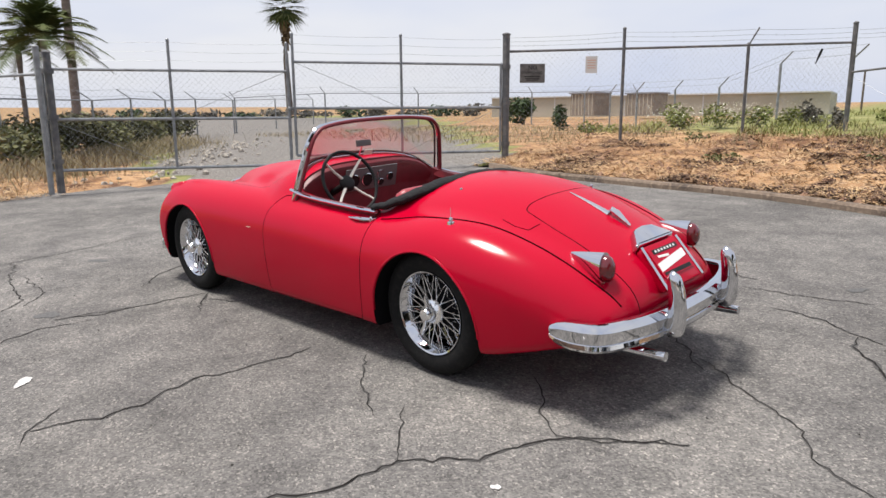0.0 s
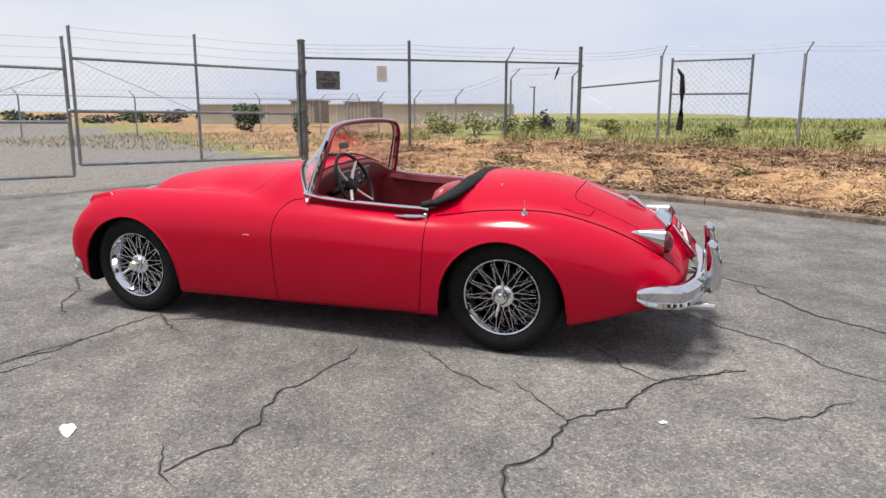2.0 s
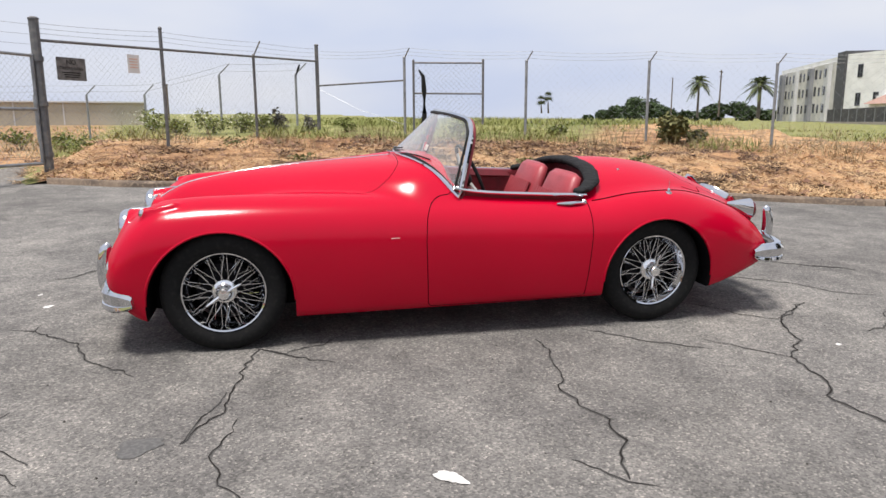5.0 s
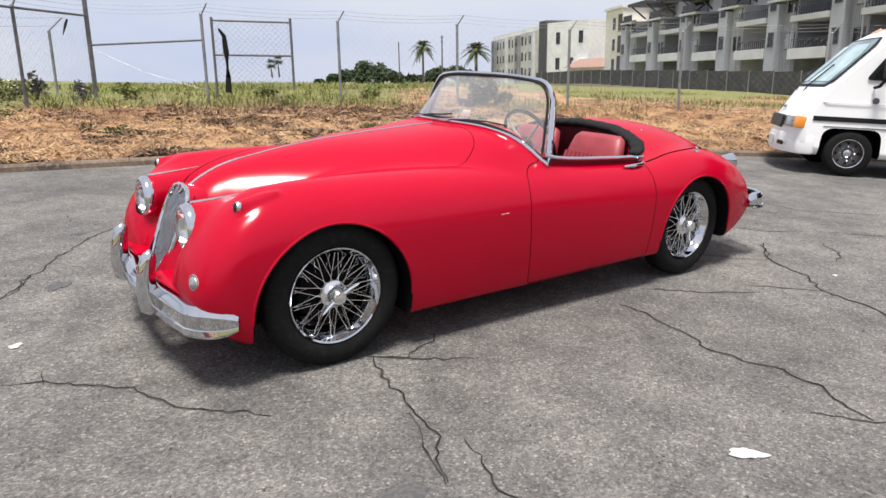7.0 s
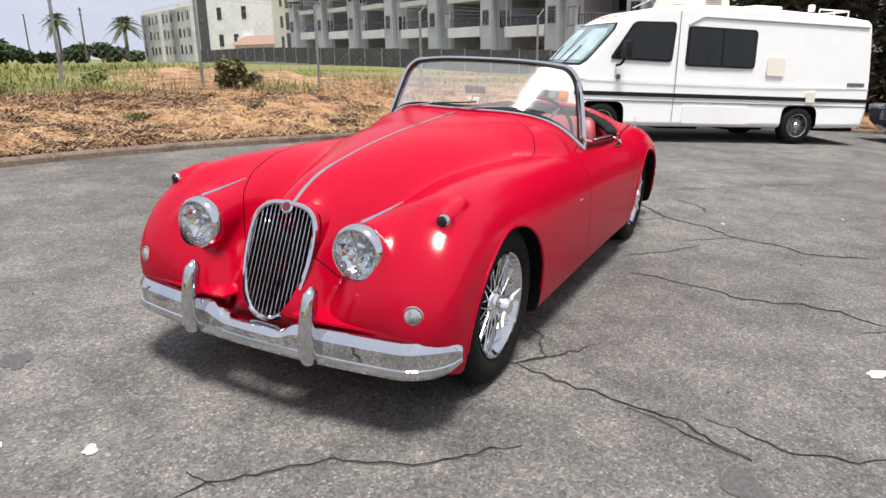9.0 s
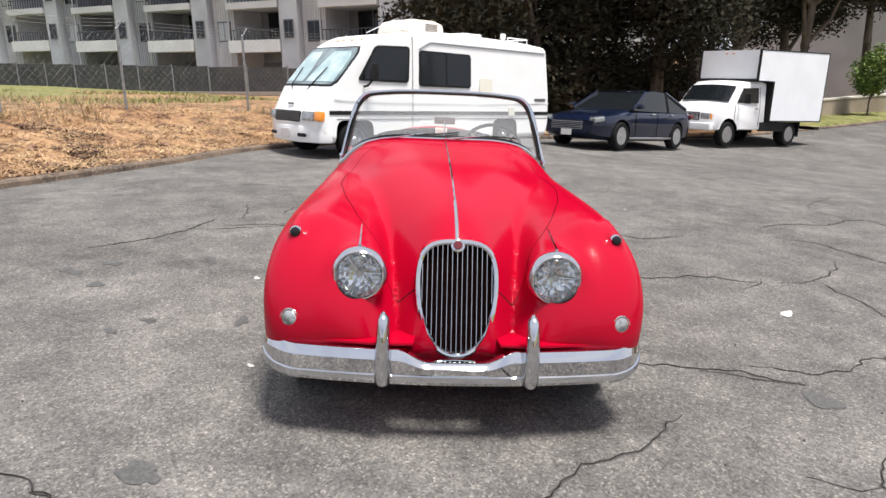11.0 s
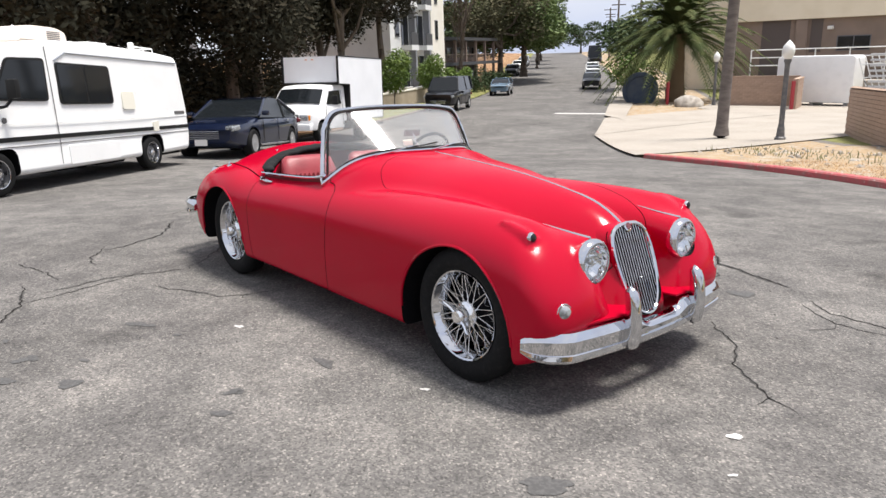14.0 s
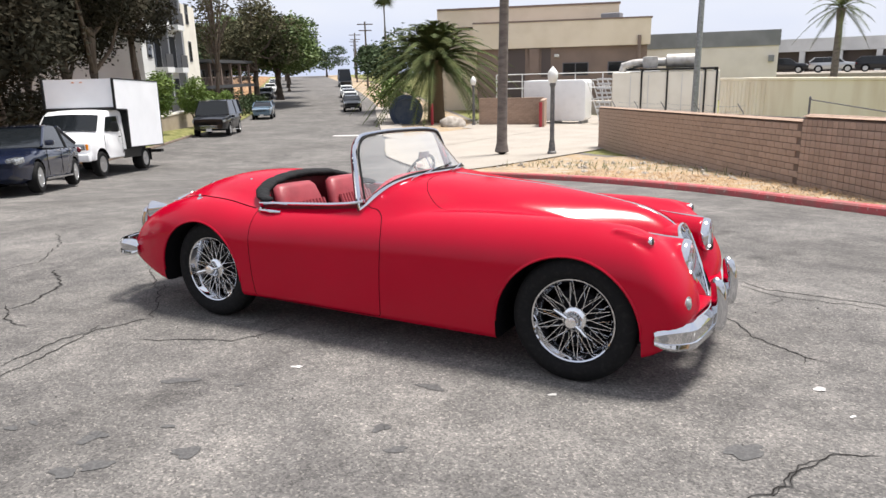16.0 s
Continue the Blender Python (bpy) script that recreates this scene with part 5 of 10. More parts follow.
            part("sill_trim", box(2.1, 0.02, 0.05, T(0, s * (Wd - 0.005), 0.28), 0.008), M["chrome"], r)
            part("door_seam", tube([(0.80, s * (Wd + 0.001), 0.35), (0.82, s * (Wd - 0.005), 0.9)], 0.006, 5), M["gap"], r)
            part("door_seam", tube([(-0.25, s * (Wd + 0.001), 0.35), (-0.25, s * (Wd - 0.005), 0.95)], 0.006, 5), M["gap"], r)
            for x in (0.0, -1.0):
                part("door_handle", box(0.16, 0.03, 0.03, T(x, s * (Wd + 0.005), 0.88), 0.01), M["chrome"], r)
    g = part("grille", box(0.08, 1.0, 0.24, T(f - 0.04, 0, 0.55 if kind == "saloon" else 0.75), 0.05, 2), M["black"], r)
    if detail:
        for k in range(5):
            part("grille_bar", box(0.02, 0.9, 0.014, T(f + 0.003, 0, 0.47 + 0.04 * k), 0.004), M["chrome"], g)
    part("front_plate", box(0.01, 0.30, 0.14, T(f + 0.01, 0, 0.38)), M["plate"], r)
    return r


motorhome()
box_truck()
saloon("saloon_car", "dark blue four-door saloon parked behind the motorhome", -13.62, 5.18, (0.672, -0.740), "blue")
saloon("van", "black delivery van parked at the kerb", -28.0, 25.4, (0.56, -0.83), "blackcar", 5.0, 0.98, 1.95, "van")
saloon("small_car", "blue-grey small car parked along the street", -40.4, 42.9, (0.60, -0.80), "bluegrey", 4.3, 0.88, 1.48, "suv", False)
_row = [(-38.3, 53.4, "blackcar", "black car in the far row along the kerb"), (-43.5, 60.5, "white", "white car in the far row along the kerb"), (-48.5, 67.3, "silver", "silver car in the far row along the kerb"), (-54, 74.5, "white", "white car in the far row along the kerb")]
for _x, _y, _p, _l in _row:
    tagged(saloon("parked_car", _l, _x, _y, (0.59, -0.81), _p, 4.5, 0.9, 1.5, "suv", False), group="far parked cars")
for _x, _y, _p, _l in ((-63, 68.5, "blackcar", "black car far up the street"), (-71, 78.5, "white", "white car far up the street"), (-80, 89.5, "silver", "silver car far up the street"), (-90, 101, "white", "white car far up the street")):
    tagged(saloon("parked_car", _l, _x, _y, (0.62, -0.78), _p, 4.5, 0.9, 1.5, "suv", False), group="far parked cars")
saloon("dark_lorry", "dark tall lorry far up the street", -74, 102, (0.62, -0.78), "blackcar", 7.0, 1.2, 3.1, "van", False, category="truck")


# ---- fences and gates ----
def land_z(x, y):
    """Height of the ground outside the road, from its sheet."""
    best = min(range(0, len(_vs)), key=lambda i: (_vs[i][0] - x) ** 2 + (_vs[i][1] - y) ** 2)
    return _vs[best][2]


def wire_mesh(bm, a, b, z0a, z1a, z0b, z1b, pitch=0.065, r=0.0011):
    """Diamond wire netting between two uprights."""
    a, b = Vector((*a, 0)), Vector((*b, 0))
    L = (b - a).length
    H = ((z1a - z0a) + (z1b - z0b)) / 2
    d = (b - a) / L
    nrm = Vector((-d.y, d.x, 0))
    def p(u, v):
        t = u / L
        lo, hi = z0a + (z0b - z0a) * t, z1a + (z1b - z1a) * t
        return a + d * u + Vector((0, 0, lo + (hi - lo) * v / H))
    k = -H
    while k < L:
        for up in (True, False):
            u0, u1 = max(0, k), min(L, k + H)
            if u1 - u0 < 0.02:
                continue
            v0, v1 = (u0 - k, u1 - k) if up else (H - (u0 - k), H - (u1 - k))
            s, e = p(u0, v0), p(u1, v1)
            side = (e - s).normalized().cross(nrm).normalized() * r
            ring = [[q + side, q - side * 0.5 + nrm * r, q - side * 0.5 - nrm * r] for q in (s, e)]
            add_rings(bm, ring, caps=False)
        k += pitch * 1.414
    return bm


def post(name, parent, x, y, z0, z1, r=0.03, mat="galv", lean=(0, 0), cap=True, label=""):
    o = part(name, tube([(x, y, z0), (x + lean[0], y + lean[1], z1)], r, 10), M[mat], parent, label)
    if cap:
        part("post_cap", lathe([(r * 1.15, -0.01), (r * 1.15, 0.01), (r * 0.6, 0.03), (0.004, 0.035)], 10, T(x + lean[0], y + lean[1], z1)), M[mat], o)
    return o


def strands(parent, pts, sag=0.03, r=0.003, barbs=True, rng=random.Random(5)):
    bm = bmesh.new()
    for a, b in zip(pts, pts[1:]):
        a, b = Vector(a), Vector(b)
        line = [a.lerp(b, t) - Vector((0, 0, sag * 4 * t * (1 - t))) for t in np.linspace(0, 1, 7)]
        add_tube(bm, line, r, 4)
        if barbs:
            n = int((b - a).length / 0.16)
            for k in range(1, n):
                q = a.lerp(b, k / n) - Vector((0, 0, sag * 4 * (k / n) * (1 - k / n)))
                v = Vector((rng.uniform(-1, 1), rng.uniform(-1, 1), rng.uniform(-1, 1))).normalized() * 0.02
                add_tube(bm, [q - v, q + v], 0.002, 3)
    return part("barbed_strand", finish(bm), M["galv"], parent)


# double gate: heavy hinge posts and two leaves
GP, GM, GE = Vector((4.44, -6.93)), Vector((6.40, -3.58)), Vector((8.36, -0.24))
gate_side = root("gate_post_heavy", Matrix(), "heavy weathered steel gate post with hinges", "fence post")
post("post", gate_side, GP.x, GP.y, 0.35, 2.72, 0.068, "oldgalv")
for z in (0.75, 1.5, 2.15):
    part("hinge", lathe([(0.085, -0.035), (0.085, 0.035)], 14, T(GP.x, GP.y, z)), M["oldgalv"], gate_side)
g2 = root("gate_post_heavy", Matrix(), "leaning weathered steel gate post at the road's edge", "fence post")
post("post", g2, GE.x - 0.10, GE.y - 0.16, 0.1, 2.28, 0.060, "oldgalv")
post("brace_post", g2, GE.x - 0.24, GE.y + 0.02, 0.1, 2.34, 0.045, "galv")
for z in (0.6, 1.3, 2.0):
    part("hinge", lathe([(0.085, -0.035), (0.085, 0.035)], 14, T(GE.x - 0.10, GE.y - 0.16, z)), M["oldgalv"], g2)


def leaf(a, b, z0, mids, label):
    r = root("chain_link_gate", Matrix(), label, "gate", "pair of gate leaves")
    d = (b - a).normalized()
    a, b = a + d * 0.10, b - d * 0.05
    zt, zm = z0 + 1.57, z0 + 0.80
    for z, k in ((zt, 0.022), (zm, 0.024), (z0, 0.024)):
        part("rail", tube([(a.x, a.y, z), (b.x, b.y, z)], k, 8), M["galv"], r)
    for t, top in ((0.0, zt), (0.5, zt + 0.47), (1.0, zt + 0.45)):
        q = a.lerp(b, t)
        post("upright", r, q.x, q.y, z0, top, 0.024)
    bm = bmesh.new()
    wire_mesh(bm, a, b, z0, zt, z0, zt, 0.065, 0.0014)
    part("netting", finish(bm), M["galv"], r, "galvanised diamond wire netting", smooth=False)
    m = a.lerp(b, 0.5)
    part("brace_wire", tube([(a.x, a.y, zm), (m.x, m.y, z0)], 0.004, 5), M["galv"], r)
    part("brace_wire", tube([(m.x, m.y, zm), (b.x, b.y, zt)], 0.004, 5), M["galv"], r)
    for k in range(3):
        strands(r, [(q.x, q.y, zt + 0.16 + 0.14 * k) for q in (a, m, b)], 0.02, 0.0022, False)
    return r


leaf(GP, GM, 0.62, 1, "galvanised chain-link gate leaf closed across a gravel track")
leaf(GE, GM, 0.46, 1, "galvanised chain-link gate leaf meeting its twin at the middle")
_lk = root("gate_latch", T(GM.x, GM.y, 1.42), "steel gate latch and chain between the leaves", "latch")
part("latch_bar", box(0.05, 0.22, 0.05, pose(0, 0, 0, 0, 0, 30), 0.008), M["galv"], _lk)
part("drop_rod", tube([(0.02, 0.02, -0.85), (0.02, 0.02, 0.9)], 0.012, 6), M["galv"], _lk)

# the old fence along the bank
PA, P3, PB, PC, PD, PE = (2.96, -8.53), (1.50, -10.60), (0.13, -12.25), (-1.73, -10.95), (-4.30, -10.10), (-6.80, -9.27)
PF = [(-8.9, -7.9), (-10.9, -6.4), (-13.4, -4.4), (-16.0, -2.2)]
f1 = root("chain_link_fence", Matrix(), "weathered chain-link fence with barbed wire beside the gate", "fence")
for (x, y), top, ln in ((PA, 2.82, (0, 0)), (P3, 2.58, (0, 0)), (PB, 2.98, (0, 0))):
    post("post", f1, x, y, 0.8, top, 0.030 if top < 2.9 else 0.045, "oldgalv", ln, label="dark weathered fence post")
part("arm", tube([(*P3, 2.56), (P3[0] - 0.14, P3[1] - 0.10, 2.88)], 0.016, 6), M["oldgalv"], f1)
part("rail", tube([(GP.x, GP.y, 2.42), (*PA, 2.47), (*P3, 2.56), (*PB, 2.62)], 0.022, 8), M["oldgalv"], f1, "dark top rail")
_bm = bmesh.new()
for (a, za, b, zb) in (((GP.x, GP.y), 2.40, PA, 2.45), (PA, 2.45, P3, 2.54), (P3, 2.54, PB, 2.60)):
    wire_mesh(_bm, Vector(a), Vector(b), 0.85, za, 1.0, zb, 0.075)
part("netting", finish(_bm), M["galv"], f1, "rusting diamond wire netting", smooth=False)
for k in range(3):
    strands(f1, [(GP.x, GP.y, 2.52 + 0.07 * k), (*PA, 2.60 + 0.08 * k), (P3[0] - 0.05 * k, P3[1], 2.66 + 0.09 * k), (*PB, 2.72 + 0.09 * k)], 0.02, 0.0026)
for u, z, s in ((0.36, 2.40, 0.10), (0.80, 2.60, 0.3)):
    q = Vector(PB).lerp(Vector(P3), 0.30 if u < 0.5 else 0.12)
    part("torn_rag", tube([(q.x, q.y, 2.50), (q.x + 0.04, q.y, 2.40), (q.x + 0.10, q.y, 2.22)], [0.02, 0.028, 0.008], 5), M["black"], f1, "black rag caught in the wire")
    break
f2 = root("barbed_wire_fence", Matrix(), "sagging barbed wire fence on steel posts above the bank", "fence")
for (x, y), top in ((PC, 2.62), (PD, 2.52), (PE, 2.48), *((p, 2.35 - 0.08 * i) for i, p in enumerate(PF))):
    z = land_z(x, y)
    post("post", f2, x, y, z - 0.2, top, 0.030, "galv")
    part("arm", tube([(x, y, top - 0.02), (x - 0.16 * 0.6, y + 0.12, top + 0.20)], 0.014, 6), M["galv"], f2)
part("rail", tube([(*PB, 2.06), (*PC, 2.13)], 0.020, 8), M["oldgalv"], f2)
part("slack_wire", tube([(PB[0], PB[1], 2.0), (PB[0] - 0.9, PB[1] + 0.6, 1.5), (PC[0], PC[1], 1.15)], 0.004, 4), M["galv"], f2)
_run = [PB, PC, PD, PE, *PF]
_tz = [2.72, 2.70, 2.60, 2.56, 2.43, 2.35, 2.27, 2.19]
for k in range(3):
    strands(f2, [(x - 0.05 * k, y + 0.04 * k, z - 0.02 + 0.07 * k) for (x, y), z in zip(_run, _tz)], 0.05, 0.0028)
_bm = bmesh.new()
for i in range(3, 7):
    a, b = _run[i], _run[i + 1]
    wire_mesh(_bm, Vector(a), Vector(b), land_z(*a), _tz[i] - 0.12, land_z(*b), _tz[i + 1] - 0.12, 0.11)
wire_mesh(_bm, Vector(PD), Vector(PE), 1.05, 2.45, 0.95, 2.4, 0.11)
part("netting", finish(_bm), M["galv"], f2, "thin diamond wire netting", smooth=False)
# a lone gate frame standing in the fence line
f3 = root("wire_gate_frame", Matrix(), "dark steel gate frame with torn wire netting", "gate")
a, b = Vector((-1.95, -11.02)), Vector((-3.45, -10.58))
for q, z0, z1 in ((a, 1.0, 2.56), (b, 1.15, 2.56)):
    post("upright", f3, q.x, q.y, z0, z1, 0.026, "oldgalv")
for z in (2.52, 1.85):
    part("rail", tube([(a.x, a.y, z), (b.x, b.y, z - 0.02)], 0.020, 8), M["oldgalv"], f3)
_bm = bmesh.new()
wire_mesh(_bm, a, b, 1.15, 2.52, 1.15, 2.50, 0.08, 0.0022)
part("netting", finish(_bm), M["oldgalv"], f3, smooth=False)
q = a.lerp(b, 0.14)
part("black_cloth", tube([(q.x + 0.1, q.y, 2.36), (q.x, q.y, 2.22), (q.x - 0.02, q.y, 1.9), (q.x - 0.02, q.y, 1.4), (q.x, q.y, 1.1)], [0.02, 0.045, 0.06, 0.055, 0.07], 7), M["black"], f3, "ragged black cloth wound on the frame")

# warning boards on the fence
def text_mesh(s, size, mat, m, parent, align="CENTER"):
    cu = bpy.data.curves.new("words", "FONT")
    cu.body, cu.size, cu.align_x, cu.extrude = s, size, align, 0.001
    o = new("words", cu)
    me = bpy.data.meshes.new_from_object(o.evaluated_get(bpy.context.evaluated_depsgraph_get()))
    bpy.data.objects.remove(o)
    me.materials.append(mat)
    w = new("lettering", me)
    w.parent, w.matrix_local = parent, m
    return w


sp = Vector((GP.x, GP.y)).lerp(Vector(PA), 0.22)
dv = (Vector(PA) - Vector((GP.x, GP.y))).normalized()
_fr = Matrix(((-dv.x, 0, -dv.y, 0), (-dv.y, 0, dv.x, 0), (0, 1, 0, 0), (0, 0, 0, 1))).transposed()
_ax = Vector((-dv.x, -dv.y, 0)) * -1
_m = Matrix((Vector((dv.x, dv.y, 0)), Vector((0, 0, 1)), Vector((dv.y, -dv.x, 0)))).transposed().to_4x4()
_n = _m.to_3x3() @ Vector((0, 0, 1))
if _n.dot(Vector((0, 1, 0))) < 0:
    _m = Matrix((Vector((-dv.x, -dv.y, 0)), Vector((0, 0, 1)), Vector((-dv.y, dv.x, 0)))).transposed().to_4x4()
    _n = -_n
_m.translation = Vector((sp.x, sp.y, 2.03)) + _n * 0.05
sg = root("warning_sign", _m, "grey metal no trespassing sign wired to the fence", "sign")
part("board", box(0.46, 0.34, 0.006, Matrix(), 0.01), M["signgrey"], sg)
text_mesh("NO", 0.10, M["black"], T(0, 0.07, 0.005), sg)
text_mesh("TRESPASSING", 0.062, M["black"], T(0, -0.01, 0.005), sg)
for k in range(3):
    part("small_print", box(0.30 - 0.04 * k, 0.014, 0.002, T(0, -0.055 - 0.032 * k, 0.005)), M["black"], sg)
_m2 = _m.copy()
_m2.translation = Vector((*Vector((GP.x, GP.y)).lerp(Vector(PA), 0.72), 2.18)) + _n * 0.05
sg = root("notice", _m2, "white paper notice tied to the fence wire", "sign")
part("board", box(0.22, 0.30, 0.004, Matrix(), 0.006), M["plate"], sg)
for k in range(4):
    part("small_print", box(0.15, 0.012, 0.002, T(0, 0.08 - 0.045 * k, 0.004)), M["amber2"], sg)
sg = root("warning_sign", T(8.75, 0.62, 1.42) @ pose(0, 0, 0, 90, 0, -100), "dark metal warning board beside the gate post", "sign")
part("board", box(0.55, 0.40, 0.008, Matrix(), 0.01), M["signdark"], sg)
for k in range(4):
    part("small_print", box(0.36, 0.02, 0.002, T(0, 0.11 - 0.07 * k, 0.006)), M["galv"], sg)
f4 = root("chain_link_fence", Matrix(), "chain-link fence running on from the gate post", "fence")
part("rail", tube([(GE.x, GE.y, 1.95), (9.6, 2.3, 1.75)], 0.022, 8), M["galv"], f4)
post("post", f4, 9.6, 2.3, 0, 1.95, 0.03)
_bm = bmesh.new()
wire_mesh(_bm, GE, Vector((9.6, 2.3)), 0.15, 1.93, 0.0, 1.74, 0.075)
part("netting", finish(_bm), M["galv"], f4, smooth=False)

# inner fence past the gate, and along the track
def line_fence(name, label, pts, z0, top, arm, mesh=True, pitch=0.16, rail=True):
    r = root(name, Matrix(), label, "fence")
    for i, (x, y) in enumerate(pts):
        z = land_z(x, y)
        post("post", r, x, y, z - 0.1, z + top, 0.032, "galv", cap=False)
        part("arm", tube([(x, y, z + top), (x + arm[0], y + arm[1], z + top + 0.28)], 0.018, 6), M["galv"], r)
    P = [(x, y, land_z(x, y) + top) for x, y in pts]
    if rail:
        part("rail", tube(P, 0.02, 6), M["galv"], r)
    for k in (0.1, 0.28):
        strands(r, [(x + arm[0] * k * 3, y + arm[1] * k * 3, z + k) for x, y, z in P], 0.02, 0.004, False)
    if mesh:
        bm = bmesh.new()
        for a, b in zip(P, P[1:]):
            wire_mesh(bm, Vector(a[:2]), Vector(b[:2]), a[2] - top, a[2], b[2] - top, b[2], pitch, 0.0013)
        part("netting", finish(bm), M["galv"], r, smooth=False)
    return r


line_fence("chain_link_fence", "grey chain-link fence with slanted arms across the field", [(12.6, -22.2), (10.6, -20.9), (8.3, -18.8), (6.75, -18.45), (4.95, -17.6), (2.65, -15.8), (0.6, -14.2)], 1.2, 1.42, (-0.28, 0.05), True, 0.16, False)
line_fence("chain_link_fence", "grey chain-link fence with slanted arms beside the track", [(14.0, -1.0), (17.0, -4.0), (18.6, -5.7), (20.4, -7.6), (22.2, -9.6), (24.2, -12.3), (27.5, -16.5), (32, -22)], 1.3, 1.5, (0.1, 0.36), True, 0.16)
line_fence("chain_link_fence", "far chain-link fence beyond the track", [(24.2, -12.4), (22.5, -16), (20.5, -20), (17.5, -25), (14.5, -30)], 1.2, 1.6, (0.1, 0.2), False)


# ---- plants ----
def leaf_cloud(n, blobs, size, rng, flat=0.5, droop=0.0):
    """Leaf quads scattered through overlapping blobs (centre, radii), thicker towards the outside."""
    vs, fs = [], []
    wsum = [b[1][0] * b[1][1] * b[1][2] for b in blobs]
    for _ in range(n):
        c, r = rng.choices(blobs, wsum)[0]
        d = Vector((rng.gauss(0, 1), rng.gauss(0, 1), rng.gauss(0, 1))).normalized()
        k = rng.uniform(0.45, 1.0) ** 0.6 * (1 + 0.12 * rng.gauss(0, 1))
        p = Vector((c[0] + d.x * r[0] * k, c[1] + d.y * r[1] * k, c[2] + d.z * r[2] * k))
        s = size * rng.uniform(0.6, 1.4)
        u = Vector((rng.gauss(0, 1), rng.gauss(0, 1), rng.gauss(0, flat) - droop)).normalized()
        v = u.cross(Vector((rng.gauss(0, 1), rng.gauss(0, 1), rng.gauss(0, 1)))).normalized()
        i = len(vs)
        vs += [p - u * s, p + v * s * 0.42, p + u * s, p - v * s * 0.42]
        fs.append((i, i + 1, i + 2, i + 3))
    me = bpy.data.meshes.new("leaves")
    me.from_pydata([tuple(v) for v in vs], [], fs)
    return me


def tree(name, label, x, y, z, height, blobs, n, size, leafmat, trunk_r, rng, limbs=6, droop=0.0, bark="bark", lean=(0, 0), category="tree"):
    r = root(name, T(x, y, z), label, category)
    top = max(b[0][2] for b in blobs)
    line = [Vector((lean[0] * t * height, lean[1] * t * height, t * top * 0.92 - 0.1)) + Vector((rng.gauss(0, 0.04), rng.gauss(0, 0.04), 0)) * height * 0.12 for t in np.linspace(0, 1, 7)]
    line[0] = Vector((0, 0, -0.25))
    bm = bmesh.new()
    add_tube(bm, line, [trunk_r * (1.35 if i == 0 else 1 - 0.12 * i) for i in range(7)], 9)
    for k in range(limbs):
        c, rr = rng.choice(blobs)
        s = line[rng.choice((2, 3, 4))]
        e = Vector((c[0] + rng.uniform(-0.6, 0.6) * rr[0], c[1] + rng.uniform(-0.6, 0.6) * rr[1], c[2] + rng.uniform(-0.2, 0.5) * rr[2]))
        m = s.lerp(e, 0.5) + Vector((0, 0, -0.06 * height))
        add_tube(bm, [s, m, e], [trunk_r * 0.5, trunk_r * 0.3, trunk_r * 0.1], 6)
    part("trunk", finish(bm), M[bark], r)
    me = leaf_cloud(n, blobs, size, rng, droop=droop)
    me.materials.append(M[leafmat])
    c = new("crown", me)
    c.parent = r
    return r


R1 = random.Random(11)
# dark evergreens behind the parked van, truck and saloon
for i, (x, y, h) in enumerate(((-19.5, 1.5, 11), (-21.5, 4.2, 12), (-23.5, 6.5, 12.5), (-22.8, 9.3, 11), (-26.0, 12.0, 12), (-28.5, 15.0, 11.5), (-31, 18.5, 10.5))):
    bl = [((R1.uniform(-1, 1), R1.uniform(-1, 1), h * (0.30 if i < 4 else 0.46)), (2.0, 2.0, 1.6))]
    bl += [((R1.uniform(-1.9, 1.9), R1.uniform(-1.9, 1.9), h * k), (2.3, 2.3, 2.0)) for k in ((0.42, 0.55, 0.68, 0.80, 0.92) if i < 4 else (0.55, 0.68, 0.80, 0.92))]
    bl += [((R1.uniform(-2.6, 2.6), R1.uniform(-2.6, 2.6), h * R1.uniform(0.3 if i < 4 else 0.5, 0.8)), (1.5, 1.5, 1.1)) for _ in range(5)]
    tree("evergreen_tree", "tall dark evergreen tree with several bare trunks", x, y, land_z(x, y) - 0.2, h, bl, 23000, 0.115, "leaf3", 0.30, R1, 8, 0.4, "bark")
    x2, y2 = x + R1.uniform(-0.8, 0.8), y + R1.uniform(-0.8, 0.8)
for x, y, h in ((-31.6, 23.2, 13.5), (-27.8, 17.8, 12.5)):
    bl = [((R1.uniform(-1.6, 1.6), R1.uniform(-1.6, 1.6), h * k), (1.9, 1.9, 1.5)) for k in (0.48, 0.56, 0.64, 0.72, 0.80, 0.90)]
    bl += [((R1.uniform(-2.2, 2.2), R1.uniform(-2.2, 2.2), h * R1.uniform(0.45, 0.8)), (1.2, 1.2, 0.9)) for _ in range(6)]
    tree("evergreen_tree", "tall dark evergreen tree before the white townhouse", x, y, land_z(x, y) - 0.2, h, bl, 17000, 0.115, "leaf3", 0.26, R1, 9, 0.4, "bark")
# low brush under them
for i in range(22):
    t = (i % 11) / 10
    x, y = -18.5 - 11 * t - 2.6 * (i // 11), 0.8 + 15.5 * t - 1.2 * (i // 11)
    me = leaf_cloud(1500, [((0, 0, 0.7), (1.7, 1.7, 1.0)), ((0.5, 0.8, 1.5 + 0.8 * (i // 11)), (1.4, 1.4, 1.1))], 0.12, R1)
    me.materials.append(M["leaf3"])
    o = tagged(new("brush", me), "dark tangled brush under the evergreens", "bush", "brush under the trees")
    o.location = (x - 1.2, y, land_z(x - 1.2, y) - 0.1)
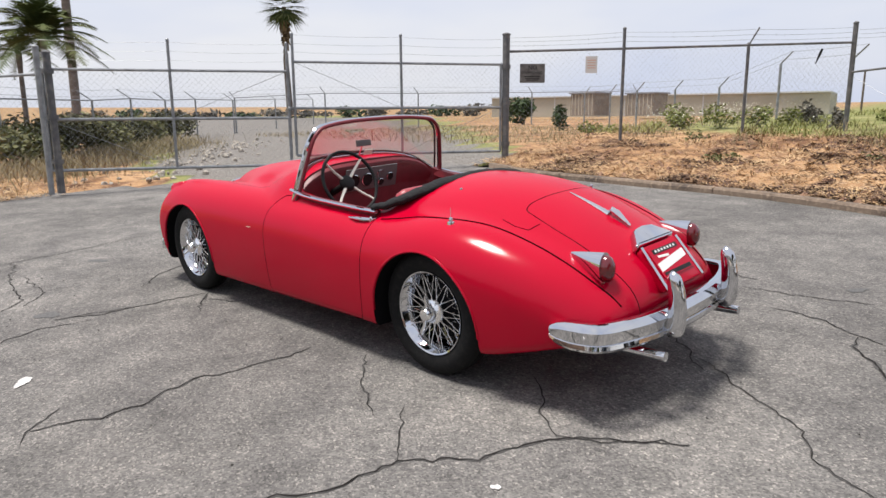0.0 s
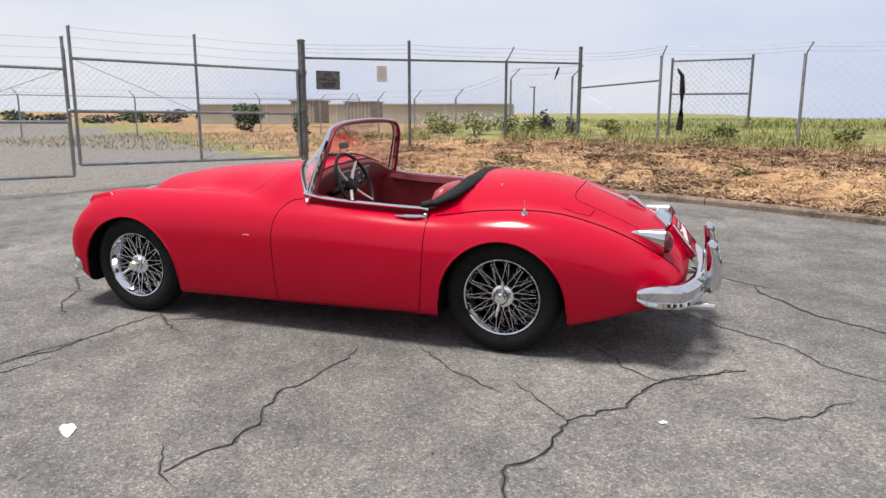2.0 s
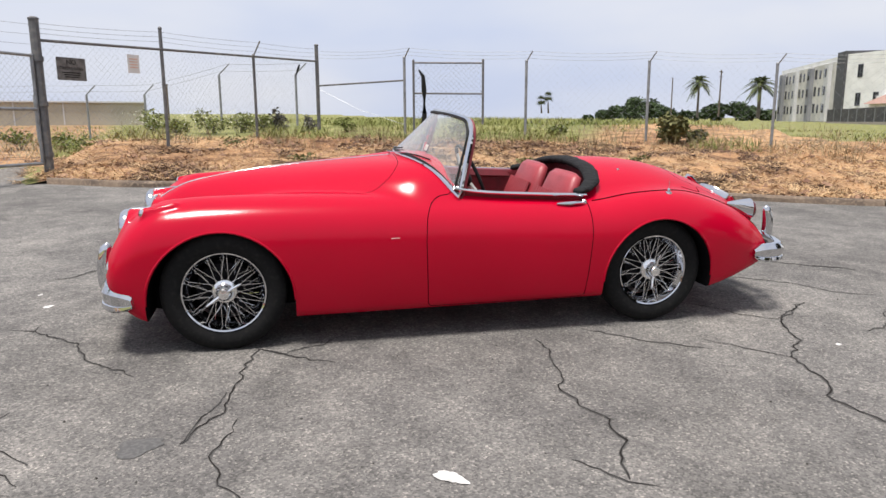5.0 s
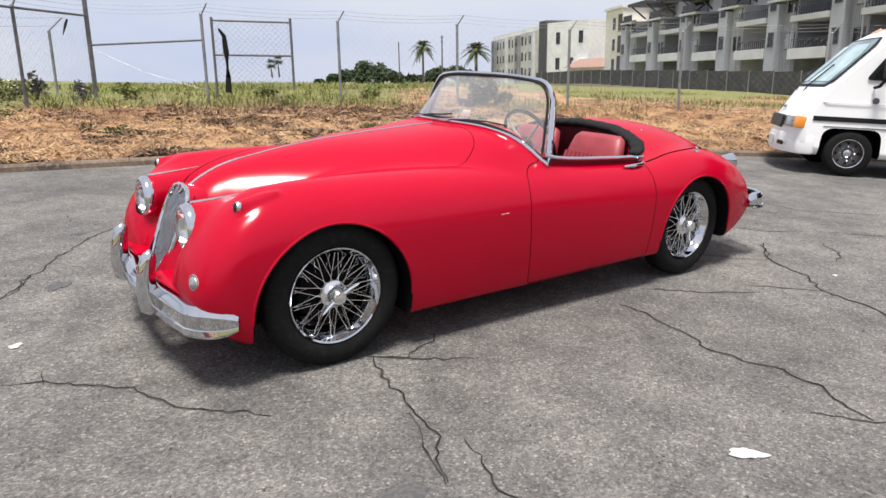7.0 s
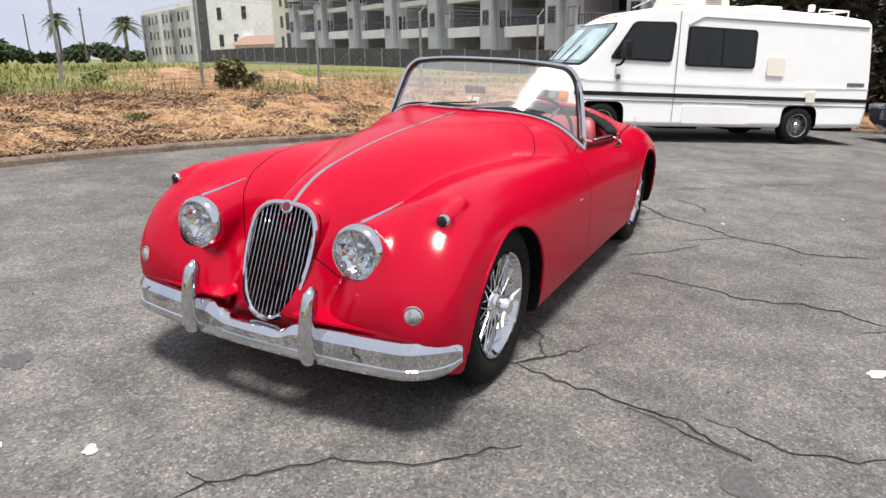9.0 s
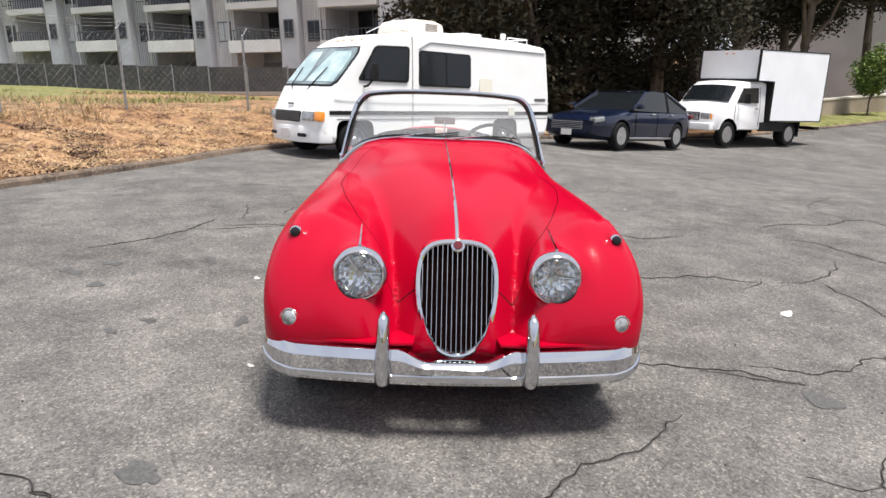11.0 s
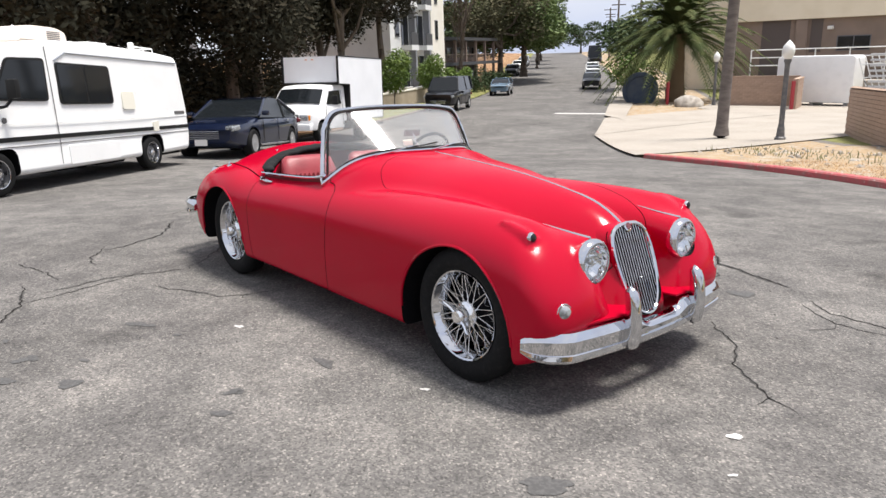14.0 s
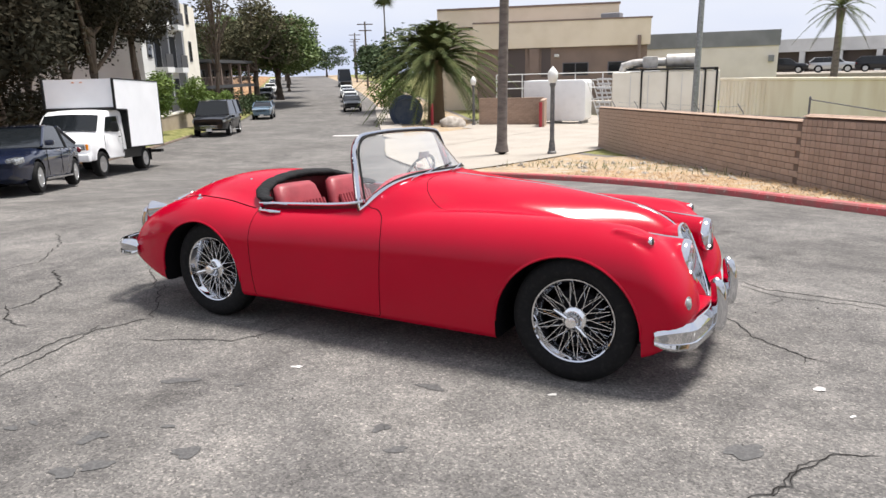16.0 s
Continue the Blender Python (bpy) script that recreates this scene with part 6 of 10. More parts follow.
# young street trees
for x, y, h in ((-28.4, 21.6, 3.6), (-33.3, 28.5, 3.5), (-37.4, 33.6, 2.6), (-40.6, 38.3, 2.6)):
    k = h / 3.6
    bl = [((0, 0, 2.1 * k), (0.95 * k, 0.95 * k, 0.95 * k)), ((0.25, 0.2, 2.75 * k), (0.75 * k, 0.75 * k, 0.75 * k)), ((-0.3, 0.1, 1.6 * k), (0.7 * k, 0.7 * k, 0.55 * k))]
    tagged(tree("street_tree", "young street tree with a dense round green crown", x, y, float(lot_z(x, y)), h, bl, 4200, 0.085, "leaf2" if h > 3.55 or h < 2.7 else "leaf2", 0.05, R1, 5), group="young street trees")
# the big spreading tree up the street, and a thin one before it
bl = [((R1.uniform(-4.6, 4.6), R1.uniform(-4.6, 4.6), R1.uniform(4.2, 8.4)), (2.5, 2.5, 1.7)) for _ in range(26)]
tree("street_tree", "broad old street tree with a dense spreading crown", -53.5, 60.3, -0.8, 10, bl, 17000, 0.27, "leaf4", 0.42, R1, 11)
bl = [((R1.uniform(-3.0, 3.0), R1.uniform(-3.0, 3.0), R1.uniform(5.0, 9.0)), (2.0, 2.0, 1.6)) for _ in range(11)]
tree("street_tree", "broad old street tree with a dense spreading crown", -63, 71, -0.6, 10, bl, 6000, 0.28, "leaf4", 0.4, R1, 8)
bl = [((R1.uniform(-1.8, 1.8), R1.uniform(-1.8, 1.8), R1.uniform(4.5, 10.5)), (1.1, 1.1, 0.9)) for _ in range(12)]
tree("eucalyptus_tree", "thin open tree with dark bare limbs", -43.6, 41.0, -0.9, 11, bl, 1500, 0.16, "hedge", 0.20, R1, 30)
# a brownish old tree before it and more crowns behind, down the left of the street
bl = [((R1.uniform(-3.2, 3.2), R1.uniform(-3.2, 3.2), R1.uniform(4.6, 10.5)), (1.9, 1.9, 1.5)) for _ in range(20)]
tree("street_tree", "old street tree with a thin brownish crown", -50.6, 53.4, -0.8, 11, bl, 8500, 0.20, "hedge", 0.34, R1, 14)
for x, y, h, w, k in ((-68, 66, 11, 4.5, "leaf"), (-76, 73, 11, 4.5, "hedge"), (-62, 58, 10, 3.8, "leaf"), (-72, 84, 10, 4.0, "leaf4"), (-84, 98, 10, 4.0, "leaf4"), (-98, 115, 10, 4.5, "leaf"), (-115, 134, 10, 5.0, "leaf"), (-84, 128, 8, 4.0, "leaf"), (-100, 150, 9, 5.0, "leaf"), (-128, 168, 9, 6.0, "leaf")):
    bl = [((R1.uniform(-w, w) * 0.7, R1.uniform(-w, w) * 0.7, R1.uniform(h * 0.35, h * 0.85)), (w * 0.45, w * 0.45, h * 0.16)) for _ in range(13)]
    tree("street_tree", "leafy street tree in the far avenue", x, y, float(lot_z(x, y)), h, bl, 4200, 0.30, k, 0.32, R1, 7)
bl = [((R1.uniform(-2.5, 2.5), R1.uniform(-2.5, 2.5), R1.uniform(3.0, 6.5)), (1.8, 1.8, 1.4)) for _ in range(9)]
tree("street_tree", "leafy tree beside the far pavement", -32.5, 52.5, -1.6, 7, bl, 3200, 0.22, "leaf", 0.22, R1, 7)
bl = [((R1.uniform(-1.6, 1.6), R1.uniform(-1.6, 1.6), R1.uniform(1.2, 2.6)), (1.1, 1.1, 0.9)) for _ in range(6)]
tree("shrub", "light green shrub beside the pavement", -26.0, 42.0, -1.9, 3, bl, 1800, 0.14, "leaf2", 0.08, R1, 6, category="bush")


def frond(bm, base, az, up, length, rng, leaf_len, n=26, sag=1.0, wide=0.03):
    """One feathered palm leaf: a bent rib with leaflets on both sides."""
    out = Vector((math.cos(az), math.sin(az), 0))
    pts = [base + out * (length * t * math.cos(up)) + Vector((0, 0, length * (t * math.sin(up) - sag * 0.62 * t * t))) for t in np.linspace(0, 1, 9)]
    add_tube(bm, pts, [0.03 * (1 - 0.1 * i) * length / 3 for i in range(9)], 4)
    side = Vector((-out.y, out.x, 0))
    for k in range(n):
        t = 0.12 + 0.86 * k / n
        i = min(7, int(t * 8))
        p = pts[i].lerp(pts[i + 1], t * 8 - i)
        d = (pts[i + 1] - pts[i]).normalized()
        ll = leaf_len * math.sin(math.pi * (0.15 + 0.8 * t)) * rng.uniform(0.8, 1.15)
        for s in (1, -1):
            e = p + (side * s * 0.75 + d * 0.6 + Vector((0, 0, -0.25 + 0.2 * rng.random()))).normalized() * ll
            w = d * wide
            vs = [bm.verts.new(q) for q in (p - w, p + w, e)]
            bm.faces.new(vs)


def feather_palm(name, label, x, y, z, trunk, r0, length, count, rng, trunk_label="", lean=(0, 0), low=-0.5, leaf_len=0.5, sag=1.0, wide=0.03):
    r = root(name, T(x, y, z), label, "palm tree")
    n = 14
    rings = []
    for i in range(n):
        t = i / (n - 1)
        rr = r0 * (1.25 - 0.35 * t + (0.25 if i % 2 else 0.0) * 0.25 + (0.35 if t > 0.85 else 0))
        rings.append([Vector((lean[0] * t * trunk + rr * math.cos(a), lean[1] * t * trunk + rr * math.sin(a), -0.2 + t * trunk)) for a in np.linspace(0, 2 * math.pi, 12, endpoint=False)])
    part("trunk", finish(add_rings(bmesh.new(), rings)), M["deadpalm"] if r0 > 0.3 else M["trunkgrey"], r)
    bm = bmesh.new()
    for k in range(count):
        up = low + (1.45 - low) * ((k + 0.5) / count) ** 0.8
        frond(bm, Vector((lean[0] * trunk, lean[1] * trunk, trunk - 0.2)), k * 2.399 + rng.uniform(-0.2, 0.2), up, length * rng.uniform(0.85, 1.1), rng, leaf_len, 30 if count > 40 else 24, sag, wide)
    part("crown", bm, M["palm"], r, "arching feathered fronds", smooth=False)
    return r


feather_palm("date_palm", "stout date palm with a wide arching crown", -21.6, 40.2, -2.2, 4.9, 0.50, 5.8, 150, R1, leaf_len=0.8, wide=0.055, sag=0.92, low=-0.5)
feather_palm("queen_palm", "slender palm with drooping fronds behind the container", 3.6, 56.0, -1.0, 6.6, 0.22, 3.0, 26, R1, low=-0.7, leaf_len=0.55, wide=0.04)
feather_palm("queen_palm", "slender tall palm with a feathery crown beyond the gate", 26.7, -6.7, 0.6, 9.6, 0.145, 3.2, 22, R1, lean=(-0.02, 0.0), low=-0.4, leaf_len=0.55, wide=0.04)
feather_palm("queen_palm", "short feathery palm beyond the gate", 14.5, -2.2, 0.3, 3.0, 0.06, 1.75, 46, R1, low=-0.1, leaf_len=0.42, sag=0.9, wide=0.026)
feather_palm("queen_palm", "short feathery palm beyond the gate", 17.5, -2.45, 0.4, 2.75, 0.06, 1.2, 22, R1, low=-0.1, leaf_len=0.28, sag=0.9, wide=0.018)
feather_palm("queen_palm", "feathery palm in the far tree line", -109, -95.5, 1.8, 7.5, 0.4, 4.6, 34, R1, low=-0.5, wide=0.06)
feather_palm("queen_palm", "feathery palm in the far tree line", -81.5, -123, 2.0, 7.0, 0.20, 3.4, 30, R1, low=-0.7, leaf_len=0.9, wide=0.09)
feather_palm("queen_palm", "feathery palm in the far tree line", -90.4, -115.9, 1.8, 6.3, 0.30, 4.2, 36, R1, low=-0.4, leaf_len=1.0, wide=0.10)


def fan_palm(x, y, z, trunk, r0, crown, rng, skirt=True, label="tall thin fan palm with a shaggy skirt"):
    r = root("fan_palm", T(x, y, z), label, "palm tree")
    part("trunk", tube([(0, 0, -0.3), (0.15, 0.1, trunk * 0.5), (0.1, 0.05, trunk)], [r0 * 1.3, r0, r0 * 0.8], 10), M["bark"], r)
    bm = bmesh.new()
    for k in range(46):
        az, el = k * 2.399, -0.9 + 2.2 * (k / 46)
        d = Vector((math.cos(az) * math.cos(el), math.sin(az) * math.cos(el), math.sin(el)))
        base = Vector((0.1, 0.05, trunk)) + d * crown * 0.35
        side = d.cross(Vector((0, 0, 1))).normalized()
        for j in range(9):
            a = (j - 4) * 0.28
            e = base + (d * math.cos(a) + side * math.sin(a)) * crown * 0.62 * rng.uniform(0.8, 1.1) - Vector((0, 0, 0.10 * crown))
            w = side * 0.05 * crown
            bm.faces.new([bm.verts.new(q) for q in (base - w, base + w, e)])
    part("crown", bm, M["palm"], r, smooth=False)
    if skirt:
        me = leaf_cloud(200, [((0.1, 0.05, trunk - 1.6), (0.40, 0.40, 0.6)), ((0.1, 0.05, trunk - 2.6), (0.28, 0.28, 0.8))], 0.28, rng, droop=2.0)
        me.materials.append(M["deadpalm"])
        o = new("skirt", me)
        o.parent = r


fan_palm(46.4, -29.8, 1.6, 8.4, 0.22, 2.4, R1)
fan_palm(-62, 97.3, -0.5, 14.5, 0.25, 2.6, R1, False, "very tall thin fan palm far up the street")

# bare grey palm trunk that rises out of sight beside the kerb
r = root("palm_trunk", T(-7.9, 20.0, float(lot_z(-7.9, 20.0)) + 0.06), "tall bare grey palm trunk with a flared foot", "palm tree")
part("trunk", tube([(0, 0, -0.15), (0, 0, 0.12), (0.01, 0, 0.45), (0.03, 0, 1.5), (0.08, 0.02, 4), (0.2, 0.05, 9.5)], [0.33, 0.27, 0.205, 0.185, 0.175, 0.15], 14), M["trunkgrey"], r, "grey ringed trunk")


def bush(name, label, x, y, w, h, mat, n, size, rng, z=None):
    bl = [((rng.uniform(-0.5, 0.5) * w, rng.uniform(-0.5, 0.5) * w, h * rng.uniform(0.3, 0.75)), (w * 0.45, w * 0.45, h * 0.32)) for _ in range(6)]
    me = leaf_cloud(n, bl, size, rng)
    me.materials.append(M[mat])
    st = bmesh.new()
    for c, rr in bl:
        add_tube(st, [(0, 0, -0.1), (c[0] * 0.5, c[1] * 0.5, c[2] * 0.5), (c[0], c[1], c[2])], [0.03 * h / 1.5, 0.02 * h / 1.5, 0.008], 5)
    r = root(name, T(x, y, land_z(x, y) - 0.03 if z is None else z), label, "bush")
    part("stem", finish(st), M["bark"], r)
    o = new("leaves", me)
    o.parent = r
    return r


bush("bush", "leafy green bush behind the fence", 11.88, -19.39, 0.42, 1.0, "leaf", 700, 0.07, R1)
bush("bush", "dark rounded bush beyond the gate", 18.2, -25.3, 1.05, 1.35, "leaf", 1100, 0.12, R1)
bush("bush", "low olive-green bush at the top of the bank", -7.14, -8.98, 0.46, 0.72, "weedbush", 900, 0.07, R1)
bush("bush", "low olive-green bush at the top of the bank", -7.75, -8.9, 0.26, 0.40, "weedbush", 260, 0.06, R1)
bush("bush", "small dry bush by the fence corner", 1.08, -13.26, 0.26, 0.62, "drybush", 260, 0.06, R1)
bush("bush", "small dry bush by the fence corner", 0.35, -12.47, 0.22, 0.50, "drybush", 180, 0.06, R1)
for i in range(9):
    t = 0.10 + 0.9 * i / 8
    bush("bush", "dense dark green shrub along the track", 12.6 + 8.5 * t + 0.6, -0.9 - 7.6 * t + 0.5, 1.5, 0.95 + 0.3 * R1.random(), "weedbush" if i % 3 == 0 else "hedge", 2200, 0.075, R1)
for i, (a, w, h) in enumerate(((-2.012, 1.4, 1.6), (-2.03, 2.2, 2.6), (-2.045, 3.0, 4.2), (-2.065, 3.8, 5.6), (-2.085, 4.0, 6.0), (-2.10, 3.4, 4.6), (-2.115, 3.0, 3.2), (-2.145, 2.6, 2.2), (-2.165, 3.2, 3.6), (-2.185, 3.2, 4.0), (-2.205, 3.4, 4.4), (-2.225, 3.4, 3.4), (-2.245, 3.0, 2.6))):
    d = 168 + 16 * R1.random()
    bush("tree_clump", "dark clump in the far tree line", 2.6 + d * math.cos(a), 3.4 + d * math.sin(a), w, h, "leaf", 900, 0.5, R1)
for i in range(14):
    a = -0.95 + 0.05 * i
    bush("tree_clump", "low dark scrub beyond the track", 70 * math.cos(a), 70 * math.sin(a), 2.4, 0.7 + 0.7 * R1.random(), "drybush" if i % 3 else "leaf", 260, 0.25, R1)
fan_palm(-52.8, -136.5, 3.2, 2.4, 0.14, 1.5, R1, False, "small fan palm far across the field")
fan_palm(-54.2, -136.1, 3.2, 3.2, 0.14, 1.5, R1, False, "small fan palm far across the field")


# ---- buildings ----
def block_wall(r, a, b, z0, z1, depth, mat, name="wall"):
    """A slab from a to b; its depth goes to the right of the way from a to b."""
    a, b = Vector(a), Vector(b)
    d = (b - a).normalized()
    n = Vector((d.y, -d.x))
    c = [a, b, b + n * depth, a + n * depth]
    return part(name, prism([tuple(p) for p in c], z0, z1, "xy"), M[mat], r, smooth=False)


def facade_box(parent, a, d, n, u, w, z0, z1, out0, out1, mat, name, label="", bevel=0.0):
    """A box on a facade: from u along it, w wide, between two depths out from it."""
    c = [a + d * u + n * out0, a + d * (u + w) + n * out0, a + d * (u + w) + n * out1, a + d * u + n * out1]
    return part(name, prism([tuple(p) for p in c], z0, z1, "xy"), M[mat], parent, label, smooth=False)


def window(parent, a, d, n, u, w, z0, h, out, mat="dark_glass", frame="winframe"):
    f = facade_box(parent, a, d, n, u, w, z0, z0 + h, out, out + 0.05, frame, "window")
    t = 0.07
    facade_box(f, a, d, n, u + t, w / 2 - 1.5 * t, z0 + t, z0 + h - t, out + 0.052, out + 0.062, mat, "pane")
    facade_box(f, a, d, n, u + w / 2 + t / 2, w / 2 - 1.5 * t, z0 + t, z0 + h - t, out + 0.052, out + 0.062, mat, "pane")
    return f


def apartments():
    a, b = Vector((-66, -56)), Vector((-37.2, 1.6))
    L = (b - a).length
    d = (b - a) / L
    n = Vector((d.y, -d.x))
    r = root("apartment_building", Matrix(), "grey three-storey apartment building with corrugated piers and pale recessed balconies", "building")
    PITCH, FALL = 7.35, 0.0235
    L2 = 1.5 + 10 * PITCH

    def sink(u):
        return -FALL * u

    # beige end tower with a column of dark windows
    facade_box(r, a, d, n, -4.0, 5.3, 0.2, 9.9, -12, 0.1, "creamwall", "end_wall", "beige rendered end wall")
    facade_box(r, a, d, n, -4.2, 5.7, 9.9, 10.2, -12.2, 0.3, "whitewall", "coping")
    for z in (2.6, 5.0, 7.5):
        window(r, a, d, n, -1.6, 0.8, z, 1.4, 0.1)
        facade_box(r, a, d, n, 0.1, 1.2, z - 0.3, z + 1.7, 0.1, 0.16, "darkdoor", "dark_panel")
    for i in range(10):
        k = 1.5 + PITCH * i
        o = sink(k + 4)
        facade_box(r, a, d, n, k, PITCH, -1.0, 10.1 + o, -12, -3.2, "greywall", "wall", "dark grey rendered wall")
        # a flat grey pier, and beside it a corrugated one set back a little
        facade_box(r, a, d, n, k - 0.1, 1.35, -1.0, 7.75 + o, -3.2, 0.25, "siding", "pier")
        facade_box(r, a, d, n, k + 1.25, 1.75, -1.0, 7.95 + o, -3.2, -0.35, "greywall" if i % 3 and i < 6 else "palewall", "pier")
        facade_box(r, a, d, n, k + 7.0, 0.32, -1.0, 7.6 + o, -3.2, 0.0, "palewall", "pier")
        facade_box(r, a, d, n, k - 0.2, 3.3, 7.95 + o, 8.15 + o, -3.2, 0.35, "palewall", "coping")
        ribs = bmesh.new()
        for j in range(9):
            u = k + 1.32 + 0.185 * j
            c = [a + d * u - n * 0.35, a + d * (u + 0.07) - n * 0.35, a + d * (u + 0.07) - n * 0.31, a + d * u - n * 0.31]
            add_prism(ribs, [tuple(p) for p in c], -0.9, 7.9 + o, "xy")
        tagged(part("corrugation", ribs, M["siding" if i % 3 and i < 6 else "palewall"], r, smooth=False), kind="stuff")
        for fl, (z, h) in enumerate(((3.55, 0.78), (6.30, 0.42))):
            z += o
            facade_box(r, a, d, n, k + 2.95, 4.15, z, z + h, -3.2, 0.35, "whitewall" if fl == 0 else "palewall", "balcony", "pale balcony front")
            rail = facade_box(r, a, d, n, k + 3.0, 4.05, z + h + 0.62, z + h + 0.68, 0.10, 0.16, "railing", "railing")
            for j in range(15):
                facade_box(rail, a, d, n, k + 3.0 + 0.286 * j, 0.035, z + h, z + h + 0.62, 0.11, 0.15, "railing", "bar")
            facade_box(r, a, d, n, k + 3.7, 2.4, z + h, z + h + 1.9, -3.19, -3.14, "dark_glass", "balcony_door")
            facade_box(r, a, d, n, k + 4.85, 0.08, z + h, z + h + 1.9, -3.14, -3.09, "winframe", "door_mullion")
            window(r, a, d, n, k + 0.2, 0.75, z + 1.0, 1.15, 0.25, frame="winframe")
            window(r, a, d, n, k + 1.6, 1.1, z + 0.75, 1.3, -0.35, mat="dark_glass" if (i + fl) % 2 else "shadeglass", frame="winframe")
        part("downpipe", tube([(*(a + d * (k + 2.85) + n * 0.05), -0.8), (*(a + d * (k + 2.85) + n * 0.05), 7.6 + o)], 0.06, 6), M["palewall"], r)
        facade_box(r, a, d, n, k + 3.1, 3.9, -0.9, 2.9 + o, -3.19, -3.0, "winframe", "garage_door")
        # the set-back top storey under a dark overhanging roof on struts
        facade_box(r, a, d, n, k + 2.4, 4.9, 9.75 + o, 10.05 + o, -3.4, 0.65, "railing", "roof_overhang", "dark overhanging roof")
        for q in (k + 3.0, k + 6.9):
            p0, p1 = a + d * q + n * -1.4, a + d * q + n * 0.4
            part("roof_strut", tube([(*p0, 8.4 + o), (*p1, 9.75 + o)], 0.09, 6), M["railing"], r)
        facade_box(r, a, d, n, k + 3.3, 3.2, 7.4 + o, 9.5 + o, -3.19, -3.12, "dark_glass", "top_window")
        facade_box(r, a, d, n, k - 0.1, 2.4, 8.15 + o, 8.95 + o, 0.0, 0.05, "railing", "terrace_railing")
    facade_box(r, a, d, n, 1.4, L2 - 1.2, 10.0 - FALL * 40, 10.3 - FALL * 40, -12.3, -4.4, "greywall", "roof")
    # screened fence in front, on a low wall
    f = root("screened_fence", Matrix(), "dark screened chain-link fence before the apartments", "fence")
    u = -22.0
    while u < L2 + 1:
        o = sink(max(0.0, u))
        facade_box(f, a, d, n, u, 3.0, 1.0 + o, 2.65 + o, 4.0, 4.03, "screenmesh", "screen")
        facade_box(f, a, d, n, u, 3.0, 0.0, 1.02 + o, 3.9, 4.15, "concrete", "base_wall")
        facade_box(f, a, d, n, u, 0.07, 0.5 + o, 2.8 + o, 4.04, 4.10, "galv", "post")
        u += 3.0


def far_block():
    a, b = Vector((-97.0, -119.0)), Vector((-81.5, -84.9))
    L = (b - a).length
    d = (b - a) / L
    n = Vector((d.y, -d.x))
    r = root("white_house_row", Matrix(), "row of pale three-storey houses with a dark end bay", "building")
    facade_box(r, a, d, n, 0, L - 3.4, 1.0, 10.2, -12, 0, "whitewall2", "wall")
    facade_box(r, a, d, n, 0, L - 3.0, 10.2, 11.0, -12, -0.4, "whitewall", "parapet", "white set-back parapet")
    facade_box(r, a, d, n, L - 3.4, 3.4, 1.0, 11.4, -12, 0.35, "railing", "dark_bay", "dark end bay")
    u, k = 0.8, 0
    while u < L - 6:
        for fl in range(3):
            window(r, a, d, n, u, 1.1, 2.4 + 2.8 * fl, 1.6, 0.0)
            window(r, a, d, n, u + 2.3, 0.8, 2.4 + 2.8 * fl, 1.4, 0.55 if k % 2 == 0 else 0.0)
        if k % 2 == 0:
            facade_box(r, a, d, n, u + 1.9, 2.0, 1.0, 9.9, 0, 0.55, "palewall" if k % 4 else "greywall", "bay")
        facade_box(r, a, d, n, u, 1.4, 11.0, 11.7, -5, -3.6, "greywall", "roof_unit")
        u += 4.4
        k += 1
    e = Vector((-0.06, 0.998))
    m = Vector((e.y, -e.x))
    h = root("white_house", Matrix(), "white flat-fronted corner house with small dark windows", "building")
    facade_box(h, b, e, m, 0, 9.0, 1.0, 10.9, -10, 0, "whitewall", "wall")
    for u, z in ((2.0, 3.3), (2.0, 7.4), (5.0, 3.3), (6.9, 7.4)):
        window(h, b, e, m, u, 0.9, z, 1.9, 0.0)
    facade_box(h, b, e, m, 6.6, 2.4, 1.0, 4.6, 0, 1.2, "whitewall", "porch")
    facade_box(h, b, e, m, 7.2, 1.5, 2.2, 4.2, 1.2, 1.25, "dark_glass", "porch_window")
    h = root("low_house", Matrix(), "low house with a reddish tiled roof behind the fence", "house")
    a5 = Vector((-76.0, -74.5))
    facade_box(h, a5, e, m, 0, 10.5, 0.6, 3.4, -7, 0, "pinkwhite", "wall")
    for u in (1.2, 4.4, 7.8):
        window(h, a5, e, m, u, 1.2, 1.7, 1.2, 0.0)
    part("roof", prism([(0.6, 3.35), (-3.5, 4.75), (-7.6, 3.35)], -0.5, 11, "xz", Matrix(((m.x, e.x, 0, a5.x), (m.y, e.y, 0, a5.y), (0, 0, 1, 0), (0, 0, 0, 1)))), M["tileroof"], h, smooth=False)


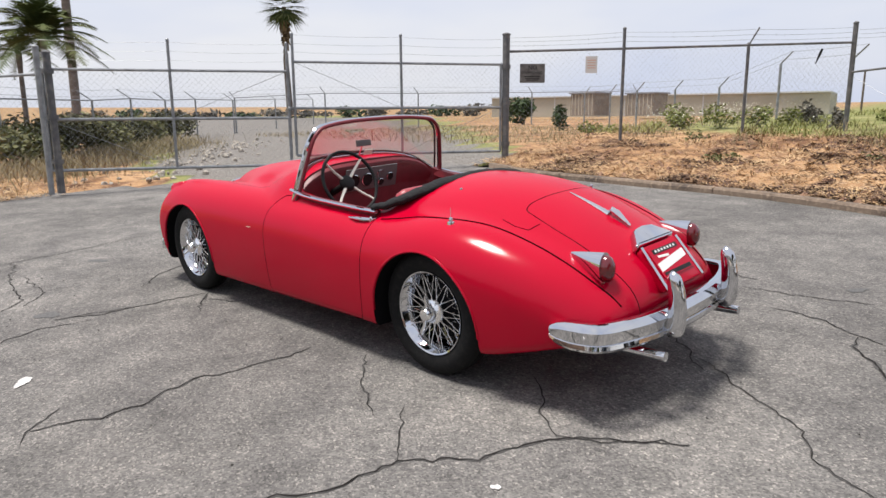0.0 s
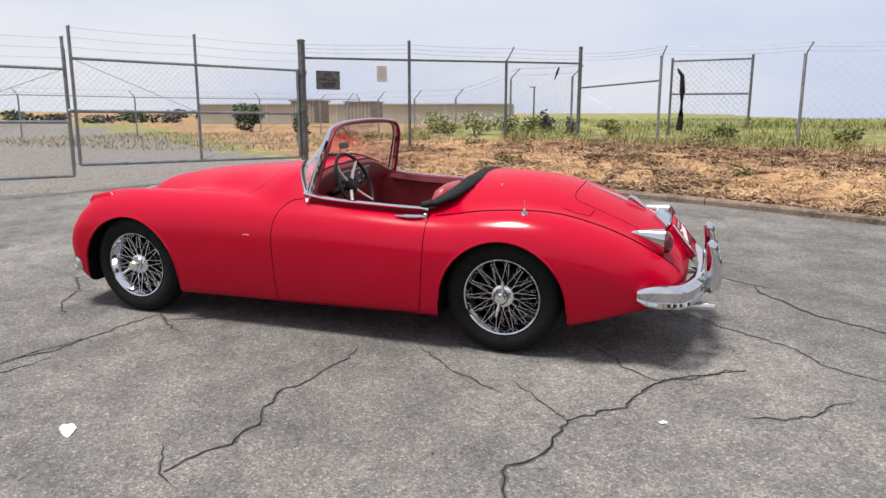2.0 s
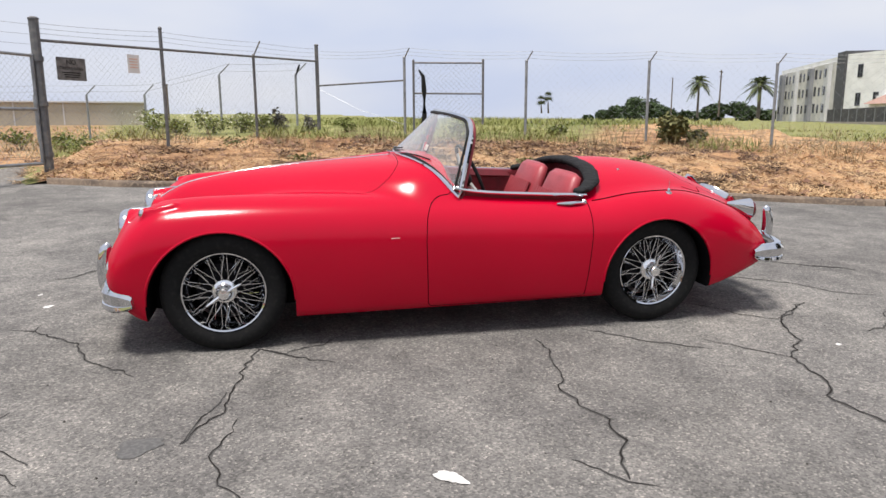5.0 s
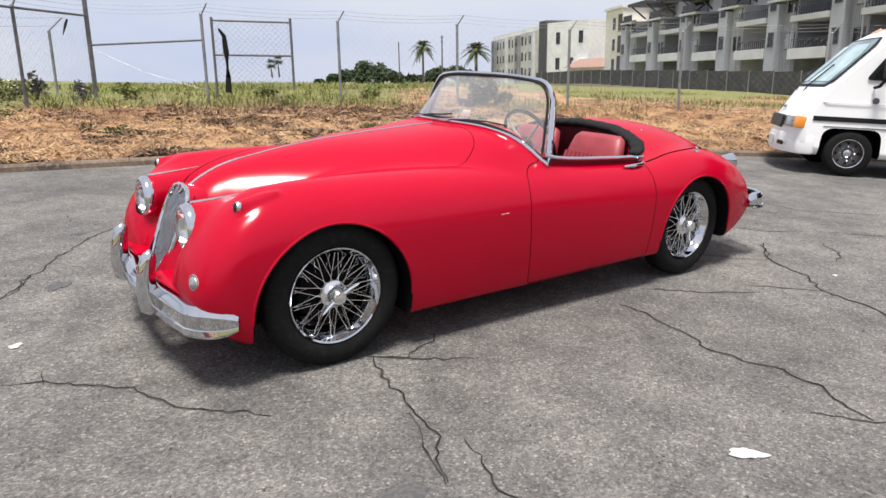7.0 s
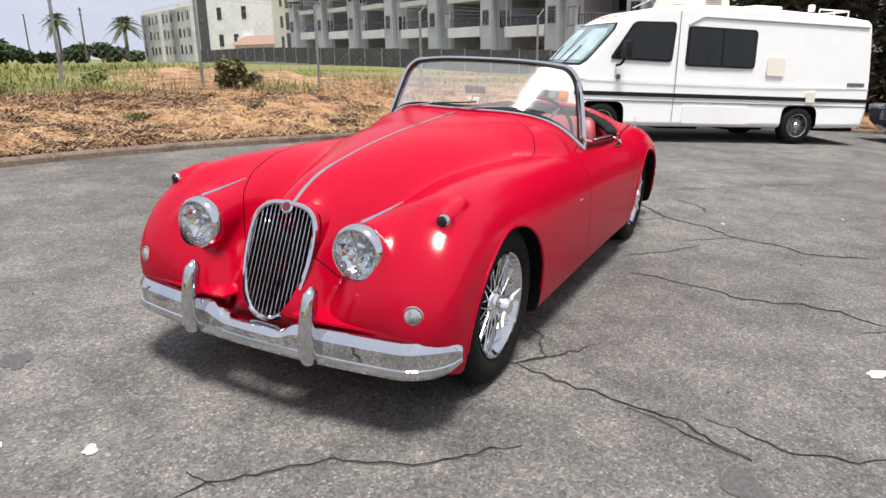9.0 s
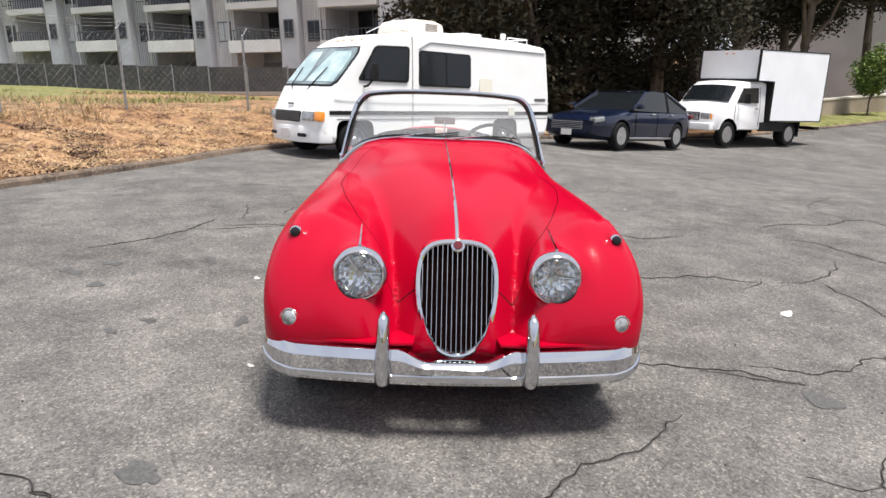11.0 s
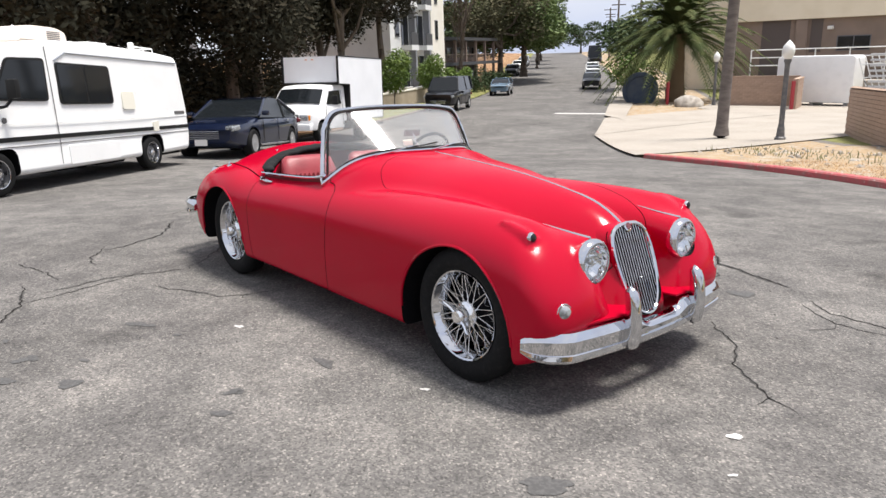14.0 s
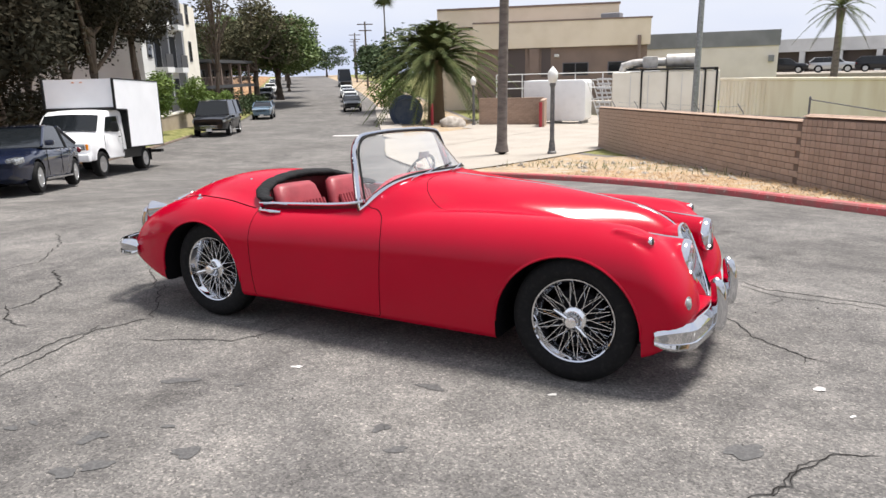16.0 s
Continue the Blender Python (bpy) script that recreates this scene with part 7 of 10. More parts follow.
def office():
    a, b = Vector((-24.0, 52.4)), Vector((-10.3, 56.8))
    L = (b - a).length
    d = (b - a) / L
    n = Vector((d.y, -d.x))
    r = root("office_building", Matrix(), "two-tone beige and brown flat-roofed office building", "building")
    facade_box(r, a, d, n, 0, L, -2.2, 3.45, -14, 0, "brownwall", "lower_wall")
    facade_box(r, a, d, n, -0.3, L + 0.5, 3.45, 5.55, -14.3, 0.35, "beigewall", "upper_band")
    facade_box(r, a, d, n, -4.0, L + 1.8, 5.55, 7.05, -14, -3.0, "beigewall", "upper_storey")
    facade_box(r, a, d, n, -4.0, L + 1.9, 7.05, 7.2, -14.1, -2.9, "brownwall", "coping")
    facade_box(r, a, d, n, -0.3, L + 0.6, 5.55, 5.68, -3.0, 0.4, "brownwall", "coping")
    facade_box(r, a, d, n, -5, 5, -2.2, 5.3, -14, -3.0, "beigewall", "side_wing")
    facade_box(r, a, d, n, 2.2, 2.0, -2.2, 3.4, 0, 0.02, "darkdoor", "loading_door")
    facade_box(r, a, d, n, 4.6, 0.8, -2.2, 3.4, 0, 0.25, "brownwall", "pilaster")
    facade_box(r, a, d, n, 5.6, 0.8, 1.0, 3.4, 0, 0.03, "darkdoor", "tall_window")
    for u, w in ((7.4, 2.2), (11.2, 2.3)):
        window(r, a, d, n, u, w, 1.05, 1.1, 0.0)
    part("wall_lamp", box(0.4, 0.25, 0.25, T(*(a + d * 6.9 + n * 0.1), 2.75), 0.04), M["plate"], r)
    part("roof_unit", box(1.6, 1.2, 0.5, T(*(a + d * 11.5 - n * 1.4), 5.9), 0.05), M["greywall"], r)
    part("downpipe", tube([(*(b - d * 0.7 + n * 0.5), 0.0), (*(b - d * 0.7 + n * 0.5), 4.2)], 0.14, 8), M["brownwall"], r)
    a2, b2 = Vector((-13.4, 69.3)), Vector((-1.0, 71.0))
    d2 = (b2 - a2).normalized()
    n2 = Vector((d2.y, -d2.x))
    w = root("warehouse", Matrix(), "white flat-roofed warehouse with a dark grey band", "building")
    facade_box(w, a2, d2, n2, 0, 12.6, -2, 3.3, -10, 0, "pinkwhite", "wall")
    facade_box(w, a2, d2, n2, -0.1, 12.8, 3.3, 4.75, -10.1, 0.1, "greywall", "roof_band")
    window(w, a2, d2, n2, 2.4, 1.6, 1.6, 1.0, 0.0)
    part("vent_box", box(0.5, 0.3, 0.6, T(*(a2 + d2 * 12.0 + n2 * 0.1), 2.1), 0.03), M["greywall"], w)
    a3, b3 = Vector((-3.5, 93)), Vector((24, 89.5))
    d3 = (b3 - a3).normalized()
    n3 = Vector((d3.y, -d3.x))
    p = root("parking_building", Matrix(), "low pale parking building with dark open bays", "building")
    facade_box(p, a3, d3, n3, 0, 28, -1, 4.2, -9, -1.2, "darkdoor", "back_wall")
    facade_box(p, a3, d3, n3, 0, 28, 2.9, 4.4, -9, 0, "palewall", "roof_band")
    for k in range(8):
        facade_box(p, a3, d3, n3, k * 4.0, 0.6, -1, 3.0, -0.8, 0, "palewall", "column")


def condos():
    a, b = Vector((-34.6, 26.2)), Vector((-42.0, 37.2))
    L = (b - a).length
    d = (b - a) / L
    n = Vector((-d.y, d.x)) * -1
    if n.dot(Vector((1, 0))) < 0:
        n = -n
    r = root("townhouse", Matrix(), "white modern townhouse with cream corner and balconies", "building")
    off = 0.0
    facade_box(r, a, d, n, 0, 8.5, -1.5, 8.2, off - 9, off, "whitewall", "wall")
    facade_box(r, a, d, n, 8.5, 4.0, -1.5, 7.0, off - 9, off + 0.5, "creamwall", "corner_wall")
    facade_box(r, a, d, n, -0.4, 9.2, 8.2, 8.5, off - 9.4, off + 0.9, "greywall", "roof")
    for u in (0.8, 4.6):
        for fl in range(3):
            z = -0.6 + 2.9 * fl
            window(r, a, d, n, u + 0.2, 0.9, z + 0.7, 1.7, off)
            facade_box(r, a, d, n, u + 1.5, 1.7, z - 0.2, z + 0.15, off, off + 0.8, "whitewall", "balcony")
            facade_box(r, a, d, n, u + 1.5, 1.7, z + 0.15, z + 1.0, off + 0.74, off + 0.78, "railing", "railing")
            facade_box(r, a, d, n, u + 1.6, 1.5, z + 0.15, z + 2.3, off + 0.01, off + 0.05, "dark_glass", "glass_door")
        facade_box(r, a, d, n, u + 3.35, 0.35, -1.0, 8.2, off, off + 0.5, "greywall", "fin")
    for fl in range(3):
        window(r, a, d, n, 9.6, 0.8, 0.2 + 2.7 * fl, 1.5, off + 0.5)
    k = root("retaining_wall", Matrix(), "low tan stucco retaining wall behind the street trees", "wall")
    a4, b4 = Vector((-25.9, 15.5)), Vector((-41.4, 40.0))
    d4 = (b4 - a4).normalized()
    n4 = Vector((d4.y, -d4.x))
    facade_box(k, a4, d4, n4, 0, (b4 - a4).length, -2.4, -0.50, -0.3, 0.0, "retainwall", "wall")
    facade_box(k, a4, d4, n4, 0, (b4 - a4).length, -0.50, -0.42, -0.34, 0.04, "creamwall", "coping")
    c = root("dark_house", Matrix(), "dark two-storey house with open verandas behind the bare tree", "house")
    h5 = Vector((-43.6, 39.4))
    d5 = (Vector((-49.0, 51.6)) - h5).normalized()
    n5 = Vector((d5.y, -d5.x))
    facade_box(c, h5, d5, n5, 0, 13.0, -1.8, 3.0, -8, -2.4, "darkdoor", "wall")
    for z in (0.75, 3.0):
        facade_box(c, h5, d5, n5, -0.6, 14.0, z, z + 0.28, -8.4, -0.2, "railing", "roof" if z > 2 else "veranda_floor")
    for k in range(6):
        facade_box(c, h5, d5, n5, 0.1 + 2.5 * k, 0.22, -1.8, 3.0, -0.6, -0.38, "brownwall", "column")
        window(c, h5, d5, n5, 0.7 + 2.1 * k, 1.3, 1.35, 1.1, -2.4)
    facade_box(c, h5, d5, n5, 0.2, 12.6, 1.70, 1.76, -0.5, -0.45, "brownwall", "railing")
    for k in range(40):
        facade_box(c, h5, d5, n5, 0.3 + 0.31 * k, 0.05, 1.03, 1.70, -0.5, -0.46, "brownwall", "baluster")
    facade_box(c, h5, d5, n5, 2.0, 5.0, -1.8, 0.2, -0.6, -0.5, "greywall", "screen_wall")


apartments()
far_block()
office()
condos()
for x, y, w, h in ((-41.5, 37.6, 1.2, 1.6), (-43.0, 40.0, 1.5, 2.0), (-44.5, 43.5, 1.6, 1.7), (-46.0, 47.0, 1.6, 2.2), (-48.5, 50.5, 1.8, 1.8), (-38.6, 35.4, 0.9, 1.2)):
    bush("bush", "dark green shrub before the houses", x, y, w, h, "leaf", 1500, 0.10, R1)
for x, y, w, h, z, m_, lab in ((20.4, -34.9, 1.7, 1.35, 1.25, "shedwall", "small grey-brown storage shed in the field"), (17.4, -36.6, 1.8, 1.30, 1.25, "shedwall", "small grey-brown storage shed in the field")):
    s_ = root("storage_shed", T(x, y, z), lab, "shed", "sheds in the field")
    part("wall", box(w, 1.8, h, T(0, 0, h / 2 - 0.1)), M[m_], s_)
    for k in range(7):
        part("batten", box(0.05, 0.03, h - 0.1, T(-w / 2 + 0.12 + k * (w - 0.24) / 6, 0.915, h / 2 - 0.1)), M["tanwall"], s_)
    part("roof", box(w + 0.2, 2.0, 0.08, T(0, 0, h - 0.06)), M["greywall"], s_)
FAR_A, FAR_B = Vector((36.6, -44.4)), Vector((10.7, -49.9))
FAR_D = (FAR_B - FAR_A).normalized()
FAR_N = Vector((FAR_D.y, -FAR_D.x))
if FAR_N.y < 0:
    FAR_N = -FAR_N
s_ = root("warehouse", Matrix(), "long low tan building across the field", "building")
facade_box(s_, FAR_A, FAR_D, FAR_N, 0, 26.4, 0.5, 2.62, -8, 0, "tanwall", "wall")
facade_box(s_, FAR_A, FAR_D, FAR_N, 0, 26.4, 2.62, 2.72, -8.2, 0.2, "palewall", "roof_edge")
for u in range(1, 8):
    facade_box(s_, FAR_A, FAR_D, FAR_N, 3 * u, 0.08, 0.5, 2.6, 0, 0.05, "palewall", "panel_joint")


# ---- yard across the driveway ----
def street_lamp(x, y, z, h):
    r = root("lamp_post", T(x, y, z), "grey iron post-top street lamp with a white acorn globe", "street lamp", "post-top lamps")
    part("post", lathe([(0.17, -0.1), (0.17, 0.06), (0.13, 0.10), (0.11, 0.35), (0.085, 0.5), (0.075, h - 0.75), (0.085, h - 0.70), (0.11, h - 0.66), (0.11, h - 0.58)], 14), M["oldgalv"], r)
    part("globe", lathe([(0.10, h - 0.58), (0.16, h - 0.48), (0.19, h - 0.34), (0.17, h - 0.20), (0.10, h - 0.10), (0.04, h - 0.04), (0.012, h)], 18), M["globe"], r, "white acorn globe")


street_lamp(-5.95, 20.1, float(lot_z(-5.95, 20.1)) + 0.08, 3.1)
street_lamp(-17.2, 37.2, -1.95, 3.3)
part_pole = root("steel_pole", T(-2.7, 31.6, -1.7), "tall grey steel pole behind the block wall", "pole")
part("pole", tube([(0, 0, 0), (0.02, 0, 4), (0.06, 0, 9)], [0.16, 0.145, 0.12], 12), M["galv"], part_pole)
part_pole = root("steel_pole", T(7.2, 47, -1.0), "thin grey steel pole behind the container", "pole")
part("pole", tube([(0, 0, 0), (0.1, 0, 7.5)], [0.14, 0.10], 10), M["galv"], part_pole)


def utility_pole(x, y, z, h):
    r = root("utility_pole", T(x, y, z), "wooden utility pole with crossarms far off", "utility pole", "utility poles")
    part("pole", tube([(0, 0, 0), (0, 0, h)], [0.18, 0.12], 8), M["bark"], r)
    for k, w in ((0.4, 2.4), (1.3, 2.0)):
        part("crossarm", box(w, 0.12, 0.14, T(0, 0, h - k) @ pose(0, 0, 0, 0, 0, 40)), M["bark"], r)


utility_pole(-59, 87.2, -0.6, 10)
utility_pole(-83.2, 119.2, 0.0, 10)
utility_pole(-105, 150, 0.3, 10)
utility_pole(-83, -118, 2.0, 9)
for _x, _y, _z, _h in ((10.1, -55.2, 1.5, 2.7), (-76.4, -124.5, 2.6, 7.2)):
    _p = root("thin_pole", T(_x, _y, _z), "thin dark pole far across the field", "pole")
    part("pole", tube([(0, 0, -0.3), (0, 0, _h)], [0.05 + 0.012 * _h, 0.04 + 0.01 * _h], 7), M["bark"], _p)
    part("top_arm", box(0.5, 0.06, 0.08, T(0.12, 0, _h)), M["bark"], _p)


def yard():
    # tall white tank on a skid
    r = root("white_tank", T(-12.6, 40.5, -2.0), "plain white rounded rectangular tank on a steel skid", "tank")
    part("shell", prism(rounded([(-2.1, 0.35), (2.1, 0.35), (2.1, 2.95), (-2.1, 2.95)], 0.25, 5), -0.8, 0.8, "xz", Matrix(), 0.08, 2), M["whitevan"], r)
    for x in (-1.8, 0, 1.8):
        part("skid_leg", box(0.2, 1.5, 0.4, T(x, 0, 0.15)), M["galv"], r)
    # generator with a silencer on top
    r = root("generator", T(-5.9, 41.2, -1.6) @ pose(0, 0, 0, 0, 0, 10), "cream containerised generator with black straps and a silencer on top", "generator")
    part("housing", box(6.2, 2.3, 2.9, T(0, 0, 1.5), 0.04), M["creamwall"], r)
    for x in (-2.0, -0.95, 1.0, 2.1):
        part("door_seam", box(0.03, 0.02, 2.5, T(x, -1.16, 1.5)), M["palewall"], r)
    for x in (-1.35, 0.15, 2.3, 2.95):
        part("strap", box(0.10, 2.4, 3.05, T(x, -0.01, 1.52)), M["black"], r)
    part("frame_bar", box(5.0, 2.4, 0.12, T(0.5, -0.01, 3.06)), M["black"], r)
    for k in range(8):
        part("louvre", box(0.9, 0.06, 0.12, T(-3.6, -1.1, 0.6 + 0.28 * k), 0.01), M["palewall"], r)
    part("silencer", tube([(0.0, 0, 3.55), (0.05, 0, 3.55), (2.0, 0, 3.55), (2.05, 0, 3.55)], [0.2, 0.42, 0.42, 0.2], 18), M["palemetal"], r, "pale metal silencer drum")
    part("duct", tube([(0.0, 0, 3.5), (-0.9, 0, 3.5), (-1.9, 0, 3.45), (-2.5, 0, 3.3), (-2.6, 0, 2.8)], 0.26, 14), M["palemetal"], r)
    part("duct_box", box(0.9, 0.8, 0.7, T(-0.9, 0, 3.5), 0.08, 2), M["palemetal"], r)
    # two shipping containers
    for x, y, rot, ln, lab in ((-0.2, 37.2, -32, 3.2, "short cream shipping container with ribbed sides"), (4.6, 33.8, -36, 9.0, "long cream shipping container with plain sides")):
        r = root("shipping_container", T(x, y, -1.75) @ pose(0, 0, 0, 0, 0, rot), lab, "container")
        part("shell", box(ln, 2.4, 2.6, T(0, 0, 1.35), 0.03), M["containercream"], r)
        k = 0
        while k < (13 if ln < 4 else 0):
            part("rib", box(0.10, 0.05, 2.3, T(-ln / 2 + 0.2 + 0.23 * k, -1.21, 1.35), 0.015), M["containercream"], r)
            k += 1
        part("top_rail", box(ln + 0.02, 0.1, 0.14, T(0, -1.2, 2.62), 0.02), M["containercream"], r)
    # railings, ramp and bits before the office
    r = root("white_railing", Matrix(), "white tubular railing along a raised walk", "railing")
    for z in (0.2, 0.75, 1.3):
        part("rail", tube([(-20.5, 48.6, z), (-8.0, 50.8, z)], 0.045, 6), M["whitewall"], r)
    for k in range(7):
        part("post", tube([(-20.5 + 2.08 * k, 48.6 + 0.367 * k, -0.9), (-20.5 + 2.08 * k, 48.6 + 0.367 * k, 1.3)], 0.045, 6), M["whitewall"], r)
    part("walk_slab", prism([(-21, 48.7), (-7.5, 51.0), (-7.8, 53.5), (-21.5, 51.2)], -2.2, -0.9, "xy"), M["concrete"], r, smooth=False)
    r = root("white_gate", T(-9.4, 39.6, -1.9) @ pose(0, 0, 0, 0, -8, 12), "white steel lattice gate panel leaning by the wall", "gate")
    for k in range(5):
        part("bar", tube([(0.3 * k, 0, 0), (0.3 * k - 0.5, 0, 2.8)], 0.035, 6), M["whitewall"], r)
    for z in (0.3, 1.0, 1.7, 2.4):
        part("cross_bar", tube([(-0.4 * z / 2.4, 0, z), (1.2 - 0.4 * z / 2.4, 0, z)], 0.03, 6), M["whitewall"], r)
    r = root("cable_reel", T(-22.6, 37.6, -2.05) @ pose(0, 0, 0, 0, 0, 35), "large dark blue round drum beside the palm", "drum")
    part("drum", lathe([(1.15, -0.35), (1.15, 0.35), (0.9, 0.38), (0.85, 0.25), (0.3, 0.22)], 26, T(0, 0, 1.1) @ pose(0, 0, 0, 90, 0, 0)), M["bluedrum"], r)
    r = root("red_bollard", T(-20.2, 37.0, -2.05), "red steel pipe bollard", "bollard", "red bollards")
    part("pipe", tube([(0, 0, 0), (0, 0, 1.7)], 0.10, 10), M["redpost"], r)
    copy_thing(r, T(-12.0, 35.6, -1.95))
    r = root("boulder", T(-17.9, 35.6, -2.0), "pale rounded boulder beside the walk", "rock")
    bm = bmesh.new()
    bmesh.ops.create_icosphere(bm, subdivisions=3, radius=0.75)
    for v in bm.verts:
        v.co = Vector((v.co.x * 1.2, v.co.y, v.co.z * 0.75)) * (1 + 0.16 * noise.noise(v.co * 1.7)) + Vector((0, 0, 0.35))
    part("stone", bm, M["rock"], r)


yard()
for i, (x, y, k, lab) in enumerate(((-0.5, 80.5, "blackcar", "black pick-up parked on the far raised lot"), (4.0, 80.2, "silver", "silver car parked on the far raised lot"), (8.2, 79.8, "blackcar", "black car parked on the far raised lot"), (13.2, 79.2, "silver", "silver car parked on the far raised lot"), (17.5, 79, "white", "white car parked on the far raised lot"))):
    o = saloon("parked_car", lab, x, y, (1, -0.05), k, 4.6, 0.9, 1.55, "suv", False)
    o.matrix_world = T(x, y, 0.55) @ pose(0, 0, 0, 0, 0, -4)
    tagged(o, group="cars on the far lot")
_bm = prism([(-8, 74), (26, 72), (26, 88), (-8, 90)], -2.5, 0.55, "xy")
tagged(part("far_lot", _bm, M["concrete"], None, "raised pale concrete lot", smooth=False), category="pavement", kind="structure")


# ---- the red roadster ----
# the lot falls gently to one side; the car stands square to it
LEAN = Matrix(((1.0, 0.0, -0.005), (0.000265, 0.9986, 0.0529), (0.005, -0.0529, 0.9986))).to_quaternion().to_matrix().to_4x4()
car = root("roadster", LEAN, "glossy red vintage two-seat roadster with wire wheels, parked on cracked asphalt", "car")

top_c = spline([(2.1, 0.30), (1.93, 0.47), (1.85, 0.60), (1.78, 0.69), (1.70, 0.762), (1.56, 0.830), (1.31, 0.893), (1.10, 0.928), (0.90, 0.953), (0.70, 0.971), (0.50, 0.987), (0.30, 1.003), (0.15, 1.013), (0.0, 1.008), (-0.4, 0.985), (-0.8, 0.972), (-1.04, 0.974), (-1.21, 0.976), (-1.38, 0.966), (-1.5, 0.950), (-1.66, 0.913), (-1.85, 0.845), (-2.05, 0.755), (-2.17, 0.685), (-2.27, 0.60), (-2.36, 0.46), (-2.5, 0.2)])
bend2 = spline([(2.0, 7.5), (1.7, 4.6), (1.5, 3.0), (1.3, 1.8), (1.1, 1.05), (0.9, 0.55), (0.5, 0.25), (0.2, 0.02), (0.0, 0.0), (-0.6, 0.25), (-1.0, 0.33), (-1.5, 0.36), (-2.0, 0.40), (-2.4, 0.5)])
bend4 = spline([(2.0, 0.0), (1.3, 0.2), (0.9, 1.3), (0.5, 1.25), (0.2, 0.98), (0.0, 0.95), (-0.6, 0.6), (-1.0, 0.55), (-1.5, 0.45), (-2.4, 0.45)])
crest = spline([(2.1, 0.30), (1.95, 0.52), (1.86, 0.66), (1.77, 0.755), (1.64, 0.815), (1.45, 0.842), (1.2, 0.850), (0.8, 0.848), (0.4, 0.840), (0.0, 0.833), (-0.4, 0.820), (-0.8, 0.803), (-1.0, 0.806), (-1.2, 0.826), (-1.4, 0.834), (-1.6, 0.812), (-1.81, 0.756), (-1.98, 0.690), (-2.12, 0.615), (-2.26, 0.515), (-2.4, 0.35)])
crest_y = spline([(2.0, 0.56), (1.6, 0.60), (1.3, 0.62), (0.5, 0.64), (-0.4, 0.66), (-1.0, 0.645), (-1.4, 0.64), (-1.8, 0.60), (-2.1, 0.53), (-2.4, 0.45)])
inner = spline([(2.0, 3.2), (1.8, 2.9), (1.6, 2.2), (1.3, 1.15), (0.9, 0.45), (0.5, 0.25), (-0.4, 0.25), (-1.0, 0.5), (-1.5, 0.7), (-2.4, 0.8)])
half = spline([(2.0, 0.735), (1.8, 0.772), (1.6, 0.79), (1.3, 0.797), (0.8, 0.790), (0.2, 0.785), (-0.4, 0.787), (-0.9, 0.797), (-1.3, 0.812), (-1.6, 0.795), (-1.9, 0.735), (-2.1, 0.665), (-2.3, 0.56), (-2.5, 0.42)])
low = spline([(2.0, 0.30), (1.85, 0.24), (1.75, 0.185), (1.6, 0.17), (0.9, 0.172), (0.0, 0.178), (-0.95, 0.195), (-1.5, 0.20), (-1.73, 0.215), (-1.9, 0.255), (-2.05, 0.295), (-2.2, 0.33), (-2.4, 0.36)])
nose_x = spline([(0.1, 1.64), (0.16, 1.73), (0.22, 1.81), (0.30, 1.868), (0.38, 1.895), (0.46, 1.902), (0.55, 1.887), (0.64, 1.845), (0.73, 1.78), (0.82, 1.70), (0.92, 1.62), (1.2, 1.5)])
tail_x = spline([(0.1, -2.05), (0.3, -2.24), (0.38, -2.30), (0.45, -2.325), (0.6, -2.35), (0.8, -2.38), (1.2, -2.4)])
HEAD = (1.80, 0.388, 0.640)


def shell(x, y, z):
    ay = np.abs(y)
    hood = top_c(x) - bend2(x) * ay ** 2 - bend4(x) * ay ** 4
    off = ay - crest_y(x)
    fend = crest(x) - np.where(off < 0, inner(x), 0.25) * off ** 2
    g = z - smax(hood, fend, 0.05)
    g = smax(g, ay - half(x) + 0.26 * (z - 0.48) ** 2, 0.25)
    g = smax(g, low(x) - z, 0.05)
    g = smax(g, x - nose_x(z) + 0.25 * np.maximum(ay - 0.5, 0) ** 2, 0.16)
    g = smax(g, tail_x(z) - x, 0.09)
    # headlamp pods that fade into the wings
    t = np.clip((x - 1.30) / (HEAD[0] - 1.30), 0, 1)
    r = 0.05 + 0.062 * np.sqrt(t)
    pod = np.sqrt((ay - (0.44 - 0.052 * t)) ** 2 + (z - (0.70 - 0.060 * t)) ** 2) - r
    pod = smax(smax(pod, x - HEAD[0], 0.02), 1.30 - x, 0.05)
    g = smin(g, pod, 0.07)
    # sidelamp fairings on top of the wings
    u = np.clip((x - 1.50) / 0.17, 0, 1)
    tip = np.sqrt((ay - 0.655) ** 2 + (z - (0.815 - 0.045 * u)) ** 2) - (0.008 + 0.020 * u)
    return smin(g, smax(smax(tip, x - 1.675, 0.01), 1.50 - x, 0.02), 0.03)


def top_z(x, y):
    a, b = 0.3, 1.25
    for _ in range(40):
        c = (a + b) / 2
        a, b = (c, b) if shell(np.array(x), np.array(y), np.array(c)) < 0 else (a, c)
    return a


def side_y(x, z):
    a, b = 0.2, 1.0
    for _ in range(40):
        c = (a + b) / 2
        a, b = (c, b) if shell(np.array(x), np.array(c), np.array(z)) < 0 else (a, c)
    return a


def on_top(x, y, up=0.0):
    return Vector((x, y, top_z(x, y) + up))


def on_side(x, z, s=1, out=0.0):
    return Vector((x, s * (side_y(x, z) + out), z))


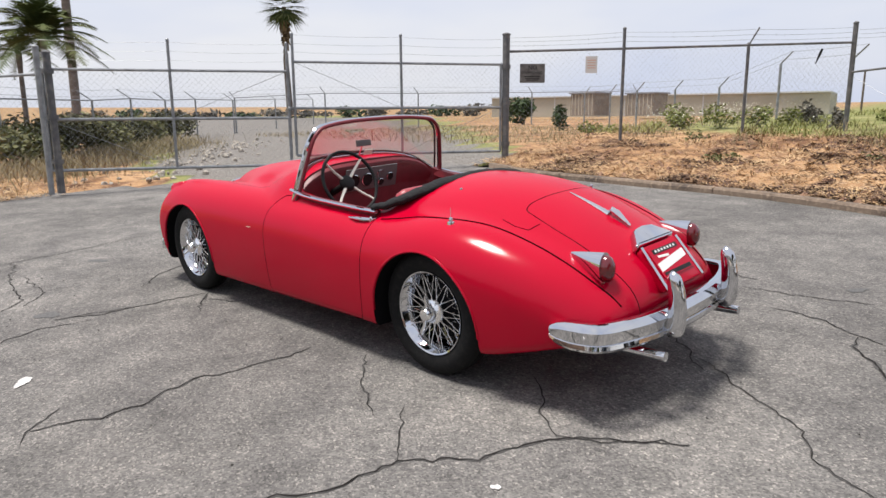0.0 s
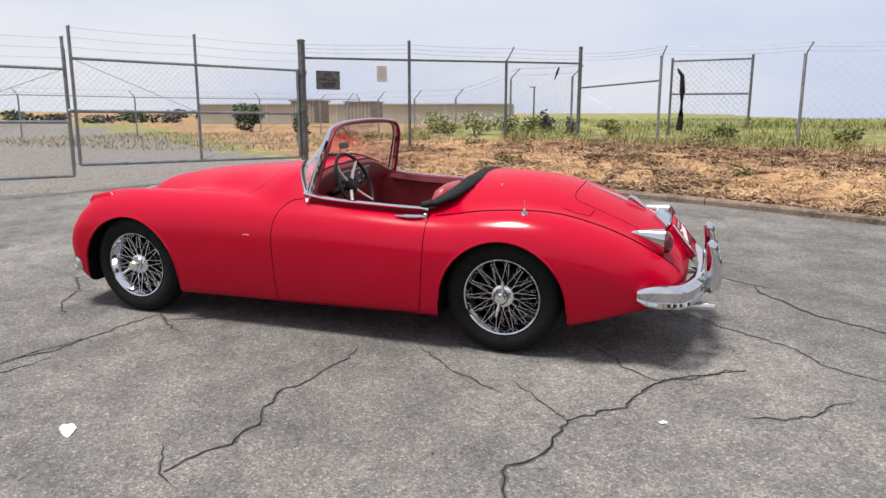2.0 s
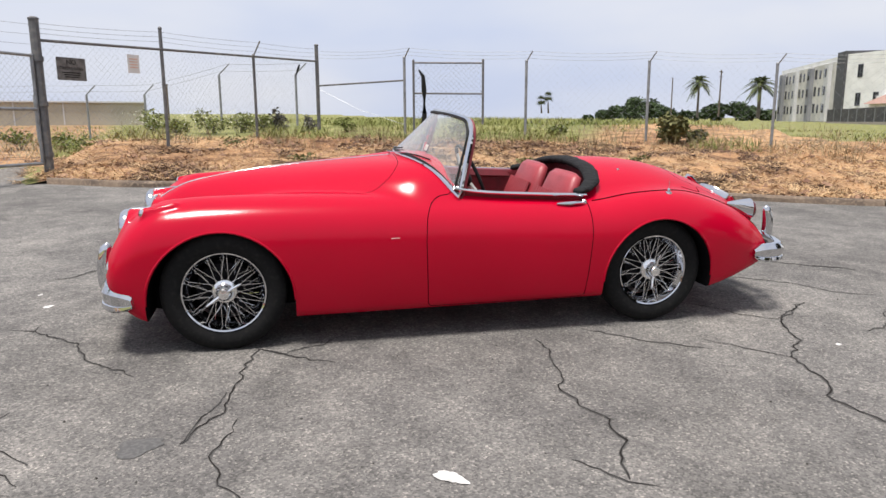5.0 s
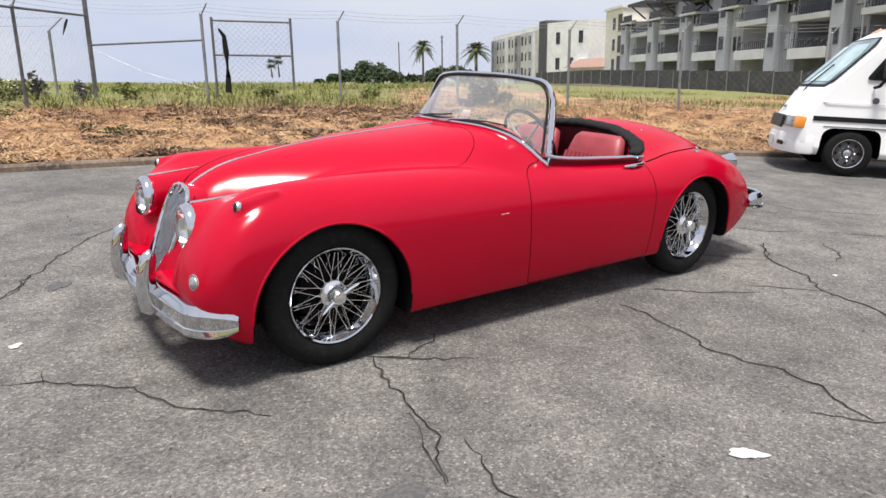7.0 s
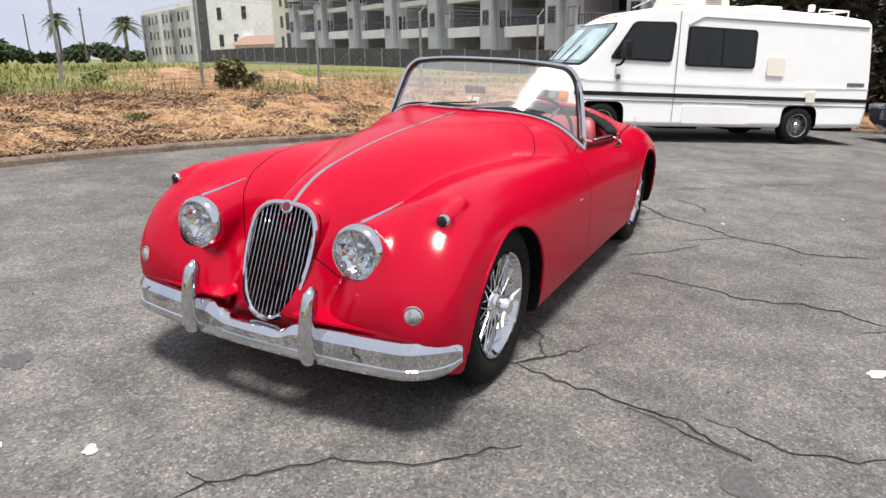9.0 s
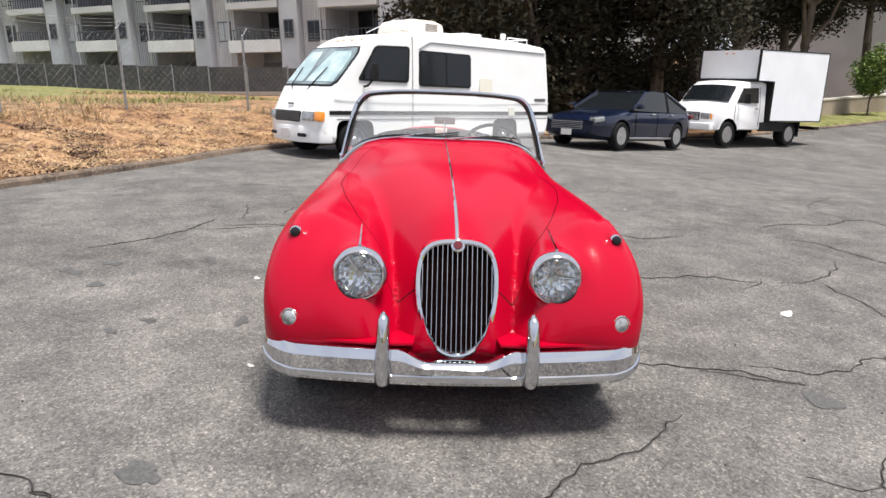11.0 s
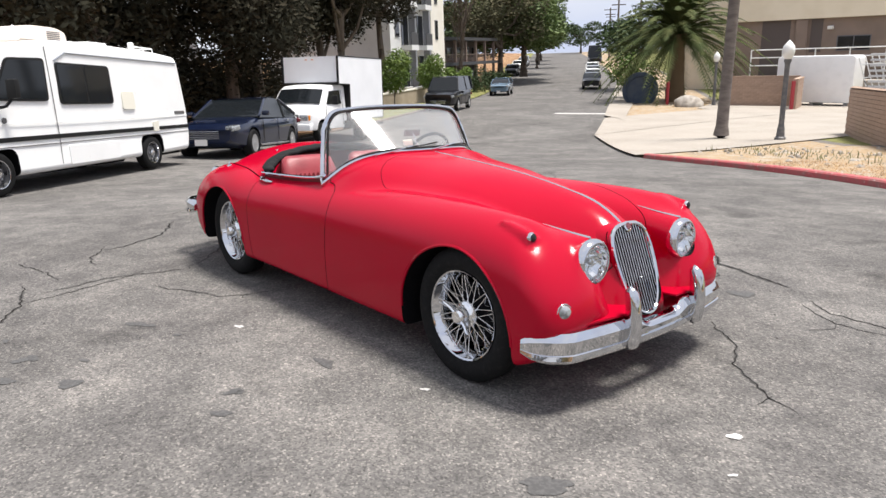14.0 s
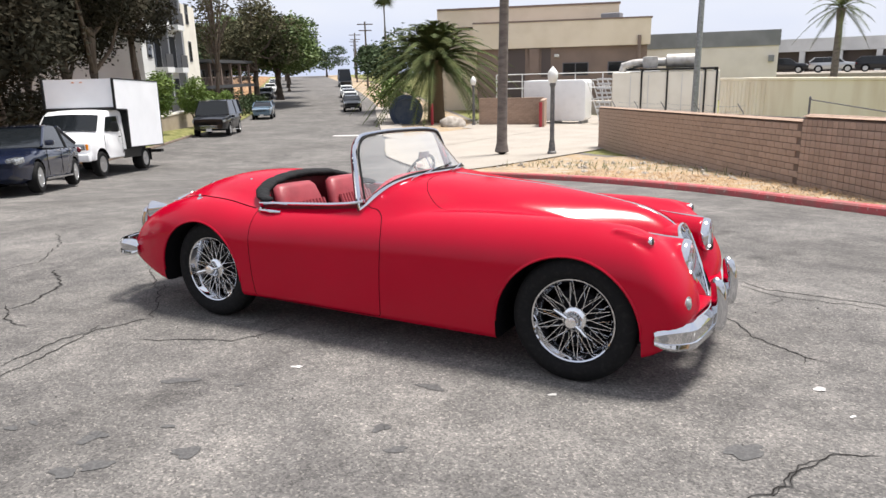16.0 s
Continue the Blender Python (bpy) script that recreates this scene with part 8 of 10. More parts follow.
def sleek(me):
    """Even highlights: normals from the true shape wherever a face lies on it."""
    pts = np.empty(len(me.vertices) * 3)
    me.vertices.foreach_get("co", pts)
    gr = slope(shell, pts.reshape(-1, 3))
    gr /= np.maximum(np.linalg.norm(gr, axis=1), 1e-9)[:, None]
    ns = np.zeros((len(me.loops), 3))
    for p in me.polygons:
        p.use_smooth = True
        fn = np.array(p.normal)
        for li in p.loop_indices:
            v = gr[me.loops[li].vertex_index]
            ns[li] = v if v @ fn > 0.8 else fn
    me.normals_split_custom_set(ns.tolist())
    return me


def mesh_part(name, me, parent, label=""):
    me.name = name
    ob = new(name, me)
    ob.parent = parent
    return tagged(ob, label) if label else ob


def arch(cx, cz, r, wide, flare):
    """The outline of a wheel opening, open downwards."""
    pts = [(cx + r * wide * math.cos(a), cz + r * math.sin(a)) for a in np.linspace(0, math.pi, 29)]
    return [(cx + r * wide + flare, -0.1)] + pts + [(cx - r * wide - flare, -0.1)]


_pts, _quads = surface_net(shell, (-2.42, -0.871, 0.13), (2.0, 0.871, 1.09), 0.0201)
hull = bpy.data.meshes.new("hull")
hull.from_pydata(_pts.tolist(), [], _quads)
for k in ("paint", "well", "hide"):
    hull.materials.append(M[k])
_b = bmesh.new()
_b.from_mesh(hull)
finish(_b)
_b.to_mesh(hull)
_b.free()
ARCHES = [arch(1.285, 0.29, 0.392, 1.0, 0.0), arch(-1.325, 0.30, 0.380, 0.985, 0.01)]
_cut = bmesh.new()
for a in ARCHES:
    for s in (1, -1):
        add_prism(_cut, a, *sorted((0.47 * s, 1.0 * s)))
hull = carve(hull, solid(_cut, 1), "DIFFERENCE")
_gr = [(0.0, 0.748), (0.10, 0.735), (0.135, 0.70), (0.148, 0.64), (0.148, 0.57), (0.138, 0.49), (0.115, 0.42), (0.07, 0.36), (0.0, 0.34)]
hull = carve(hull, solid(prism(_gr + [(-y, z) for y, z in _gr[-2:0:-1]], 1.45, 2.2, "yz"), 1), "DIFFERENCE")
for s in (1, -1):
    _c = [(s * HEAD[1] + 0.092 * math.cos(a), HEAD[2] + 0.092 * math.sin(a)) for a in np.linspace(0, 2 * math.pi, 28, endpoint=False)]
    hull = carve(hull, solid(prism(_c, 1.70, 1.90, "yz"), 1), "DIFFERENCE")
# the cockpit: rounded in plan, deeper towards the dash
COCKPIT = rounded([(-0.015, 0.60), (-0.015, -0.60), (-0.80, -0.625), (-1.03, -0.36), (-1.06, 0.0), (-1.03, 0.36), (-0.80, 0.625)], [0.10, 0.10, 0.2, 0.2, 0.2, 0.2, 0.2], 6)
hull = carve(hull, solid(prism(COCKPIT, 0.27, 1.3, "xy"), 2), "DIFFERENCE")

# lids and doors, each let in with a narrow gap round it
BONNET = [(1.80, 0.0), (1.79, 0.10), (1.76, 0.17), (1.70, 0.255), (1.60, 0.345), (1.45, 0.425), (1.2, 0.505), (0.9, 0.555), (0.6, 0.562), (0.42, 0.54), (0.31, 0.48), (0.25, 0.36), (0.225, 0.0)]
BOOT = [(-1.675, 0.0), (-1.655, 0.29), (-1.67, 0.355), (-1.85, 0.366), (-2.03, 0.355), (-2.2, 0.35), (-2.40, 0.33)]
DOOR = [(-0.02, 1.0), (-0.02, 0.835), (0.06, 0.83), (0.115, 0.79), (0.145, 0.72), (0.155, 0.60), (0.14, 0.197), (-0.83, 0.208), (-0.845, 0.35), (-0.862, 0.60), (-0.862, 1.0)]


def closed(line):
    return line + [(x, -y) for x, y in line[::-1] if y]


LIDS = [("bonnet", rounded(closed(BONNET), 0.05, 3), (0.45, 1.2), "xy", "long red bonnet with a bright centre strip"),
        ("boot_lid", rounded(closed(BOOT), 0.06, 3), (0.44, 1.2), "xy", "red boot lid with a chrome spear"),
        ("door", rounded(DOOR, 0.03, 3), (0.622, 1.0), "xz", "closed red door with a dipped top edge"),
        ("door", rounded(DOOR, 0.03, 3), (-1.0, -0.622), "xz", "closed red door with a dipped top edge")]
for _name, _poly, (_lo, _hi), _ax, _lab in LIDS:
    _gap = 0.0016 if _name == "bonnet" else 0.0024
    lid = carve(hull.copy(), solid(prism(grown(_poly, -_gap), _lo, _hi, _ax), 1), "INTERSECT")
    hull = carve(hull, solid(prism(grown(_poly, _gap), _lo, _hi, _ax), 1), "DIFFERENCE")
    mesh_part(_name, sleek(lid), car, _lab)
mesh_part("body", sleek(hull), car, "glossy red painted steel body")
for o in [o for o in bpy.data.objects if o.name.startswith("tool")]:
    bpy.data.objects.remove(o)


def both(fn):
    for s in (1, -1):
        fn(s)


# beaded lips round the wheel openings
for a in ARCHES:
    for s in (1, -1):
        line = [on_side(x, z, s, -0.002) for x, z in a[1:-1] if z > 0.23 and x < 1.70]
        part("arch_lip", tube(line, 0.0075, 6), M["paint"], car)

# ---- wheels ----
RIM_R, TYRE_R, TYRE_W = 0.222, 0.338, 0.165


def make_wheel():
    m = Matrix.Rotation(radians(-90), 4, "X")  # turned about y, face towards +y
    w = TYRE_W / 2
    rim = bmesh.new()
    add_lathe(rim, [(RIM_R - 0.005, 0.066), (RIM_R + 0.003, 0.070), (RIM_R + 0.006, 0.060), (RIM_R - 0.003, 0.054), (RIM_R - 0.013, 0.038), (RIM_R - 0.030, 0.010), (RIM_R - 0.034, -0.05), (RIM_R + 0.004, -0.068), (RIM_R - 0.004, -0.072), (RIM_R - 0.040, -0.05), (RIM_R - 0.040, 0.008), (RIM_R - 0.020, 0.040), (RIM_R - 0.011, 0.054), (RIM_R - 0.005, 0.066)], 48, m, caps=False)
    wheel = part("wheel", finish(rim), M["chrome"], car, "chromed wire wheel with a knock-off spinner", angle=50)
    ty = [(RIM_R, 0.055), (RIM_R + 0.01, 0.066), (RIM_R + 0.035, w - 0.003), (RIM_R + 0.06, w), (RIM_R + 0.085, w - 0.006), (TYRE_R - 0.012, w - 0.020), (TYRE_R - 0.003, w - 0.032), (TYRE_R, 0.035), (TYRE_R, 0.014), (TYRE_R - 0.006, 0.012), (TYRE_R - 0.006, 0.008), (TYRE_R, 0.006)]
    part("tyre", lathe(ty + [(r, -h) for r, h in ty[::-1]], 56, m, caps=False), M["tyre"], wheel, "black treaded tyre")
    part("hub", lathe([(0.030, 0.060), (0.040, 0.058), (0.046, 0.050), (0.052, 0.044), (0.064, 0.040), (0.067, 0.032), (0.064, 0.024), (0.054, 0.016), (0.052, -0.02), (0.060, -0.03), (0.045, -0.08)], 32, m), M["wire"], wheel)
    sp = bmesh.new()
    m0, m = m, m @ Matrix.Scale(1.28, 4)
    add_lathe(sp, [(0.002, 0.088), (0.022, 0.084), (0.032, 0.070), (0.034, 0.045)], 28, m)
    for k in (0.0, math.pi):
        add_tube(sp, [m @ Matrix.Rotation(k, 4, "Z") @ Vector(p) for p in ((0.01, 0, 0.066), (0.05, 0.004, 0.070), (0.078, 0.006, 0.082), (0.086, 0.007, 0.086))], [0.016, 0.015, 0.011, 0.004], 8, flat=0.7)
    part("spinner", finish(sp), M["wire"], wheel, "two-eared chrome knock-off spinner")
    m = m0
    part("brake_drum", lathe([(0.15, -0.01), (0.155, -0.02), (0.155, -0.09), (0.05, -0.09)], 24, m), M["well"], wheel)
    first = {}
    n = 28
    for row, (r0, h0, r1, h1, tw) in enumerate(((0.062, 0.036, RIM_R - 0.022, 0.044, 0.30), (0.060, -0.020, RIM_R - 0.030, 0.006, -0.62))):
        for k in range(n):
            tw_k = tw if k % 2 else -tw
            key = (row, k % 2)
            a = 2 * math.pi * (k + 0.5 * row) / n
            if key not in first:
                o = part("spoke", tube([m @ Vector((r0, 0, h0)), m @ Vector((r1 * math.cos(tw_k), r1 * math.sin(tw_k), h1))], 0.0022 if row == 0 else 0.0019, 5), M["wire" if row == 0 else "chrome"], wheel)
                first[key] = o
            else:
                o = share("spoke", first[key], wheel, Matrix())
            o.matrix_local = Matrix.Rotation(a, 4, "Y")
    return wheel


wheel = make_wheel()
WHEEL_Y = 0.672
wheel.matrix_local = T(1.275, WHEEL_Y, TYRE_R - 0.003) @ pose(0, 0, 0, 0, 28, 0)
for x, s, turn in ((-1.316, 1, 75), (1.316, -1, -40), (-1.275, -1, 10)):
    w = copy_thing(wheel, Matrix())
    w.matrix_basis = T(x, s * (WHEEL_Y - (0.02 if x < 0 else 0)), TYRE_R - 0.003) @ pose(0, 0, 0, 0, turn, 0 if s > 0 else 180)

# ---- grille, lamps and bumpers ----
def grille_x(z):
    return 1.716 + 0.40 * (0.745 - z)


GR = [(0.0, 0.757), (0.06, 0.756), (0.110, 0.742), (0.142, 0.708), (0.155, 0.66), (0.158, 0.60), (0.152, 0.53), (0.136, 0.455), (0.105, 0.39), (0.060, 0.345), (0.0, 0.332)]
_ys = spline([(-z, y) for y, z in GR[1:-1]])
ring = [(y, z) for y, z in GR] + [(-y, z) for y, z in GR[-2:0:-1]]
_bm = tube([(grille_x(z) + 0.006, y, z) for y, z in rounded(ring, 0.04, 3)], 0.011, 8, closed=True, up=Vector((1, 0, 0)))
part("grille_surround", _bm, M["chrome"], car)
_bm = bmesh.new()
_back = [[Vector((grille_x(z) - 0.022, sgn * max(0.01, float(_ys(-z)) + 0.004), z)) for sgn in (-1, 1)] for z in np.linspace(0.752, 0.338, 16)]
add_rings(_bm, _back, closed_ring=False)
part("grille_backing", _bm, M["gap"], car)
_cowl = bmesh.new()
add_rings(_cowl, [[Vector((grille_x(z) - d, y * k, 0.545 + (z - 0.545) * k)) for y, z in rounded(ring, 0.04, 3)] for d, k in ((0.0, 1.0), (0.03, 1.015), (0.10, 1.03), (0.20, 1.0))], caps=False)
part("grille_cowl", finish(_cowl), M["paint"], car)
for k in range(-7, 8):
    y = k * 0.0200
    zs = [z for z in np.linspace(0.752, 0.338, 130) if abs(y) < float(_ys(-z)) - 0.006 or (abs(y) < 0.03)]
    if len(zs) > 3:
        part("grille_slat", tube([(grille_x(z) + 0.002, y, z) for z in zs[::9] + [zs[-1]]], 0.0021, 6), M["chrome"], car)
part("bonnet_badge", lathe([(0.028, 0), (0.028, 0.008), (0.020, 0.012), (0.004, 0.013)], 24, T(grille_x(0.742) + 0.004, 0, 0.742) @ pose(0, 0, 0, 0, 62, 0)), M["chrome"], car)
part("badge_enamel", lathe([(0.019, 0.012), (0.017, 0.016), (0.003, 0.0165)], 20, T(grille_x(0.742) + 0.004, 0, 0.742) @ pose(0, 0, 0, 0, 62, 0)), M["redlens"], car)
part("bonnet_strip", tube([on_top(x, 0, 0.001) for x in np.linspace(1.70, 0.26, 40)], [0.008] * 8 + [0.005] * 32, 6, flat=0.7), M["chrome"], car, "thin bright bonnet strip")


def headlamp(s):
    m = T(HEAD[0] - 0.003, s * HEAD[1], HEAD[2]) @ pose(0, 0, 0, 0, 90, 0) @ Matrix.Scale(0.93, 4)
    h = part("headlamp", lathe([(0.113, -0.02), (0.119, 0.0), (0.1195, 0.014), (0.114, 0.030), (0.104, 0.040), (0.098, 0.040), (0.096, 0.030)], 40, m, caps=False), M["chrome"], car, "round headlamp with a chrome rim")
    _rf = []
    for r, z, q in ((0.097, 0.030, 0.0), (0.088, 0.004, 0.03), (0.070, -0.020, 0.07), (0.046, -0.038, 0.07), (0.026, -0.049, 0.03), (0.012, -0.053, 0.0)):
        _rf.append([m @ Vector((r * math.cos(a) * (1 + q * (-1) ** i), r * math.sin(a) * (1 + q * (-1) ** i), z + 0.10 * q * (-1) ** i)) for i, a in enumerate(np.linspace(0, 2 * math.pi, 20, endpoint=False))])
    part("reflector", finish(add_rings(bmesh.new(), _rf, caps=False)), M["reflector"], h, "fluted silvered reflector", smooth=False)
    part("bulb_shield", lathe([(0.012, -0.052), (0.014, -0.01), (0.018, 0.004), (0.012, 0.012), (0.002, 0.014)], 12, m), M["steel"], h)
    for k in range(3):
        a = radians(90 + 120 * k)
        part("shield_stay", tube([m @ Vector((0.016 * math.cos(a), 0.016 * math.sin(a), 0.0)), m @ Vector((0.088 * math.cos(a), 0.088 * math.sin(a), 0.004))], 0.003, 5), M["steel"], h)
    gl = part("lens", lathe([(0.097, 0.032), (0.090, 0.044), (0.07, 0.054), (0.04, 0.061), (0.003, 0.063)], 36, m, caps=False), M["lampglass"], h, "clear domed headlamp glass")
    gl.visible_shadow = False
    part("bright_trim", tube([on_top(x, s * y, 0.001) for x, y in ((1.79, 0.388), (1.70, 0.392), (1.60, 0.397), (1.52, 0.40))], [0.007, 0.006, 0.004, 0.002], 6), M["chrome"], car)


both(headlamp)


def front_lamps(s):
    x = 1.862
    m = T(x - 0.005, s * 0.648, 0.470) @ pose(0, 0, 0, 0, 84, s * 16) @ Matrix.Scale(0.86, 4)
    p = part("parking_lamp", lathe([(0.052, -0.05), (0.052, 0.012), (0.046, 0.020), (0.040, 0.020)], 28, m, caps=False), M["chrome"], car)
    part("lens", lathe([(0.041, 0.014), (0.036, 0.022), (0.02, 0.028), (0.002, 0.030)], 24, m), M["lens"], p)
    m = T(1.662, s * 0.656, 0.770) @ pose(0, 0, 0, 0, 84, 0)
    p = part("side_lamp", lathe([(0.025, -0.012), (0.025, 0.014), (0.020, 0.022)], 24, m, caps=False), M["chrome"], car)
    part("lens", lathe([(0.021, 0.018), (0.015, 0.027), (0.002, 0.030)], 20, m), M["dark_glass"], p)


both(front_lamps)


def blade(line, name, prof, parent, mat="chrome", label="", dips=None):
    """A bar swept along a plan line of (x, y, z of its middle); prof is (out, up) rows."""
    rings = []
    pts = [Vector(p) for p in line]
    for i, p in enumerate(pts):
        d = (pts[min(i + 1, len(pts) - 1)] - pts[max(i - 1, 0)])
        d.z = 0
        out = d.normalized().cross(Vector((0, 0, 1)))
        dip = dips[i] if dips else 0.0
        f = min(1.0, (0.45, 0.78, 0.93)[min(i, len(pts) - 1 - i)] if min(i, len(pts) - 1 - i) < 3 else 1.0)
        rings.append([p + out * a * f + Vector((0, 0, b * f - (dip * (b + 0.03) / 0.1 if b > -0.03 else 0))) for a, b in prof])
    bm = add_rings(bmesh.new(), rings)
    return part(name, finish(bm), M[mat], parent, label, angle=30)


# section: sloped bright top, upright face, lower ledge
PROF = [(-0.030, 0.064), (-0.004, 0.070), (0.012, 0.066), (0.024, 0.050), (0.034, 0.032), (0.027, -0.028), (0.034, -0.032), (0.038, -0.052), (0.030, -0.066), (0.0, -0.070), (-0.02, -0.06), (-0.008, -0.03), (-0.012, 0.04)]
# the front bumper's upper edge dips under the grille; its ends wrap round the wings
_line, _dips = [], []
for y in np.linspace(-0.775, 0.775, 63):
    a = abs(y)
    x = 1.945 - 0.055 * (a / 0.62) ** 2.0 - (0.125 * ((a - 0.62) / 0.155) ** 1.6 if a > 0.62 else 0)
    d = max(0.0, min(1.0, (0.225 - a) / 0.11))
    _dips.append(0.050 * (3 * d ** 2 - 2 * d ** 3))
    _line.append((x, y, 0.315))
blade(_line, "front_bumper", PROF, car, label="chrome front bumper with a dip under the grille", dips=_dips)
for s in (1, -1):
    pts = [(1.925, 0.17 * s), (1.93, 0.30 * s), (1.885, 0.60 * s), (1.80, 0.72 * s), (1.74, 0.60 * s), (1.74, 0.15 * s)]
    part("front_valance", finish(add_prism(bmesh.new(), pts, 0.392, 0.401, "xy") or bmesh.new()), M["paint"], car, "red valance tray behind the bumper")


def overrider(x, y, z0, z1, face, name="overrider"):
    rings = []
    n = 14
    for i, t in enumerate(np.linspace(0, 1, 15)):
        w = 0.036 * (1 - 0.35 * t) * math.sqrt(max(0.02, 1 - (2 * abs(t - 0.5)) ** 10))
        d = (0.048 - 0.012 * t) * math.sqrt(max(0.02, 1 - (2 * abs(t - 0.5)) ** 8))
        c = 0.02 * math.sin(math.pi * t) - (0.012 * t)
        rings.append([Vector((x + face * (c + d * math.cos(2 * math.pi * k / n)), y + w * math.sin(2 * math.pi * k / n), z0 + (z1 - z0) * t)) for k in range(n)])
    o = part(name, finish(add_rings(bmesh.new(), rings)), M["chrome"], car, "upright chrome bumper overrider", angle=50)
    part("rubber_strip", tube([(x - face * 0.005, y + s * 0.034, z0 + 0.02) for s in (-1, 1)], 0.004, 6), M["black"], o)


for s in (1, -1):
    overrider(1.965, s * 0.285, 0.235, 0.540, 1)

# one rear bumper that follows the tail round, with overriders
_line = []
for t in np.linspace(-1, 1, 61):
    a = abs(t)
    y = 0.665 * min(1, a / 0.82) ** 0.96 + (0.022 * (a - 0.82) / 0.18 if a > 0.82 else 0)
    x = -2.405 + 0.13 * min(1, a / 0.82) ** 2.6 + (0.215 * ((a - 0.82) / 0.18) if a > 0.82 else 0)
    _line.append((x, math.copysign(y, -t), 0.405))
for _ in range(3):
    _line = [_line[0]] + [tuple((_line[i - 1][k] + 2 * _line[i][k] + _line[i + 1][k]) / 4 for k in range(3)) for i in range(1, len(_line) - 1)] + [_line[-1]]
blade(_line, "rear_bumper", [(a, b * 0.9) for a, b in PROF], car, label="chrome rear bumper that wraps the wings")
for s in (1, -1):
    overrider(-2.445, s * 0.285, 0.335, 0.650, -1)
for y in (0.40, -0.40):
    part("exhaust_pipe", tube([(-1.9, y, 0.27), (-2.3, y, 0.285), (-2.47, y, 0.29)], 0.023, 14), M["chrome"], car, "chrome exhaust tailpipe")

# ---- tail lamps, plinth and plate ----
def tail_lamp(s):
    y, base = 0.432, []
    z0 = top_z(-2.00, y)
    for t in np.linspace(0, 1, 8):
        x, w = -2.00 - 0.18 * t, 0.006 + 0.044 * t ** 0.8
        zc, h = z0 + (0.660 - z0) * t, 0.012 + 0.056 * t ** 0.9
        base.append([Vector((x, s * (y + w * math.cos(a)), zc + h * math.sin(a) * (1.35 if math.sin(a) < 0 else 1))) for a in np.linspace(0, 2 * math.pi, 22, endpoint=False)])
    h = part("tail_lamp", finish(add_rings(bmesh.new(), base)), M["chrome"], car, "pointed chrome tail lamp with a red lens", angle=50)
    part("lens", lathe([(0.043, 0.0), (0.044, 0.014), (0.038, 0.032), (0.022, 0.045), (0.003, 0.050)], 24, T(-2.178, s * y, 0.652) @ pose(0, 0, 0, 0, -86, 0) @ Matrix.Diagonal((1.45, 1, 1, 1))), M["redlens"], h, "dark red lens")


both(tail_lamp)


def tail_frame(x, up=0.0):
    """A pose on the boot lid's middle line, z away from the lid and x down the slope."""
    a, b = on_top(x + 0.03, 0), on_top(x - 0.03, 0)
    d = (b - a).normalized()
    n = d.cross(Vector((0, 1, 0))).normalized()
    n = n if n.z > 0 else -n
    yv = n.cross(d)
    m = Matrix((d, yv, n)).transposed().to_4x4()
    m.translation = on_top(x, 0) + n * up
    return m


part("boot_spear", tube([on_top(x, 0, 0.002) for x in np.linspace(-1.70, -1.94, 12)], [0.004 + 0.0018 * i for i in range(12)], 8, flat=0.45), M["chrome"], car, "tapering chrome boot spear")
_b = tube([on_top(-1.94, 0, 0.01), on_top(-1.955, 0, 0.032), on_top(-1.985, 0, 0.030), on_top(-2.06, 0, 0.012)], [0.008, 0.016, 0.018, 0.006], 10)
part("boot_handle", _b, M["chrome"], car)
_m = tail_frame(-2.150, 0.0)
part("plate_lamp", prism(rounded([(0.028, -0.175), (0.042, -0.168), (0.042, 0.168), (0.028, 0.175), (-0.055, 0.085), (-0.065, 0.0), (-0.055, -0.085)], 0.012, 3), -0.01, 0.046, "xy", _m, 0.014), M["chrome"], car, "chrome number plate lamp housing")
_m = tail_frame(-2.262, 0.0)
_pl = part("plate_plinth", prism(rounded([(-0.10, -0.17), (0.13, -0.18), (0.13, 0.18), (-0.10, 0.17)], 0.02, 3), -0.02, 0.022, "xy", _m, 0.006), M["paint"], car)
for s in (1, -1):
    part("plinth_trim", tube([_m @ Vector((-0.10, s * 0.172, 0.024)), _m @ Vector((0.13, s * 0.182, 0.024))], 0.007, 6), M["chrome"], car)
part("number_plate", prism(rounded([(-0.075, -0.15), (0.078, -0.15), (0.078, 0.15), (-0.075, 0.15)], 0.012, 3), 0.023, 0.028, "xy", _m), M["paint"], car, "small red and white number plate")
for pts, k in (([(-0.070, -0.12), (-0.046, -0.12), (-0.046, 0.12), (-0.070, 0.12)], "black"), ([(-0.030, 0.14), (0.012, 0.14), (0.046, -0.14), (0.002, -0.14)], "plate"), ([(-0.036, -0.10), (-0.024, -0.10), (-0.016, 0.0), (-0.028, 0.0)], "plate"), ([(0.052, -0.13), (0.072, -0.13), (0.072, 0.13), (0.052, 0.13)], "black")):
    part("plate_bar", prism(pts, 0.0285, 0.0295, "xy", _m), M[k], car)
for k in range(7):
    part("plate_mark", prism([(-0.064, -0.10 + 0.03 * k), (-0.052, -0.10 + 0.03 * k), (-0.052, -0.085 + 0.03 * k), (-0.064, -0.085 + 0.03 * k)], 0.0298, 0.0303, "xy", _m), M["plate"], car)


# ---- windscreen ----
SCUTTLE = spline([(a, top_z(0.210 - 0.27 * a ** 2.3, 0.658 * a)) for a in np.linspace(0, 1.02, 18)])


